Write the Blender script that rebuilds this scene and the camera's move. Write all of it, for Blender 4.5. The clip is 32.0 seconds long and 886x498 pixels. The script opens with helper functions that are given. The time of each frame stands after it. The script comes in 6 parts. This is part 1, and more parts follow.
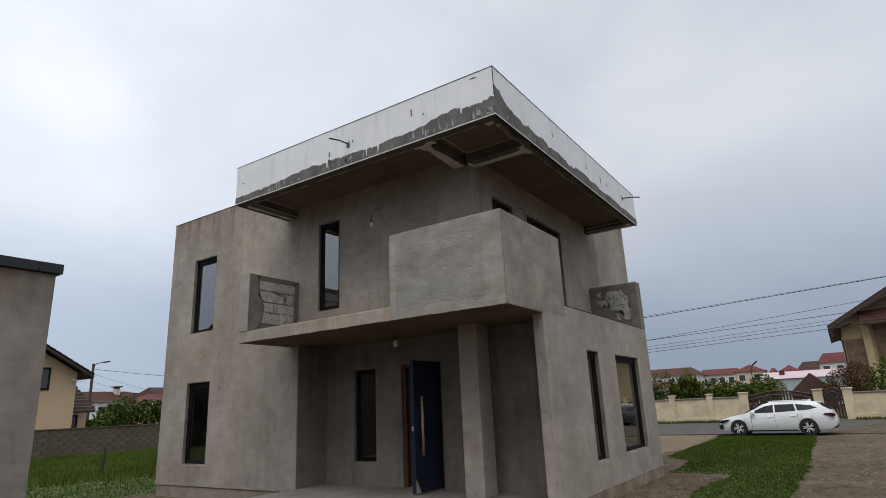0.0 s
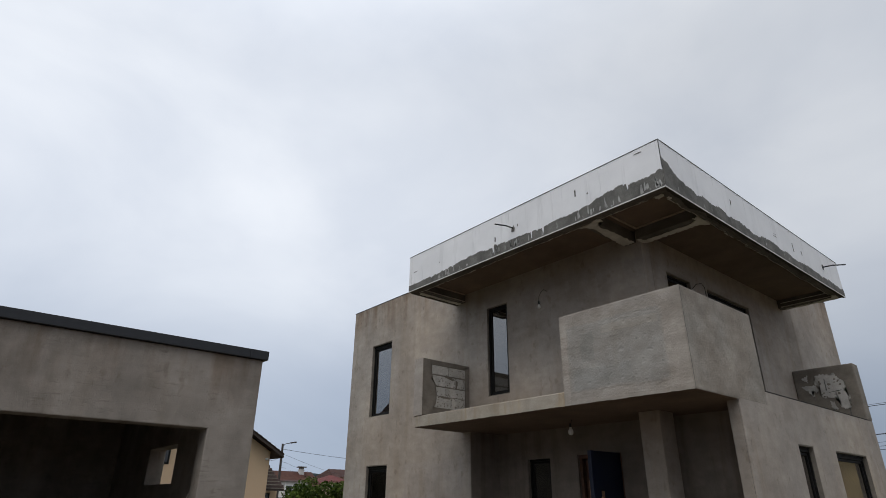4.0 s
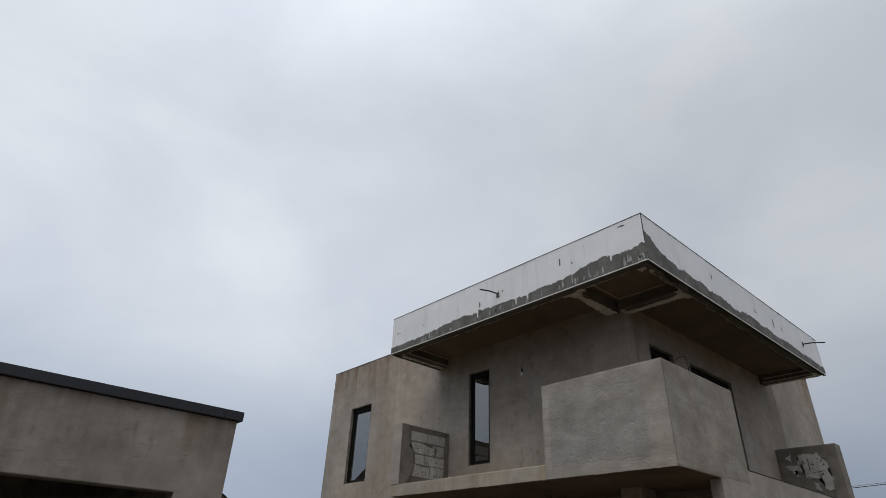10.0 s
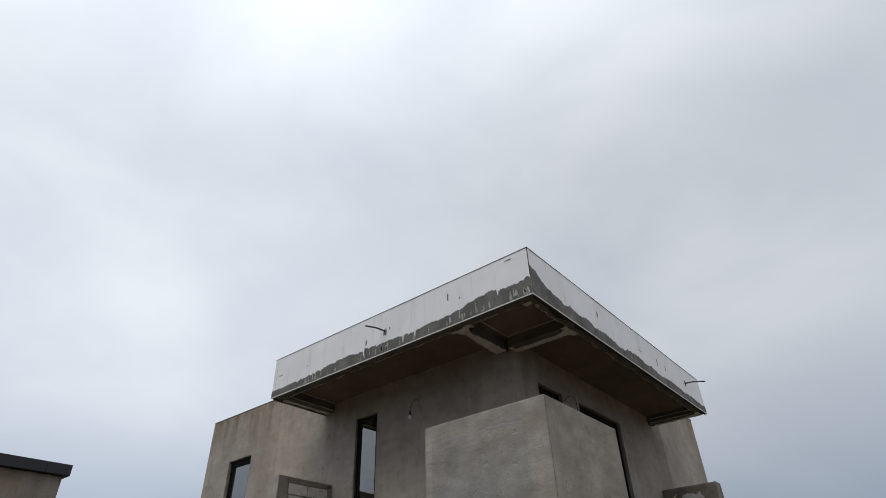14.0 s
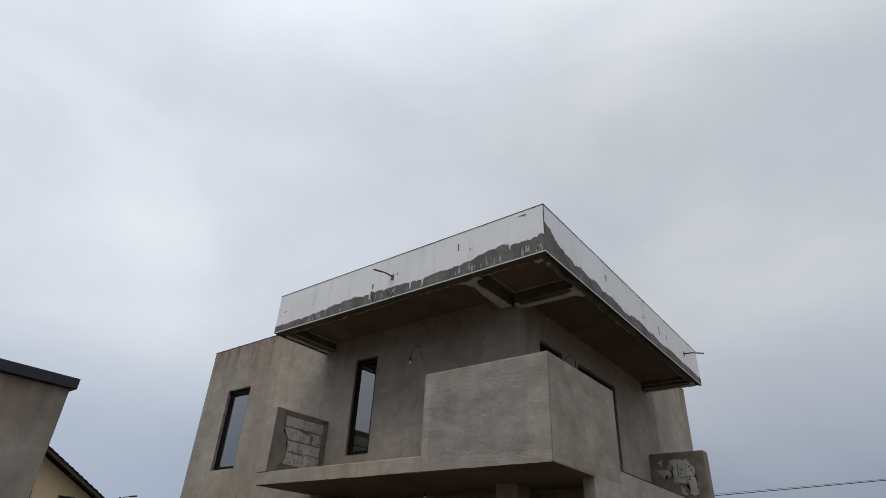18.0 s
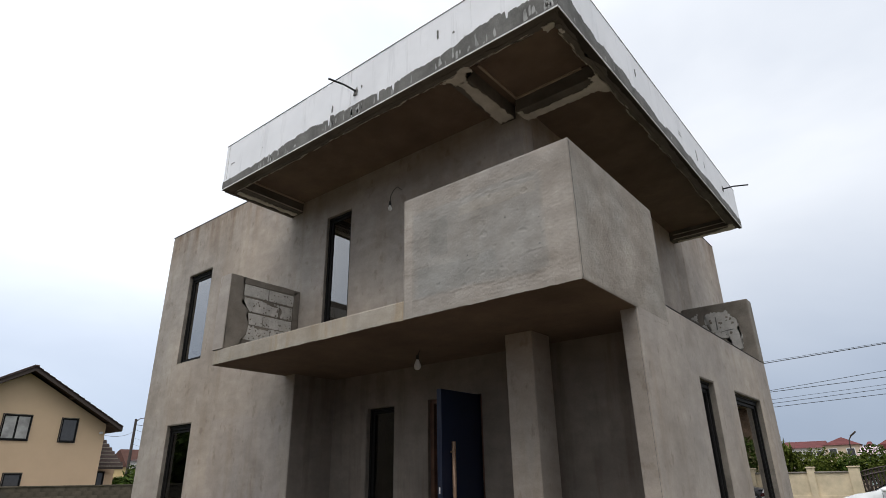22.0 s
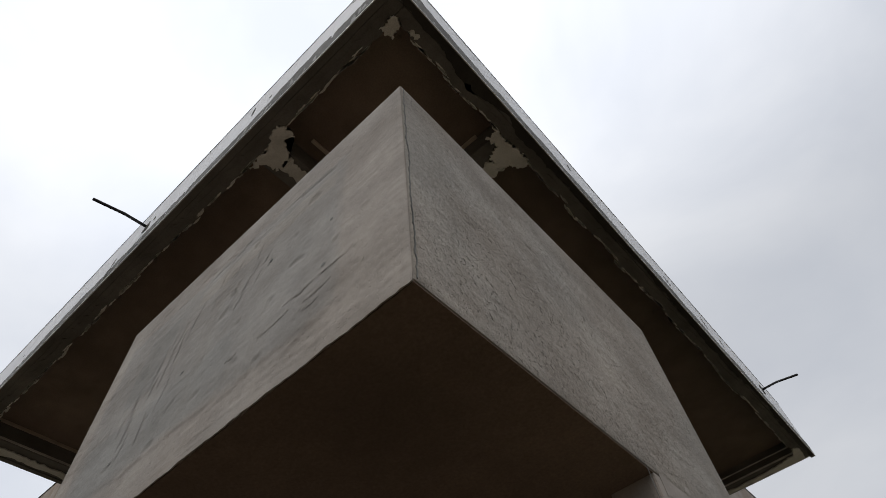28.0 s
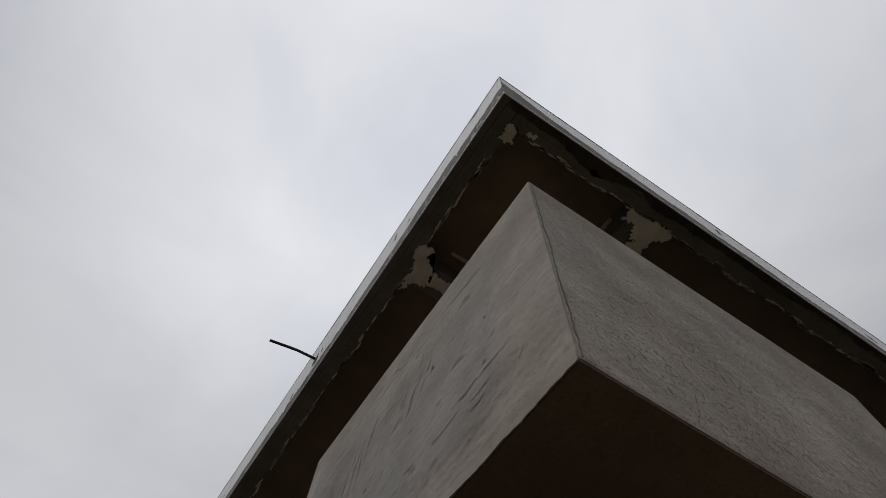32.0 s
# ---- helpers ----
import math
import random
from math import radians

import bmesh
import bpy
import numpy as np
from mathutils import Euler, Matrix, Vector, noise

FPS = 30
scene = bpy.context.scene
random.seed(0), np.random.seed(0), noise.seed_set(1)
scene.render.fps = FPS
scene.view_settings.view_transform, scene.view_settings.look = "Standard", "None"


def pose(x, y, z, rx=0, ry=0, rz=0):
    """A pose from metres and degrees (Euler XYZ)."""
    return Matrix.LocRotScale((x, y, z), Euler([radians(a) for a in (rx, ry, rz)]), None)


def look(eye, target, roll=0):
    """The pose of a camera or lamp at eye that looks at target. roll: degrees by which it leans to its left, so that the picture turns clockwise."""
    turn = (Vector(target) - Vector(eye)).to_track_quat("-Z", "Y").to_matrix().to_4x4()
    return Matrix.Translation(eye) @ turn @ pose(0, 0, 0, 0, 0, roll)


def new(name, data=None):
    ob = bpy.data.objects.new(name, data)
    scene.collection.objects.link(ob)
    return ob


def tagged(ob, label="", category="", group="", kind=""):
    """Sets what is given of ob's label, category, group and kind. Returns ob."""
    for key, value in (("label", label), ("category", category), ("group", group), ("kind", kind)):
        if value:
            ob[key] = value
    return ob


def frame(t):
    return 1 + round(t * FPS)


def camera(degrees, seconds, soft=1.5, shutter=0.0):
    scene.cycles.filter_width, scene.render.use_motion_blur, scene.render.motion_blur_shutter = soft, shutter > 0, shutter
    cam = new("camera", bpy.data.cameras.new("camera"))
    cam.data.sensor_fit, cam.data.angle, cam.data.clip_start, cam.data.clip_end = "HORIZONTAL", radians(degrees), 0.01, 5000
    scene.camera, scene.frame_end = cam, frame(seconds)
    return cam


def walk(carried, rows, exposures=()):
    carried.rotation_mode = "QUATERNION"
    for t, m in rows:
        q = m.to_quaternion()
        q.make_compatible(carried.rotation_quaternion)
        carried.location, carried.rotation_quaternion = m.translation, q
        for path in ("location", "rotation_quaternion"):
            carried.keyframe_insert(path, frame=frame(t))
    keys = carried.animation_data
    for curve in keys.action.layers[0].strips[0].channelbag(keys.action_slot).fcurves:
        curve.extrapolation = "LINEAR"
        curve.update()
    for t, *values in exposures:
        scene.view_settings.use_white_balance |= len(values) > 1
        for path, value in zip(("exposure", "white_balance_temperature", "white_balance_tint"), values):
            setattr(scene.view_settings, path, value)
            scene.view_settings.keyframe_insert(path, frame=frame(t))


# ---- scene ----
cam = camera(75.2, 32.0, soft=0.65)
PATH = [
    (0, (0.099, -0.207, 1.36), (-0.962, 1.404, 1.89), -2.6),
    (0.5, (0.133, -0.207, 1.348), (-0.89, 1.417, 1.909), -4.0),
    (1, (0.154, -0.26, 1.352), (-0.826, 1.334, 2.058), -3.1),
    (1.5, (0.182, -0.255, 1.348), (-0.768, 1.329, 2.115), -2.0),
    (2, (0.165, -0.279, 1.349), (-0.872, 1.24, 2.134), -2.0),
    (2.5, (0.161, -0.291, 1.354), (-0.963, 1.146, 2.174), -1.6),
    (3, (0.091, -0.281, 1.367), (-1.17, 1.04, 2.181), -0.6),
    (3.5, (0.014, -0.298, 1.364), (-1.405, 0.861, 2.166), 0.5),
    (5.5, (0.055, -0.287, 1.344), (-1.193, 1.039, 2.171), -0.4),
    (6, (0.059, -0.275, 1.353), (-1.14, 1.108, 2.158), -2.1),
    (6.5, (0.071, -0.272, 1.376), (-1.069, 1.151, 2.199), -4.0),
    (7, (0.062, -0.276, 1.384), (-1.065, 1.13, 2.25), -4.2),
    (7.5, (0.08, -0.305, 1.394), (-1.095, 1.021, 2.322), -3.8),
    (8, (0.048, -0.325, 1.391), (-1.241, 0.866, 2.35), -1.0),
    (8.5, (0.039, -0.348, 1.427), (-1.229, 0.787, 2.477), 0.4),
    (9, (0.085, -0.336, 1.426), (-0.96, 0.96, 2.534), -0.7),
    (9.5, (0.113, -0.28, 1.394), (-0.834, 1.176, 2.385), -1.9),
    (10, (0.07, -0.331, 1.387), (-1.231, 0.815, 2.383), 2.2),
    (10.5, (0.039, -0.383, 1.361), (-1.383, 0.669, 2.294), 2.8),
    (11, (0.045, -0.384, 1.328), (-1.313, 0.805, 2.188), 1.5),
    (11.5, (0.057, -0.283, 1.278), (-1.223, 1.054, 2.037), 0.2),
    (12, (0.121, -0.047, 1.269), (-1.13, 1.348, 1.969), 0.3),
    (12.5, (0.098, 0.064, 1.328), (-1.137, 1.434, 2.102), 0.1),
    (13, (-0.056, 0.164, 1.37), (-1.238, 1.468, 2.32), 0.7),
    (13.5, (-0.044, 0.246, 1.403), (-1.197, 1.437, 2.521), 1.1),
    (14, (0.048, 0.303, 1.408), (-0.975, 1.592, 2.545), -2.1),
    (14.5, (0.081, 0.335, 1.39), (-0.858, 1.736, 2.465), -3.4),
    (16.5, (-0.015, 0.329, 1.385), (-1.015, 1.726, 2.41), 0.4),
    (17, (-0.021, 0.355, 1.386), (-0.996, 1.81, 2.351), 0.9),
    (17.5, (-0.106, 0.321, 1.39), (-1.186, 1.706, 2.347), 2.7),
    (18, (-0.118, 0.303, 1.391), (-1.205, 1.65, 2.393), 3.0),
    (18.5, (-0.059, 0.332, 1.357), (-1.25, 1.597, 2.348), 1.1),
    (19, (0.033, 0.431, 1.317), (-1.139, 1.776, 2.222), -0.5),
    (19.5, (0.059, 0.576, 1.28), (-1.086, 2.027, 2.043), -1.6),
    (20, (-0.148, 0.828, 1.223), (-1.293, 2.286, 1.974), -1.2),
    (20.5, (-0.358, 1.131, 1.183), (-1.502, 2.593, 1.926), -1.1),
    (21, (-0.664, 1.518, 1.207), (-1.815, 2.981, 1.938), -1.1),
    (21.5, (-1.092, 1.925, 1.206), (-2.253, 3.381, 1.937), -1.0),
    (22, (-1.502, 2.392, 1.157), (-2.662, 3.842, 1.899), -1.0),
    (22.5, (-1.96, 2.731, 1.174), (-3.103, 4.156, 1.988), -0.9),
    (23, (-2.287, 3.033, 1.266), (-3.371, 4.452, 2.166), -0.7),
    (23.5, (-2.543, 3.239, 1.402), (-3.542, 4.666, 2.385), -0.3),
    (24, (-2.675, 3.42, 1.395), (-3.544, 4.895, 2.43), -0.1),
    (24.5, (-2.635, 3.723, 1.324), (-3.345, 5.27, 2.374), 0.3),
    (25, (-2.603, 4.074, 1.268), (-3.186, 5.665, 2.329), 0.3),
    (25.5, (-2.625, 4.498, 1.277), (-3.186, 6.067, 2.383), 0.3),
    (27.5, (-2.857, 5.866, 1.605), (-3.531, 6.982, 3.121), -7.0),
    (28, (-2.856, 5.949, 1.593), (-3.521, 6.892, 3.227), -8.3),
    (28.5, (-2.815, 6.026, 1.6), (-3.433, 6.817, 3.33), -10.3),
    (29, (-2.825, 6.036, 1.596), (-3.401, 6.719, 3.385), -10.9),
    (29.5, (-2.822, 6.028, 1.593), (-3.355, 6.649, 3.417), -11.1),
    (30, (-2.817, 6.011, 1.593), (-3.327, 6.604, 3.434), -10.7),
    (30.5, (-2.82, 6.001, 1.597), (-3.315, 6.581, 3.446), -10.4),
    (31, (-2.826, 5.994, 1.584), (-3.347, 6.553, 3.432), -8.5),
    (31.5, (-2.857, 5.982, 1.578), (-3.479, 6.465, 3.416), -1.5),
    (32, (-2.898, 5.951, 1.552), (-3.631, 6.32, 3.376), 6.8),
]
EXPOSURES = [(0.0, -0.02, 6520, 11), (0.9, 0.06, 6520, 11), (3.0, -0.15, 6520, 11), (7.0, -0.18, 6510, 10.5), (10.0, -0.36, 6510, 10.5), (12.0, -0.27, 6560, 11), (13.0, -0.1, 6530, 10), (14.5, -0.29, 6530, 10), (17.0, -0.37, 6550, 10.5), (18.0, -0.30, 6560, 11), (19.0, -0.28, 6550, 11), (20.5, -0.05, 6560, 11), (22.0, 0.36, 6560, 11), (23.0, 0.48, 6550, 11), (24.0, 0.30, 6520, 12), (25.5, 0.2, 6540, 11), (27.5, -0.06, 6600, 11), (28.5, -0.40, 6680, 12.5), (30.0, -0.66, 6750, 13), (32.0, -0.77, 6760, 13)]
walk(cam, [(t, look(eye, target, roll)) for t, eye, target, roll in PATH], EXPOSURES)

# ---- light ----
world = bpy.data.worlds.new("overcast_sky")
scene.world = world
world.use_nodes = True
wn, wl = world.node_tree.nodes, world.node_tree.links
wn.clear()
w_out = wn.new("ShaderNodeOutputWorld")
w_bg = wn.new("ShaderNodeBackground")
w_sky = wn.new("ShaderNodeTexSky")
w_sky.sky_type = "NISHITA"
w_sky.sun_disc = False
w_sky.sun_elevation, w_sky.sun_rotation = radians(61), radians(168)
w_sky.altitude, w_sky.air_density, w_sky.dust_density = 300, 1.0, 3.0
w_co = wn.new("ShaderNodeTexCoord")
w_map = wn.new("ShaderNodeMapping")
w_map.inputs["Scale"].default_value = (1.0, 1.0, 1.7)
w_n1 = wn.new("ShaderNodeTexNoise")
w_n1.inputs["Scale"].default_value, w_n1.inputs["Detail"].default_value = 2.3, 5.0
w_n1.inputs["Roughness"].default_value, w_n1.inputs["Distortion"].default_value = 0.5, 0.35
w_ramp = wn.new("ShaderNodeValToRGB")
w_ramp.color_ramp.elements[0].position, w_ramp.color_ramp.elements[0].color = 0.36, (0.640, 0.69, 0.764, 1)
w_ramp.color_ramp.elements[1].position, w_ramp.color_ramp.elements[1].color = 0.66, (0.784, 0.825, 0.876, 1)
w_sep = wn.new("ShaderNodeSeparateXYZ")
w_hr = wn.new("ShaderNodeMapRange")
w_hr.inputs["From Min"].default_value, w_hr.inputs["From Max"].default_value = 0.02, 0.46
w_hr.interpolation_type = "SMOOTHSTEP"
w_hz = wn.new("ShaderNodeMix")
w_hz.data_type, w_hz.blend_type = "RGBA", "MULTIPLY"
w_low = wn.new("ShaderNodeMix")
w_low.data_type = "RGBA"
w_low.inputs["A"].default_value, w_low.inputs["B"].default_value = (0.45, 0.512, 0.605, 1), (1, 1, 1, 1)
w_scale = wn.new("ShaderNodeMix")
w_scale.data_type, w_scale.blend_type = "RGBA", "MIX"
w_scale.inputs["Factor"].default_value = 0.93
w_dim = wn.new("ShaderNodeVectorMath")
w_dim.operation = "SCALE"
w_dim.inputs["Scale"].default_value = 0.10
wl.new(w_co.outputs["Generated"], w_map.inputs["Vector"])
wl.new(w_map.outputs["Vector"], w_n1.inputs["Vector"])
wl.new(w_n1.outputs["Fac"], w_ramp.inputs["Fac"])
wl.new(w_co.outputs["Generated"], w_sep.inputs["Vector"])
wl.new(w_sep.outputs["Z"], w_hr.inputs["Value"])
wl.new(w_hr.outputs["Result"], w_low.inputs["Factor"])
w_hz.inputs["Factor"].default_value = 1.0
wl.new(w_ramp.outputs["Color"], w_hz.inputs["A"])
wl.new(w_low.outputs["Result"], w_hz.inputs["B"])
wl.new(w_sky.outputs["Color"], w_dim.inputs[0])
wl.new(w_dim.outputs["Vector"], w_scale.inputs["A"])
wl.new(w_hz.outputs["Result"], w_scale.inputs["B"])
w_dot = wn.new("ShaderNodeVectorMath")
w_dot.operation = "DOT_PRODUCT"
w_dot.inputs[1].default_value = (-0.965, 0.10, 0.25)
w_thin = wn.new("ShaderNodeMapRange")
w_thin.interpolation_type = "SMOOTHSTEP"
for key, value in (("From Min", 0.45), ("From Max", 1.0), ("To Min", 1.02), ("To Max", 1.37)):
    w_thin.inputs[key].default_value = value
wl.new(w_co.outputs["Generated"], w_dot.inputs[0])
wl.new(w_dot.outputs["Value"], w_thin.inputs["Value"])
w_up = wn.new("ShaderNodeMapRange")
w_up.interpolation_type = "SMOOTHSTEP"
for key, value in (("From Min", 0.62), ("From Max", 1.0), ("To Min", 0.96), ("To Max", 1.68)):
    w_up.inputs[key].default_value = value
w_mul = wn.new("ShaderNodeMath")
w_mul.operation = "MULTIPLY"
wl.new(w_sep.outputs["Z"], w_up.inputs["Value"])
wl.new(w_up.outputs["Result"], w_mul.inputs[0])
wl.new(w_thin.outputs["Result"], w_mul.inputs[1])
wl.new(w_mul.outputs["Value"], w_bg.inputs["Strength"])
wl.new(w_scale.outputs["Result"], w_bg.inputs["Color"])
wl.new(w_bg.outputs["Background"], w_out.inputs["Surface"])

sun_data = bpy.data.lights.new("sun", "SUN")
sun_data.energy, sun_data.angle, sun_data.color = 1.65, radians(52), (1.0, 0.97, 0.93)
sun = new("sun", sun_data)
sun.matrix_world = look((4.5, -11.5, 26), (0, 0, 0))

# ---- materials ----
MATS = {}


def material(name):
    m = bpy.data.materials.new(name)
    m.use_nodes = True
    MATS[name] = m
    nt = m.node_tree
    return m, nt.nodes, nt.links, nt.nodes["Principled BSDF"]


def noise_fac(n, l, scale, detail=5.0, rough=0.55, stretch=(1, 1, 1), coords="Object"):
    co, mp, tx = n.new("ShaderNodeTexCoord"), n.new("ShaderNodeMapping"), n.new("ShaderNodeTexNoise")
    mp.inputs["Scale"].default_value = stretch
    tx.inputs["Scale"].default_value, tx.inputs["Detail"].default_value, tx.inputs["Roughness"].default_value = scale, detail, rough
    l.new(co.outputs[coords], mp.inputs["Vector"])
    l.new(mp.outputs["Vector"], tx.inputs["Vector"])
    return tx.outputs["Fac"]


def ramp(n, l, fac, stops):
    r = n.new("ShaderNodeValToRGB")
    e = r.color_ramp.elements
    while len(e) < len(stops):
        e.new(0.5)
    for el, (p, c) in zip(e, stops):
        el.position, el.color = p, (c if len(c) == 4 else (*c, 1))
    l.new(fac, r.inputs["Fac"])
    return r.outputs["Color"]


def blend(n, l, a, b, fac, mode="MIX"):
    x = n.new("ShaderNodeMix")
    x.data_type, x.blend_type = "RGBA", mode
    for key, v in (("A", a), ("B", b), ("Factor", fac)):
        if isinstance(v, (int, float)):
            x.inputs[key].default_value = v
        elif isinstance(v, tuple):
            x.inputs[key].default_value = (*v, 1) if len(v) == 3 else v
        else:
            l.new(v, x.inputs[key])
    return x.outputs["Result"]


def grey(v):
    return (v, v, v, 1)


def bump(n, l, bsdf, fac, strength, distance):
    b = n.new("ShaderNodeBump")
    b.inputs["Strength"].default_value, b.inputs["Distance"].default_value = strength, distance
    l.new(fac, b.inputs["Height"])
    l.new(b.outputs["Normal"], bsdf.inputs["Normal"])


def coat_mask(n, l, centre, half, wobble):
    """One inside a box with wavering, feathered edges: a coat of another mix."""
    co, ns, sc = n.new("ShaderNodeTexCoord"), n.new("ShaderNodeTexNoise"), n.new("ShaderNodeVectorMath")
    ns.inputs["Scale"].default_value, ns.inputs["Detail"].default_value, ns.inputs["Roughness"].default_value = 2.6, 6.0, 0.68
    l.new(co.outputs["Object"], ns.inputs["Vector"])
    v = co.outputs["Object"]
    steps = (("SUBTRACT", centre), ("DIVIDE", half), ("ABSOLUTE", None))
    sc.operation = "MULTIPLY_ADD"
    l.new(ns.outputs["Color"], sc.inputs[0])
    sc.inputs[1].default_value = (wobble, wobble, wobble)
    l.new(v, sc.inputs[2])
    v = sc.outputs["Vector"]
    for op, val in steps:
        vm = n.new("ShaderNodeVectorMath")
        vm.operation = op
        l.new(v, vm.inputs[0])
        if val:
            vm.inputs[1].default_value = tuple(c + wobble / 2 for c in val) if op == "SUBTRACT" else val
        v = vm.outputs["Vector"]
    sp, a, b = n.new("ShaderNodeSeparateXYZ"), n.new("ShaderNodeMath"), n.new("ShaderNodeMath")
    a.operation = b.operation = "MAXIMUM"
    l.new(v, sp.inputs["Vector"])
    l.new(sp.outputs["X"], a.inputs[0])
    l.new(sp.outputs["Y"], a.inputs[1])
    l.new(a.outputs[0], b.inputs[0])
    l.new(sp.outputs["Z"], b.inputs[1])
    return ramp(n, l, b.outputs[0], [(0.93, grey(1)), (1.0, grey(0))])


def plaster(name, dark, light, blot=0.9, grain=38.0, relief=0.35, streak=0.35, rough=0.92, stretch=(1, 1, 1), stain=(0.62, 0.56, 0.47), scratch=0.0, pits=0.0, tint=(1.0, 1.0, 1.0), rain=None, coats=(), depth=0.02, sand=0.2):
    """Rendered masonry: cloudy patches of two sizes, rain streaks, trowel scratches, sand grain and pits."""
    m, n, l, b = material(name)
    big = ramp(n, l, noise_fac(n, l, blot, 6, 0.6, stretch), [(0.32, dark), (0.70, light)])
    warm = ramp(n, l, noise_fac(n, l, blot * 0.55, 3, 0.5), [(0.38, (1, 1, 1)), (0.66, tint)])
    trowel = ramp(n, l, noise_fac(n, l, 5.0, 4, 0.62, (0.6, 0.6, 1.4)), [(0.32, grey(0.91)), (0.66, grey(1.06))])
    mottle = ramp(n, l, noise_fac(n, l, 2.7, 6, 0.68), [(0.34, grey(0.915)), (0.64, grey(1.07))])
    skim = ramp(n, l, noise_fac(n, l, 1.15, 8, 0.72, (1, 1, 0.7)), [(0.47, grey(0.965)), (0.53, grey(1.05))])
    mottle = blend(n, l, mottle, skim, 1.0, "MULTIPLY")
    trowel = blend(n, l, trowel, mottle, 1.0, "MULTIPLY")
    fine = ramp(n, l, noise_fac(n, l, grain * 2.4, 3, 0.7), [(0.25, grey(1 - sand)), (0.75, grey(1 + sand * 0.9))])
    run = ramp(n, l, noise_fac(n, l, 2.1, 5, 0.6, (2.2, 2.2, 0.22)), [(0.52, grey(0)), (0.75, grey(1))])
    col = blend(n, l, blend(n, l, blend(n, l, big, trowel, 1.0, "MULTIPLY"), fine, 1.0, "MULTIPLY"), warm, 1.0, "MULTIPLY")

    def scaled(fac, k):
        x = n.new("ShaderNodeMath")
        x.operation = "MULTIPLY"
        x.inputs[1].default_value = k
        l.new(fac, x.inputs[0])
        return x.outputs[0]
    col = blend(n, l, col, (*stain, 1), scaled(run, streak), "MULTIPLY")
    steps = []
    for centre, half, colour, wob in coats:
        steps.append(coat_mask(n, l, centre, half, wob))
        col = blend(n, l, col, (*colour, 1), steps[-1], "MULTIPLY")
    if rain:
        co, sp, mr = n.new("ShaderNodeTexCoord"), n.new("ShaderNodeSeparateXYZ"), n.new("ShaderNodeMapRange")
        l.new(co.outputs["Object"], sp.inputs["Vector"])
        l.new(sp.outputs["Z"], mr.inputs["Value"])
        mr.inputs["From Min"].default_value, mr.inputs["From Max"].default_value = rain
        runs = ramp(n, l, noise_fac(n, l, 3.0, 5, 0.62, (1.5, 1.5, 0.25)), [(0.40, grey(0)), (0.62, grey(1))])
        col = blend(n, l, col, (0.62, 0.50, 0.40), blend(n, l, runs, mr.outputs["Result"], 1.0, "MULTIPLY"), "MULTIPLY")
        drops = ramp(n, l, noise_fac(n, l, 8.0, 4, 0.55, (1, 1, 0.6)), [(0.61, grey(0)), (0.70, grey(0.45))])
        col = blend(n, l, col, (0.58, 0.52, 0.46), drops, "MULTIPLY")
    height = blend(n, l, noise_fac(n, l, grain, 5, 0.7), noise_fac(n, l, 4.0, 3, 0.5, stretch), 0.55)
    for step in steps:
        height = blend(n, l, height, step, 0.22)
    if scratch:
        co, mp, tx = n.new("ShaderNodeTexCoord"), n.new("ShaderNodeMapping"), n.new("ShaderNodeTexNoise")
        mp.inputs["Rotation"].default_value, mp.inputs["Scale"].default_value = (radians(12), radians(38), radians(20)), (1.8, 1.8, 11.0)
        tx.inputs["Scale"].default_value, tx.inputs["Detail"].default_value, tx.inputs["Roughness"].default_value = 2.4, 5.0, 0.65
        l.new(co.outputs["Object"], mp.inputs["Vector"])
        l.new(mp.outputs["Vector"], tx.inputs["Vector"])
        area = ramp(n, l, noise_fac(n, l, 2.3, 3, 0.5), [(0.46, grey(0)), (0.62, grey(1))])
        cut = ramp(n, l, tx.outputs["Fac"], [(0.36, grey(1)), (0.45, grey(0))])
        both = blend(n, l, cut, area, 1.0, "MULTIPLY")
        col = blend(n, l, col, (0.76, 0.74, 0.71), scaled(both, scratch), "MULTIPLY")
        height = blend(n, l, height, blend(n, l, tx.outputs["Fac"], both, 0.5), 0.5 * scratch)
    if pits:
        spots = ramp(n, l, noise_fac(n, l, max(75.0, grain * 1.6), 2, 0.6), [(0.30, grey(1)), (0.38, grey(0))])
        where = ramp(n, l, noise_fac(n, l, 3.0, 4, 0.6), [(0.42, grey(0.25)), (0.62, grey(1))])
        hole = blend(n, l, spots, where, 1.0, "MULTIPLY")
        col = blend(n, l, col, (0.45, 0.43, 0.40), scaled(hole, pits), "MULTIPLY")
        inv = n.new("ShaderNodeInvert")
        l.new(hole, inv.inputs["Color"])
        height = blend(n, l, height, inv.outputs["Color"], 0.35)
    l.new(col, b.inputs["Base Color"])
    b.inputs["Roughness"].default_value = rough
    bump(n, l, b, height, relief, depth)
    return m


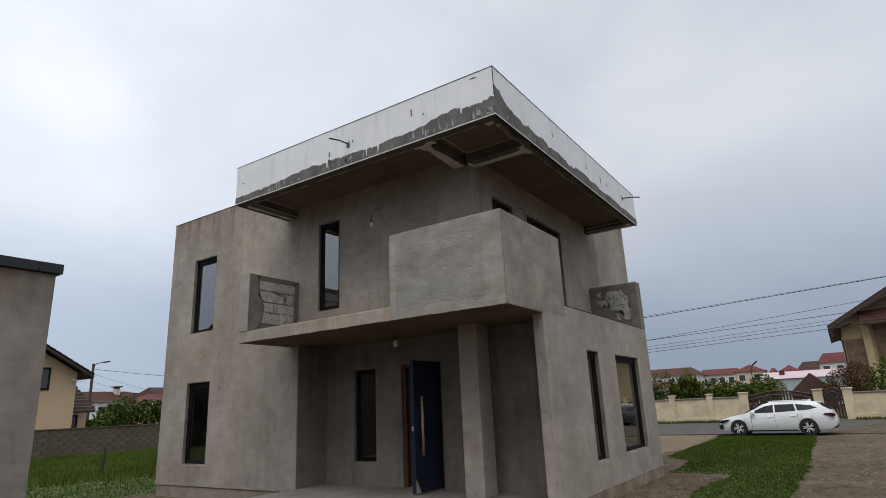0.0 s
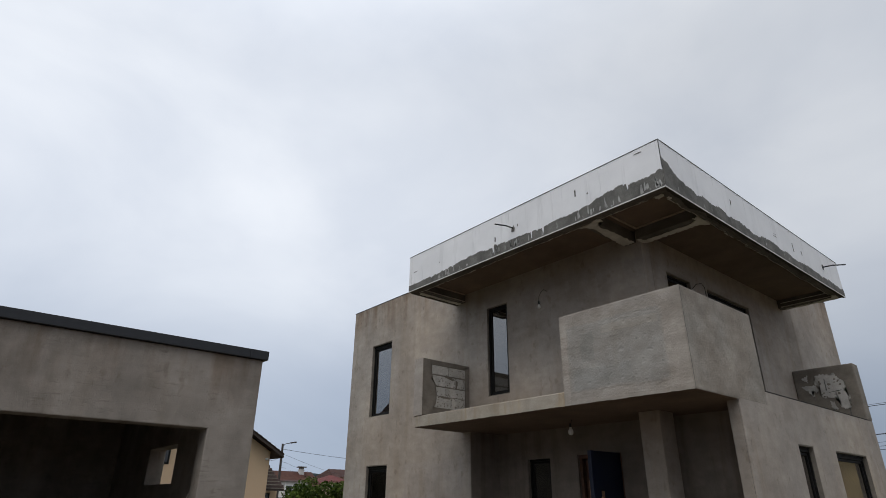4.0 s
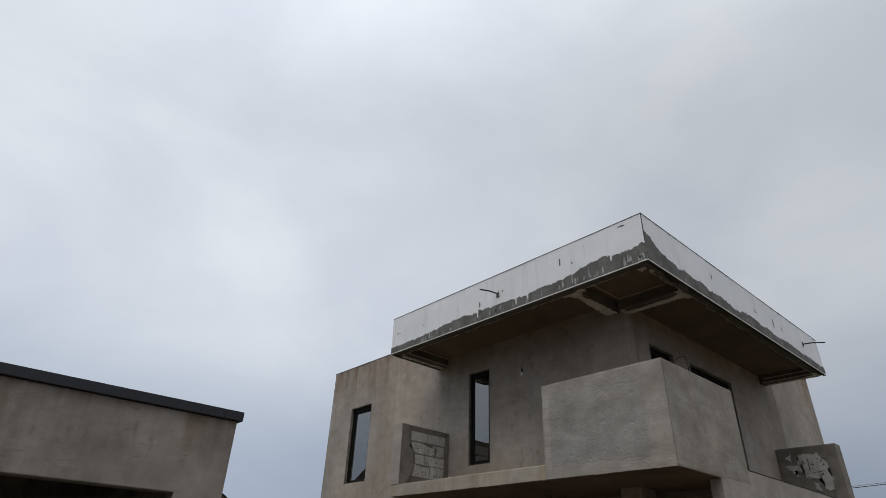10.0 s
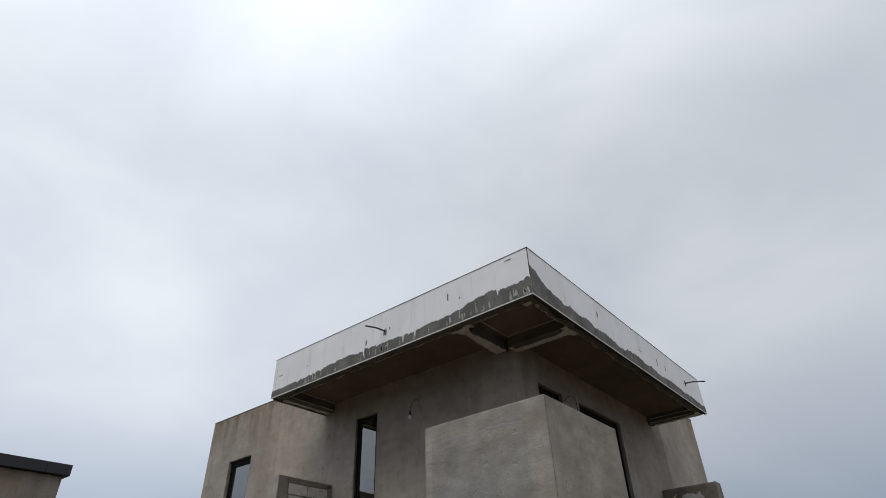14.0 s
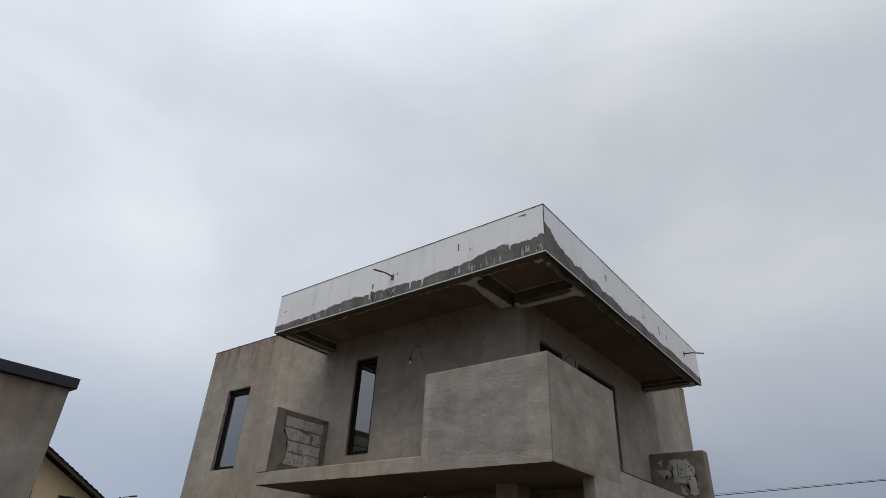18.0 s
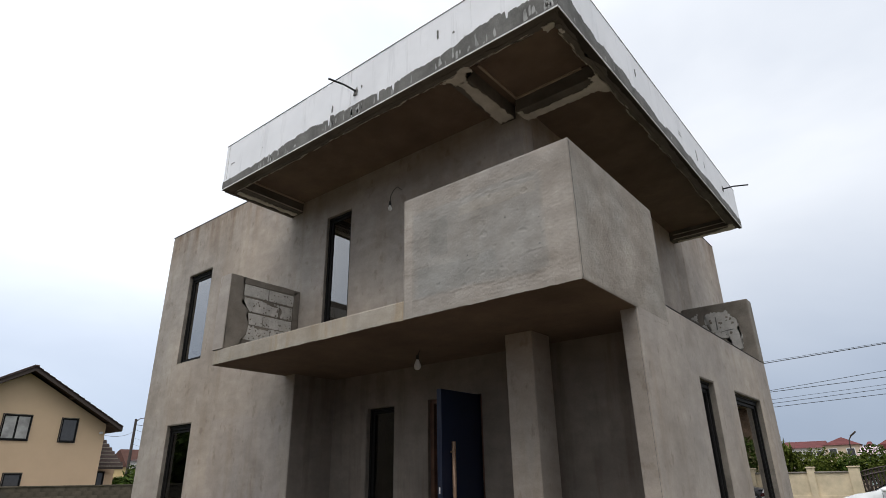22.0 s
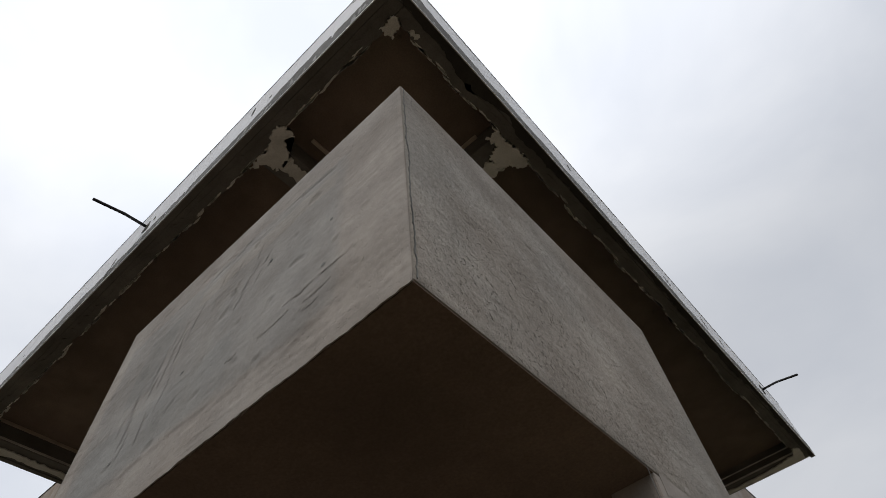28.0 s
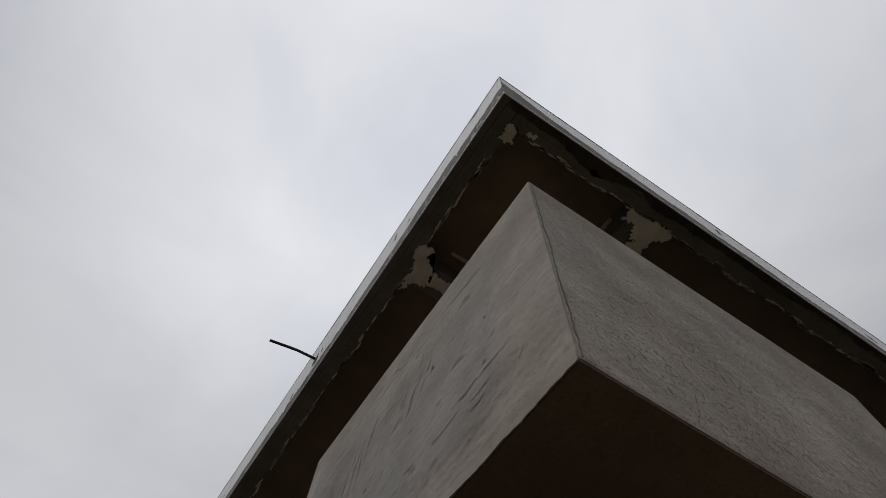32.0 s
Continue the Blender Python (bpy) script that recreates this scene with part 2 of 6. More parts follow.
def simple(name, colour, rough=0.6, metal=0.0, vary=0.12, scale=8.0, relief=0.0, per_object=0.0):
    m, n, l, b = material(name)
    lo, hi = tuple(max(0, c * (1 - vary)) for c in colour), tuple(min(1, c * (1 + vary)) for c in colour)
    f = noise_fac(n, l, scale, 5, 0.6)
    col = ramp(n, l, f, [(0.3, lo), (0.7, hi)])
    if per_object:
        oi = n.new("ShaderNodeObjectInfo")
        col = blend(n, l, col, ramp(n, l, oi.outputs["Random"], [(0, grey(1 - per_object)), (1, grey(1 + per_object))]), 1.0, "MULTIPLY")
    l.new(col, b.inputs["Base Color"])
    b.inputs["Roughness"].default_value, b.inputs["Metallic"].default_value = rough, metal
    if relief:
        bump(n, l, b, noise_fac(n, l, scale * 6, 4, 0.65), relief, 0.01)
    return m


M_WALL = plaster("grey_render", (0.285, 0.252, 0.220), (0.395, 0.355, 0.313), stain=(0.78, 0.70, 0.60), streak=0.5, scratch=0.25, pits=0.25, tint=(1.0, 0.945, 0.88), rain=(5.6, 6.5), sand=0.11,
                 coats=(((-1.85, -3.713, 5.5), (0.78, 0.1, 1.05), (1.10, 1.10, 1.10), 0.16), ((-1.9, -3.713, 1.2), (1.0, 0.1, 1.3), (0.96, 0.97, 1.0), 0.5), ((4.6, 0.1, 2.0), (0.1, 1.0, 1.1), (1.07, 1.05, 1.02), 0.5), ((0.92, -2.92, 1.0), (0.10, 0.1, 0.75), (0.80, 0.79, 0.78), 0.25)))
M_PARAPET = plaster("trowelled_cement", (0.255, 0.224, 0.189), (0.366, 0.327, 0.282), blot=2.4, grain=60, relief=0.55, streak=0.25, stretch=(1.0, 1.0, 1.6), scratch=0.6, pits=0.2, tint=(0.97, 1.0, 1.03), depth=0.012, sand=0.13,
                    coats=(((3.52, -4.92, 3.62), (0.80, 0.1, 0.50), (0.92, 0.965, 1.0), 0.14), ((3.3, -4.92, 3.3), (0.5, 0.1, 0.14), (0.94, 0.96, 0.97), 0.2), ((3.8, -4.92, 3.95), (0.45, 0.1, 0.06), (1.10, 1.08, 1.05), 0.1), ((3.1, -4.92, 3.75), (0.12, 0.1, 0.22), (0.90, 0.92, 0.93), 0.15), ((2.68, -4.92, 3.5), (0.05, 0.1, 0.7), (1.08, 1.08, 1.08), 0.06)))
M_PARSIDE = plaster("sandy_cement", (0.240, 0.206, 0.168), (0.350, 0.307, 0.256), blot=2.2, grain=46, relief=1.0, streak=0.2, stretch=(1.0, 1.0, 1.6), scratch=0.3, pits=0.6, tint=(0.95, 1.0, 1.04), depth=0.026, sand=0.28)
# darker copy of the wall render: the porch's shade is in its colour
M_PORCH = plaster("shade_dark_render", (0.178, 0.152, 0.127), (0.262, 0.227, 0.193), blot=0.9, streak=0.9, stain=(0.66, 0.60, 0.54), pits=0.2, sand=0.1)
M_SLAB = plaster("stained_slab_edge", (0.285, 0.25, 0.20), (0.38, 0.342, 0.285), blot=1.6, streak=0.9, stain=(0.84, 0.64, 0.38), pits=0.5, scratch=0.3, tint=(1.0, 0.91, 0.76))
# grey render toned dark brown: ceiling shade and ground bounce put into the colour
M_SOFFIT = plaster("shade_brown_soffit", (0.126, 0.086, 0.060), (0.178, 0.126, 0.091), blot=0.7, relief=0.25, streak=0.0)
# raw concrete darkened for downward faces, their shade painted into the tone
M_UNDER = plaster("shaded_raw_concrete", (0.085, 0.075, 0.062), (0.145, 0.130, 0.112), blot=2.4, relief=0.5, streak=0.0)
M_RAW = plaster("raw_concrete", (0.148, 0.129, 0.106), (0.246, 0.219, 0.184), blot=3.0, relief=0.5, streak=0.1, scratch=0.3)
M_PLINTH = plaster("plinth_concrete", (0.20, 0.172, 0.134), (0.32, 0.282, 0.225), blot=1.8, grain=20, relief=0.7, streak=0.3, pits=0.5)
M_EARTHY = plaster("ochre_base_coat", (0.17, 0.128, 0.088), (0.30, 0.240, 0.172), blot=2.6, grain=24, relief=0.8, streak=0.5, stain=(0.7, 0.55, 0.42), pits=0.6)
M_PATCH = plaster("pale_patching_mortar", (0.45, 0.42, 0.372), (0.63, 0.60, 0.545), blot=4.0, grain=60, relief=0.5, streak=0.0)
M_MORTAR = plaster("dark_adhesive_mortar", (0.098, 0.096, 0.087), (0.195, 0.192, 0.176), blot=4.0, grain=60, relief=0.7, streak=0.5, stain=(0.55, 0.54, 0.52), sand=0.35)
M_BLOCK = plaster("aerated_block", (0.40, 0.382, 0.348), (0.57, 0.552, 0.512), blot=5.0, grain=45, relief=0.6, streak=0.0, pits=0.9)
M_GARAGE = plaster("garage_render", (0.186, 0.163, 0.138), (0.305, 0.269, 0.232), blot=1.1, relief=0.45, streak=0.4, scratch=0.75, pits=0.4, rain=(2.6, 3.6))
M_FLOOR = plaster("screed", (0.15, 0.134, 0.115), (0.21, 0.19, 0.166), blot=1.0, relief=0.3, streak=0.0)
# near black for the painted roof-edge gap shadow and the low wall's capping
M_NEARBLACK = plaster("near_black_concrete", (0.022, 0.018, 0.014), (0.042, 0.034, 0.027), blot=5.0, relief=0.5, streak=0.0)
M_SMEAR = plaster("thin_adhesive_smear", (0.24, 0.24, 0.228), (0.44, 0.44, 0.42), blot=6.0, grain=60, relief=0.5, streak=0.0)


def board_mat():
    """White foam board with faint grey run marks and hand marks."""
    m, n, l, b = material("white_insulation_board")
    base = ramp(n, l, noise_fac(n, l, 1.6, 4, 0.6), [(0.3, (0.80, 0.81, 0.82)), (0.7, (0.88, 0.89, 0.90))])
    runs = ramp(n, l, noise_fac(n, l, 3.2, 5, 0.65, (2.4, 2.4, 0.22)), [(0.55, grey(1)), (0.78, grey(0.80))])
    oi = n.new("ShaderNodeObjectInfo")
    own = ramp(n, l, oi.outputs["Random"], [(0, grey(0.95)), (1, grey(1.0))])
    l.new(blend(n, l, blend(n, l, base, runs, 1.0, "MULTIPLY"), own, 1.0, "MULTIPLY"), b.inputs["Base Color"])
    b.inputs["Roughness"].default_value = 0.8
    bump(n, l, b, noise_fac(n, l, 30, 4, 0.6), 0.12, 0.01)
    return m


M_EPS = board_mat()
M_FRAME = simple("anthracite_window_frame", (0.010, 0.0095, 0.009), 0.6, vary=0.2)
M_FRAME.node_tree.nodes["Principled BSDF"].inputs["Specular IOR Level"].default_value = 0.15
M_STEEL = simple("dark_steel", (0.025, 0.025, 0.026), 0.5, metal=0.4)
M_FLASH = simple("dark_sheet_flashing", (0.022, 0.023, 0.026), 0.45, metal=0.3)
M_DRIP = simple("drip_profile", (0.62, 0.62, 0.60), 0.5)
M_BEAD = simple("ochre_bead", (0.40, 0.32, 0.245), 0.8)
M_DOOR = simple("navy_door_skin", (0.006, 0.013, 0.036), 0.45, vary=0.1, scale=2)
M_BRASS = simple("bronze_handle", (0.50, 0.33, 0.22), 0.42, metal=0.6)
M_WOOD = simple("brown_door_inner", (0.11, 0.055, 0.032), 0.5, vary=0.3, scale=10)
M_PLAIN = simple("white_plastic", (0.75, 0.75, 0.73), 0.4)
M_BLACK = simple("black_cable", (0.015, 0.015, 0.015), 0.5)
M_CREAM = simple("cream_house_render", (0.58, 0.42, 0.27), 0.9, vary=0.05, scale=0.5)
M_YELLOW = simple("pale_yellow_render", (0.42, 0.33, 0.19), 0.9, vary=0.16, scale=0.9)
M_FENCE = simple("cream_fence_render", (0.58, 0.48, 0.33), 0.9, vary=0.2, scale=1.6)
M_DARKTILE = simple("brown_roof_tile", (0.060, 0.042, 0.036), 0.7, vary=0.25, scale=3, per_object=0.2)
M_REDTILE = simple("red_roof_tile", (0.118, 0.036, 0.034), 0.75, vary=0.25, scale=1.0, per_object=0.15)
M_TIMBER = simple("dark_eaves_timber", (0.045, 0.03, 0.022), 0.65, vary=0.3, scale=12)
M_WHITEWALL = simple("white_painted_wall", (0.62, 0.60, 0.56), 0.85, vary=0.08, scale=0.6)
# pale grey pane: a reflection of the sky painted as plain colour
M_SKYPANE = simple("pale_reflection_pane", (0.34, 0.33, 0.31), 0.5, vary=0.35, scale=2.5)
M_WINDARK = simple("dark_far_glass", (0.055, 0.052, 0.049), 0.08)
M_WINDARK.node_tree.nodes["Principled BSDF"].inputs["IOR"].default_value = 1.6
M_FBLOCK = simple("brown_fence_block", (0.098, 0.078, 0.056), 0.95, vary=0.4, scale=2.2, relief=0.6, per_object=0.14)
M_JOINT = simple("damp_joint_mortar", (0.066, 0.054, 0.041), 0.95, vary=0.4, scale=1.4, relief=0.5)
M_IRON = simple("brown_iron_gate", (0.05, 0.035, 0.028), 0.5, metal=0.3)
M_POLE = simple("dark_weathered_pole", (0.055, 0.046, 0.04), 0.85, vary=0.2)


def glass(name, tint=(1, 1, 1), rough=0.01, base=0.16):
    """Clear pane: see-through, mirroring more at a slant."""
    m, n, l, b = material(name)
    out = n["Material Output"]
    g, t, f, x = n.new("ShaderNodeBsdfGlossy"), n.new("ShaderNodeBsdfTransparent"), n.new("ShaderNodeLayerWeight"), n.new("ShaderNodeMixShader")
    g.inputs["Roughness"].default_value = rough
    t.inputs["Color"].default_value = (*tint, 1)
    f.inputs["Blend"].default_value = 0.5
    p, mr = n.new("ShaderNodeMath"), n.new("ShaderNodeMapRange")
    p.operation = "POWER"
    p.inputs[1].default_value = 3.0
    mr.inputs["To Min"].default_value, mr.inputs["To Max"].default_value = base, 1.0
    l.new(f.outputs["Facing"], p.inputs[0])
    l.new(p.outputs[0], mr.inputs["Value"])
    l.new(mr.outputs["Result"], x.inputs["Fac"])
    l.new(t.outputs["BSDF"], x.inputs[1])
    l.new(g.outputs["BSDF"], x.inputs[2])
    l.new(x.outputs["Shader"], out.inputs["Surface"])
    return m


M_GLASS = glass("window_glass", (0.22, 0.24, 0.24), 0.0, 0.28)
M_GLASSDARK = glass("untreated_window_glass", (0.30, 0.32, 0.31), 0.0, 0.07)
M_CLEAR, cn, cl, cb = material("clear_glass_back")
cl.new(cn.new("ShaderNodeBsdfTransparent").outputs["BSDF"], cn["Material Output"].inputs["Surface"])


def ground_mat():
    m, n, l, b = material("gravel_earth")
    stones = n.new("ShaderNodeTexVoronoi")
    co = n.new("ShaderNodeTexCoord")
    stones.inputs["Scale"].default_value = 26
    l.new(co.outputs["Object"], stones.inputs["Vector"])
    base = ramp(n, l, noise_fac(n, l, 0.35, 6, 0.65), [(0.3, (0.080, 0.060, 0.041)), (0.7, (0.142, 0.114, 0.082))])
    base = blend(n, l, base, ramp(n, l, noise_fac(n, l, 3.1, 6, 0.7, (1.0, 0.6, 1)), [(0.36, grey(0.62)), (0.6, grey(1.12))]), 1.0, "MULTIPLY")
    peb = ramp(n, l, stones.outputs["Color"], [(0.0, grey(0.55)), (1.0, grey(1.5))])
    col = blend(n, l, base, peb, 0.8, "MULTIPLY")
    l.new(col, b.inputs["Base Color"])
    b.inputs["Roughness"].default_value, b.inputs["Specular IOR Level"].default_value = 0.95, 0.1
    bump(n, l, b, blend(n, l, stones.outputs["Distance"], noise_fac(n, l, 9, 6, 0.7), 0.5), 0.8, 0.05)
    return m


M_GROUND = ground_mat()
M_PEBBLE = simple("drive_stones", (0.150, 0.126, 0.096), 0.95, vary=0.6, scale=9.0)
M_SAND = simple("bare_sandy_earth", (0.128, 0.090, 0.050), 0.95, vary=0.35, scale=2.5, relief=0.6)
M_ASPHALT = simple("worn_asphalt", (0.060, 0.054, 0.048), 0.95, vary=0.4, scale=1.6, relief=0.5)
M_TURF = simple("lawn_soil", (0.048, 0.076, 0.009), 0.95, vary=0.4, scale=2.0, relief=0.6)


def leafy(name, a, b_, scale=3.0, rough=0.6):
    m, n, l, b = material(name)
    g = n.new("ShaderNodeNewGeometry")
    c1 = ramp(n, l, g.outputs["Random Per Island"], [(0.0, a), (1.0, b_)])
    c2 = ramp(n, l, noise_fac(n, l, scale, 4, 0.6), [(0.3, grey(0.7)), (0.7, grey(1.25))])
    l.new(blend(n, l, c1, c2, 1.0, "MULTIPLY"), b.inputs["Base Color"])
    b.inputs["Roughness"].default_value, b.inputs["Specular IOR Level"].default_value = rough, 0.04
    return m


M_GRASS = leafy("grass_blades", (0.040, 0.066, 0.008), (0.056, 0.082, 0.011), 0.8, 1.0)
M_ROUGHGRASS = leafy("rough_grass", (0.045, 0.076, 0.009), (0.105, 0.132, 0.028), 0.6)
M_LEAF = leafy("green_leaves", (0.022, 0.046, 0.008), (0.078, 0.112, 0.022), 1.5)
M_LEAFLIGHT = leafy("yellow_green_leaves", (0.040, 0.062, 0.009), (0.120, 0.140, 0.028), 1.2)
M_WEED = leafy("dry_weeds", (0.042, 0.044, 0.012), (0.115, 0.100, 0.040), 0.9, 0.9)
M_LEAFDRY = leafy("brown_twigs", (0.065, 0.040, 0.024), (0.130, 0.078, 0.044), 1.5)
M_BARK = simple("bark", (0.07, 0.05, 0.035), 0.9, vary=0.3)
M_HILL = simple("far_wooded_hill", (0.06, 0.085, 0.09), 1.0, vary=0.2, scale=0.02)
M_TERRA = simple("red_brown_tile", (0.066, 0.030, 0.022), 0.75, vary=0.25, scale=2.0, per_object=0.15)
M_STONE = simple("brown_stone_cladding", (0.165, 0.108, 0.066), 0.85, vary=0.35, scale=3.0, relief=0.5)
M_REDDARK = simple("dull_red_roof", (0.052, 0.026, 0.021), 0.75, vary=0.25, scale=0.8)
for m in (M_REDTILE, M_REDDARK, M_TERRA, M_DARKTILE):
    m.node_tree.nodes["Principled BSDF"].inputs["Specular IOR Level"].default_value = 0.15
M_CREAMFAR = simple("cream_far_wall", (0.60, 0.48, 0.34), 0.85, vary=0.08, scale=0.5)
M_YELLOWFAR = simple("yellow_far_wall", (0.55, 0.42, 0.20), 0.85, vary=0.08, scale=0.5)
M_WOODFAR = simple("dark_brown_boards", (0.075, 0.035, 0.028), 0.75, vary=0.25, scale=2.0)
M_TEALWALL = simple("pale_teal_wall", (0.36, 0.42, 0.42), 0.8, vary=0.08, scale=0.5)
M_PINKROOF = simple("pale_pink_sheet_roof", (0.52, 0.40, 0.41), 0.55, vary=0.08, scale=0.4)


# ---- mesh helpers ----
def mesh_ob(name, bm, mat, smooth=False):
    me = bpy.data.meshes.new(name)
    bmesh.ops.recalc_face_normals(bm, faces=bm.faces)
    bm.to_mesh(me)
    bm.free()
    for mt in (mat if isinstance(mat, (list, tuple)) else (mat,)):
        me.materials.append(mt)
    if smooth:
        for p in me.polygons:
            p.use_smooth = True
    return new(name, me)


def part(name, bm, mat, parent, label="", smooth=False):
    ob = mesh_ob(name, bm, mat, smooth)
    ob.parent = parent
    return tagged(ob, label)


def shared_part(name, me, parent, m, label=""):
    ob = new(name, me)
    ob.parent = parent
    ob.matrix_basis = m
    return tagged(ob, label)


def thing(name, x, y, z, label, category, group="", kind=""):
    e = new(name)
    e.location = (x, y, z)
    e.empty_display_size = 0.2
    return tagged(e, label, category, group, kind)


def box(bm, x0, x1, y0, y1, z0, z1, bevel=0.0, seg=1):
    r = bmesh.ops.create_cube(bm, size=1.0, matrix=Matrix.Translation(((x0 + x1) / 2, (y0 + y1) / 2, (z0 + z1) / 2)) @ Matrix.Diagonal((abs(x1 - x0), abs(y1 - y0), abs(z1 - z0), 1)))
    if bevel:
        es = {e for v in r["verts"] for e in v.link_edges}
        bmesh.ops.bevel(bm, geom=list(es), offset=bevel, segments=seg, affect="EDGES", profile=0.6)
    return bm


def boxes(*rows, bevel=0.0):
    bm = bmesh.new()
    for r in rows:
        box(bm, *r, bevel=bevel)
    return bm


def cylinder(bm, a, b, r0, r1=None, seg=12, caps=True):
    a, b = Vector(a), Vector(b)
    d = b - a
    q = d.to_track_quat("Z", "Y").to_matrix().to_4x4()
    bmesh.ops.create_cone(bm, cap_ends=caps, segments=seg, radius1=r0, radius2=r0 if r1 is None else r1, depth=d.length, matrix=Matrix.Translation((a + b) / 2) @ q)
    return bm


def tube(bm, pts, r, seg=8):
    """A bent round bar through the points."""
    pts = [Vector(p) for p in pts]
    rings = []
    for i, p in enumerate(pts):
        d = (pts[min(i + 1, len(pts) - 1)] - pts[max(i - 1, 0)]).normalized()
        q = d.to_track_quat("Z", "Y")
        rings.append([bm.verts.new(p + q @ Vector((r * math.cos(2 * math.pi * k / seg), r * math.sin(2 * math.pi * k / seg), 0))) for k in range(seg)])
    for a, b in zip(rings, rings[1:]):
        for k in range(seg):
            bm.faces.new((a[k], a[(k + 1) % seg], b[(k + 1) % seg], b[k]))
    bm.faces.new(rings[0])
    bm.faces.new(rings[-1][::-1])
    return bm


def prism(bm, poly, axis, lo, hi):
    """A polygon (pairs) pushed along an axis; the pairs are the two other axes in order."""
    def at(p, v):
        return {"x": (v, p[0], p[1]), "y": (p[0], v, p[1]), "z": (p[0], p[1], v)}[axis]
    a = [bm.verts.new(at(p, lo)) for p in poly]
    b = [bm.verts.new(at(p, hi)) for p in poly]
    bm.faces.new(a)
    bm.faces.new(b[::-1])
    for i in range(len(poly)):
        j = (i + 1) % len(poly)
        bm.faces.new((a[i], a[j], b[j], b[i]))
    return bm


def wall_mesh(axis, plane, back, u0, u1, z0, z1, holes, bm=None):
    """A wall with openings through it: axis is the one across its thickness."""
    bm = bm or bmesh.new()
    us = sorted({u0, u1, *(v for h in holes for v in h[:2])})
    zs = sorted({z0, z1, *(v for h in holes for v in h[2:])})
    us, zs = [u for u in us if u0 <= u <= u1], [z for z in zs if z0 <= z <= z1]
    solid = {}
    for i in range(len(us) - 1):
        for j in range(len(zs) - 1):
            cu, cz = (us[i] + us[i + 1]) / 2, (zs[j] + zs[j + 1]) / 2
            solid[i, j] = not any(h[0] < cu < h[1] and h[2] < cz < h[3] for h in holes)
    cache = {}

    def v(i, j, d):
        if (i, j, d) not in cache:
            w = back if d else plane
            cache[i, j, d] = bm.verts.new((w, us[i], zs[j]) if axis == "x" else (us[i], w, zs[j]))
        return cache[i, j, d]

    for (i, j), s in solid.items():
        if not s:
            continue
        for d in (0, 1):
            bm.faces.new((v(i, j, d), v(i + 1, j, d), v(i + 1, j + 1, d), v(i, j + 1, d)))
        for di, dj, a, b in ((-1, 0, (i, j), (i, j + 1)), (1, 0, (i + 1, j), (i + 1, j + 1)), (0, -1, (i, j), (i + 1, j)), (0, 1, (i, j + 1), (i + 1, j + 1))):
            if not solid.get((i + di, j + dj), False):
                bm.faces.new((v(*a, 0), v(*b, 0), v(*b, 1), v(*a, 1)))
    return bm


def soft_edges(ob, width=0.012):
    """Slightly rounded arrises."""
    mod = ob.modifiers.new("arris", "BEVEL")
    mod.width, mod.segments, mod.limit_method, mod.angle_limit = width, 2, "ANGLE", radians(50)
    return ob


def strip(bm, o, u, v, n, count, length, lo, hi, thick):
    """A ragged ribbon along u from o: between lo(s) and hi(s) along v, lifted by thick along n."""
    o, u, v, n = Vector(o), Vector(u), Vector(v), Vector(n)
    rows = []
    for i in range(count + 1):
        s = length * i / count
        a, b = lo(s), hi(s)
        rows.append([bm.verts.new(o + u * s + v * a), bm.verts.new(o + u * s + v * b), bm.verts.new(o + u * s + v * b + n * thick), bm.verts.new(o + u * s + v * a + n * thick)])
    for p, q in zip(rows, rows[1:]):
        for k in range(4):
            bm.faces.new((p[k], q[k], q[(k + 1) % 4], p[(k + 1) % 4]))
    bm.faces.new(rows[0])
    bm.faces.new(rows[-1][::-1])
    return bm


def patch(bm, o, u, v, n, outline, thick, rng, ragged=0.02, fine=5):
    """An irregular plate: the outline is broken into short uneven steps."""
    o, u, v, n = Vector(o), Vector(u), Vector(v), Vector(n)
    pts = []
    for (a, b), (c, d) in zip(outline, outline[1:] + outline[:1]):
        run = math.hypot(c - a, d - b)
        cuts = max(1, min(fine, int(run / max(ragged * 0.55, 0.002))))
        for k in range(cuts):
            q = k / cuts
            j = rng.uniform(-1, 1) * min(ragged, run * 0.16) * (1.0 if k else 0.3)
            pts.append((a + (c - a) * q - (d - b) / run * j, b + (d - b) * q + (c - a) / run * j))
    low = [bm.verts.new(o + u * a + v * b) for a, b in pts]
    top = [bm.verts.new(o + u * a + v * b + n * thick) for a, b in pts]
    bm.faces.new(low[::-1])
    f = bm.faces.new(top)
    for i in range(len(pts)):
        j = (i + 1) % len(pts)
        bm.faces.new((low[i], low[j], top[j], top[i]))
    bmesh.ops.triangulate(bm, faces=[f])
    return bm


def rough_line(points, jitter, seed):
    """Height along a run: straight between the points, with fine and coarse unevenness."""
    r = random.Random(seed)
    tab = [r.uniform(-1, 1) for _ in range(900)]

    def f(s):
        for (a, va), (b, vb) in zip(points, points[1:]):
            if s <= b or b == points[-1][0]:
                v = va + (vb - va) * min(max((s - a) / (b - a), 0), 1)
                break
        total = v
        for rate, weight in ((4.3, 0.7), (13.0, 0.5), (41.0, 0.4), (97.0, 0.3)):
            q = s * rate + 400
            i, g = int(q), q - int(q)
            total += jitter * weight * (tab[i % 900] * (1 - g) + tab[(i + 1) % 900] * g)
        return total
    return f


# ---- ground ----
GZ = -0.30
bm = bmesh.new()
bmesh.ops.create_grid(bm, x_segments=2, y_segments=2, size=1500)
ground = mesh_ob("ground", bm, M_GROUND)
ground.location = (0, 0, GZ)
tagged(ground, "stony bare earth and gravel round the house", "ground", kind="structure")
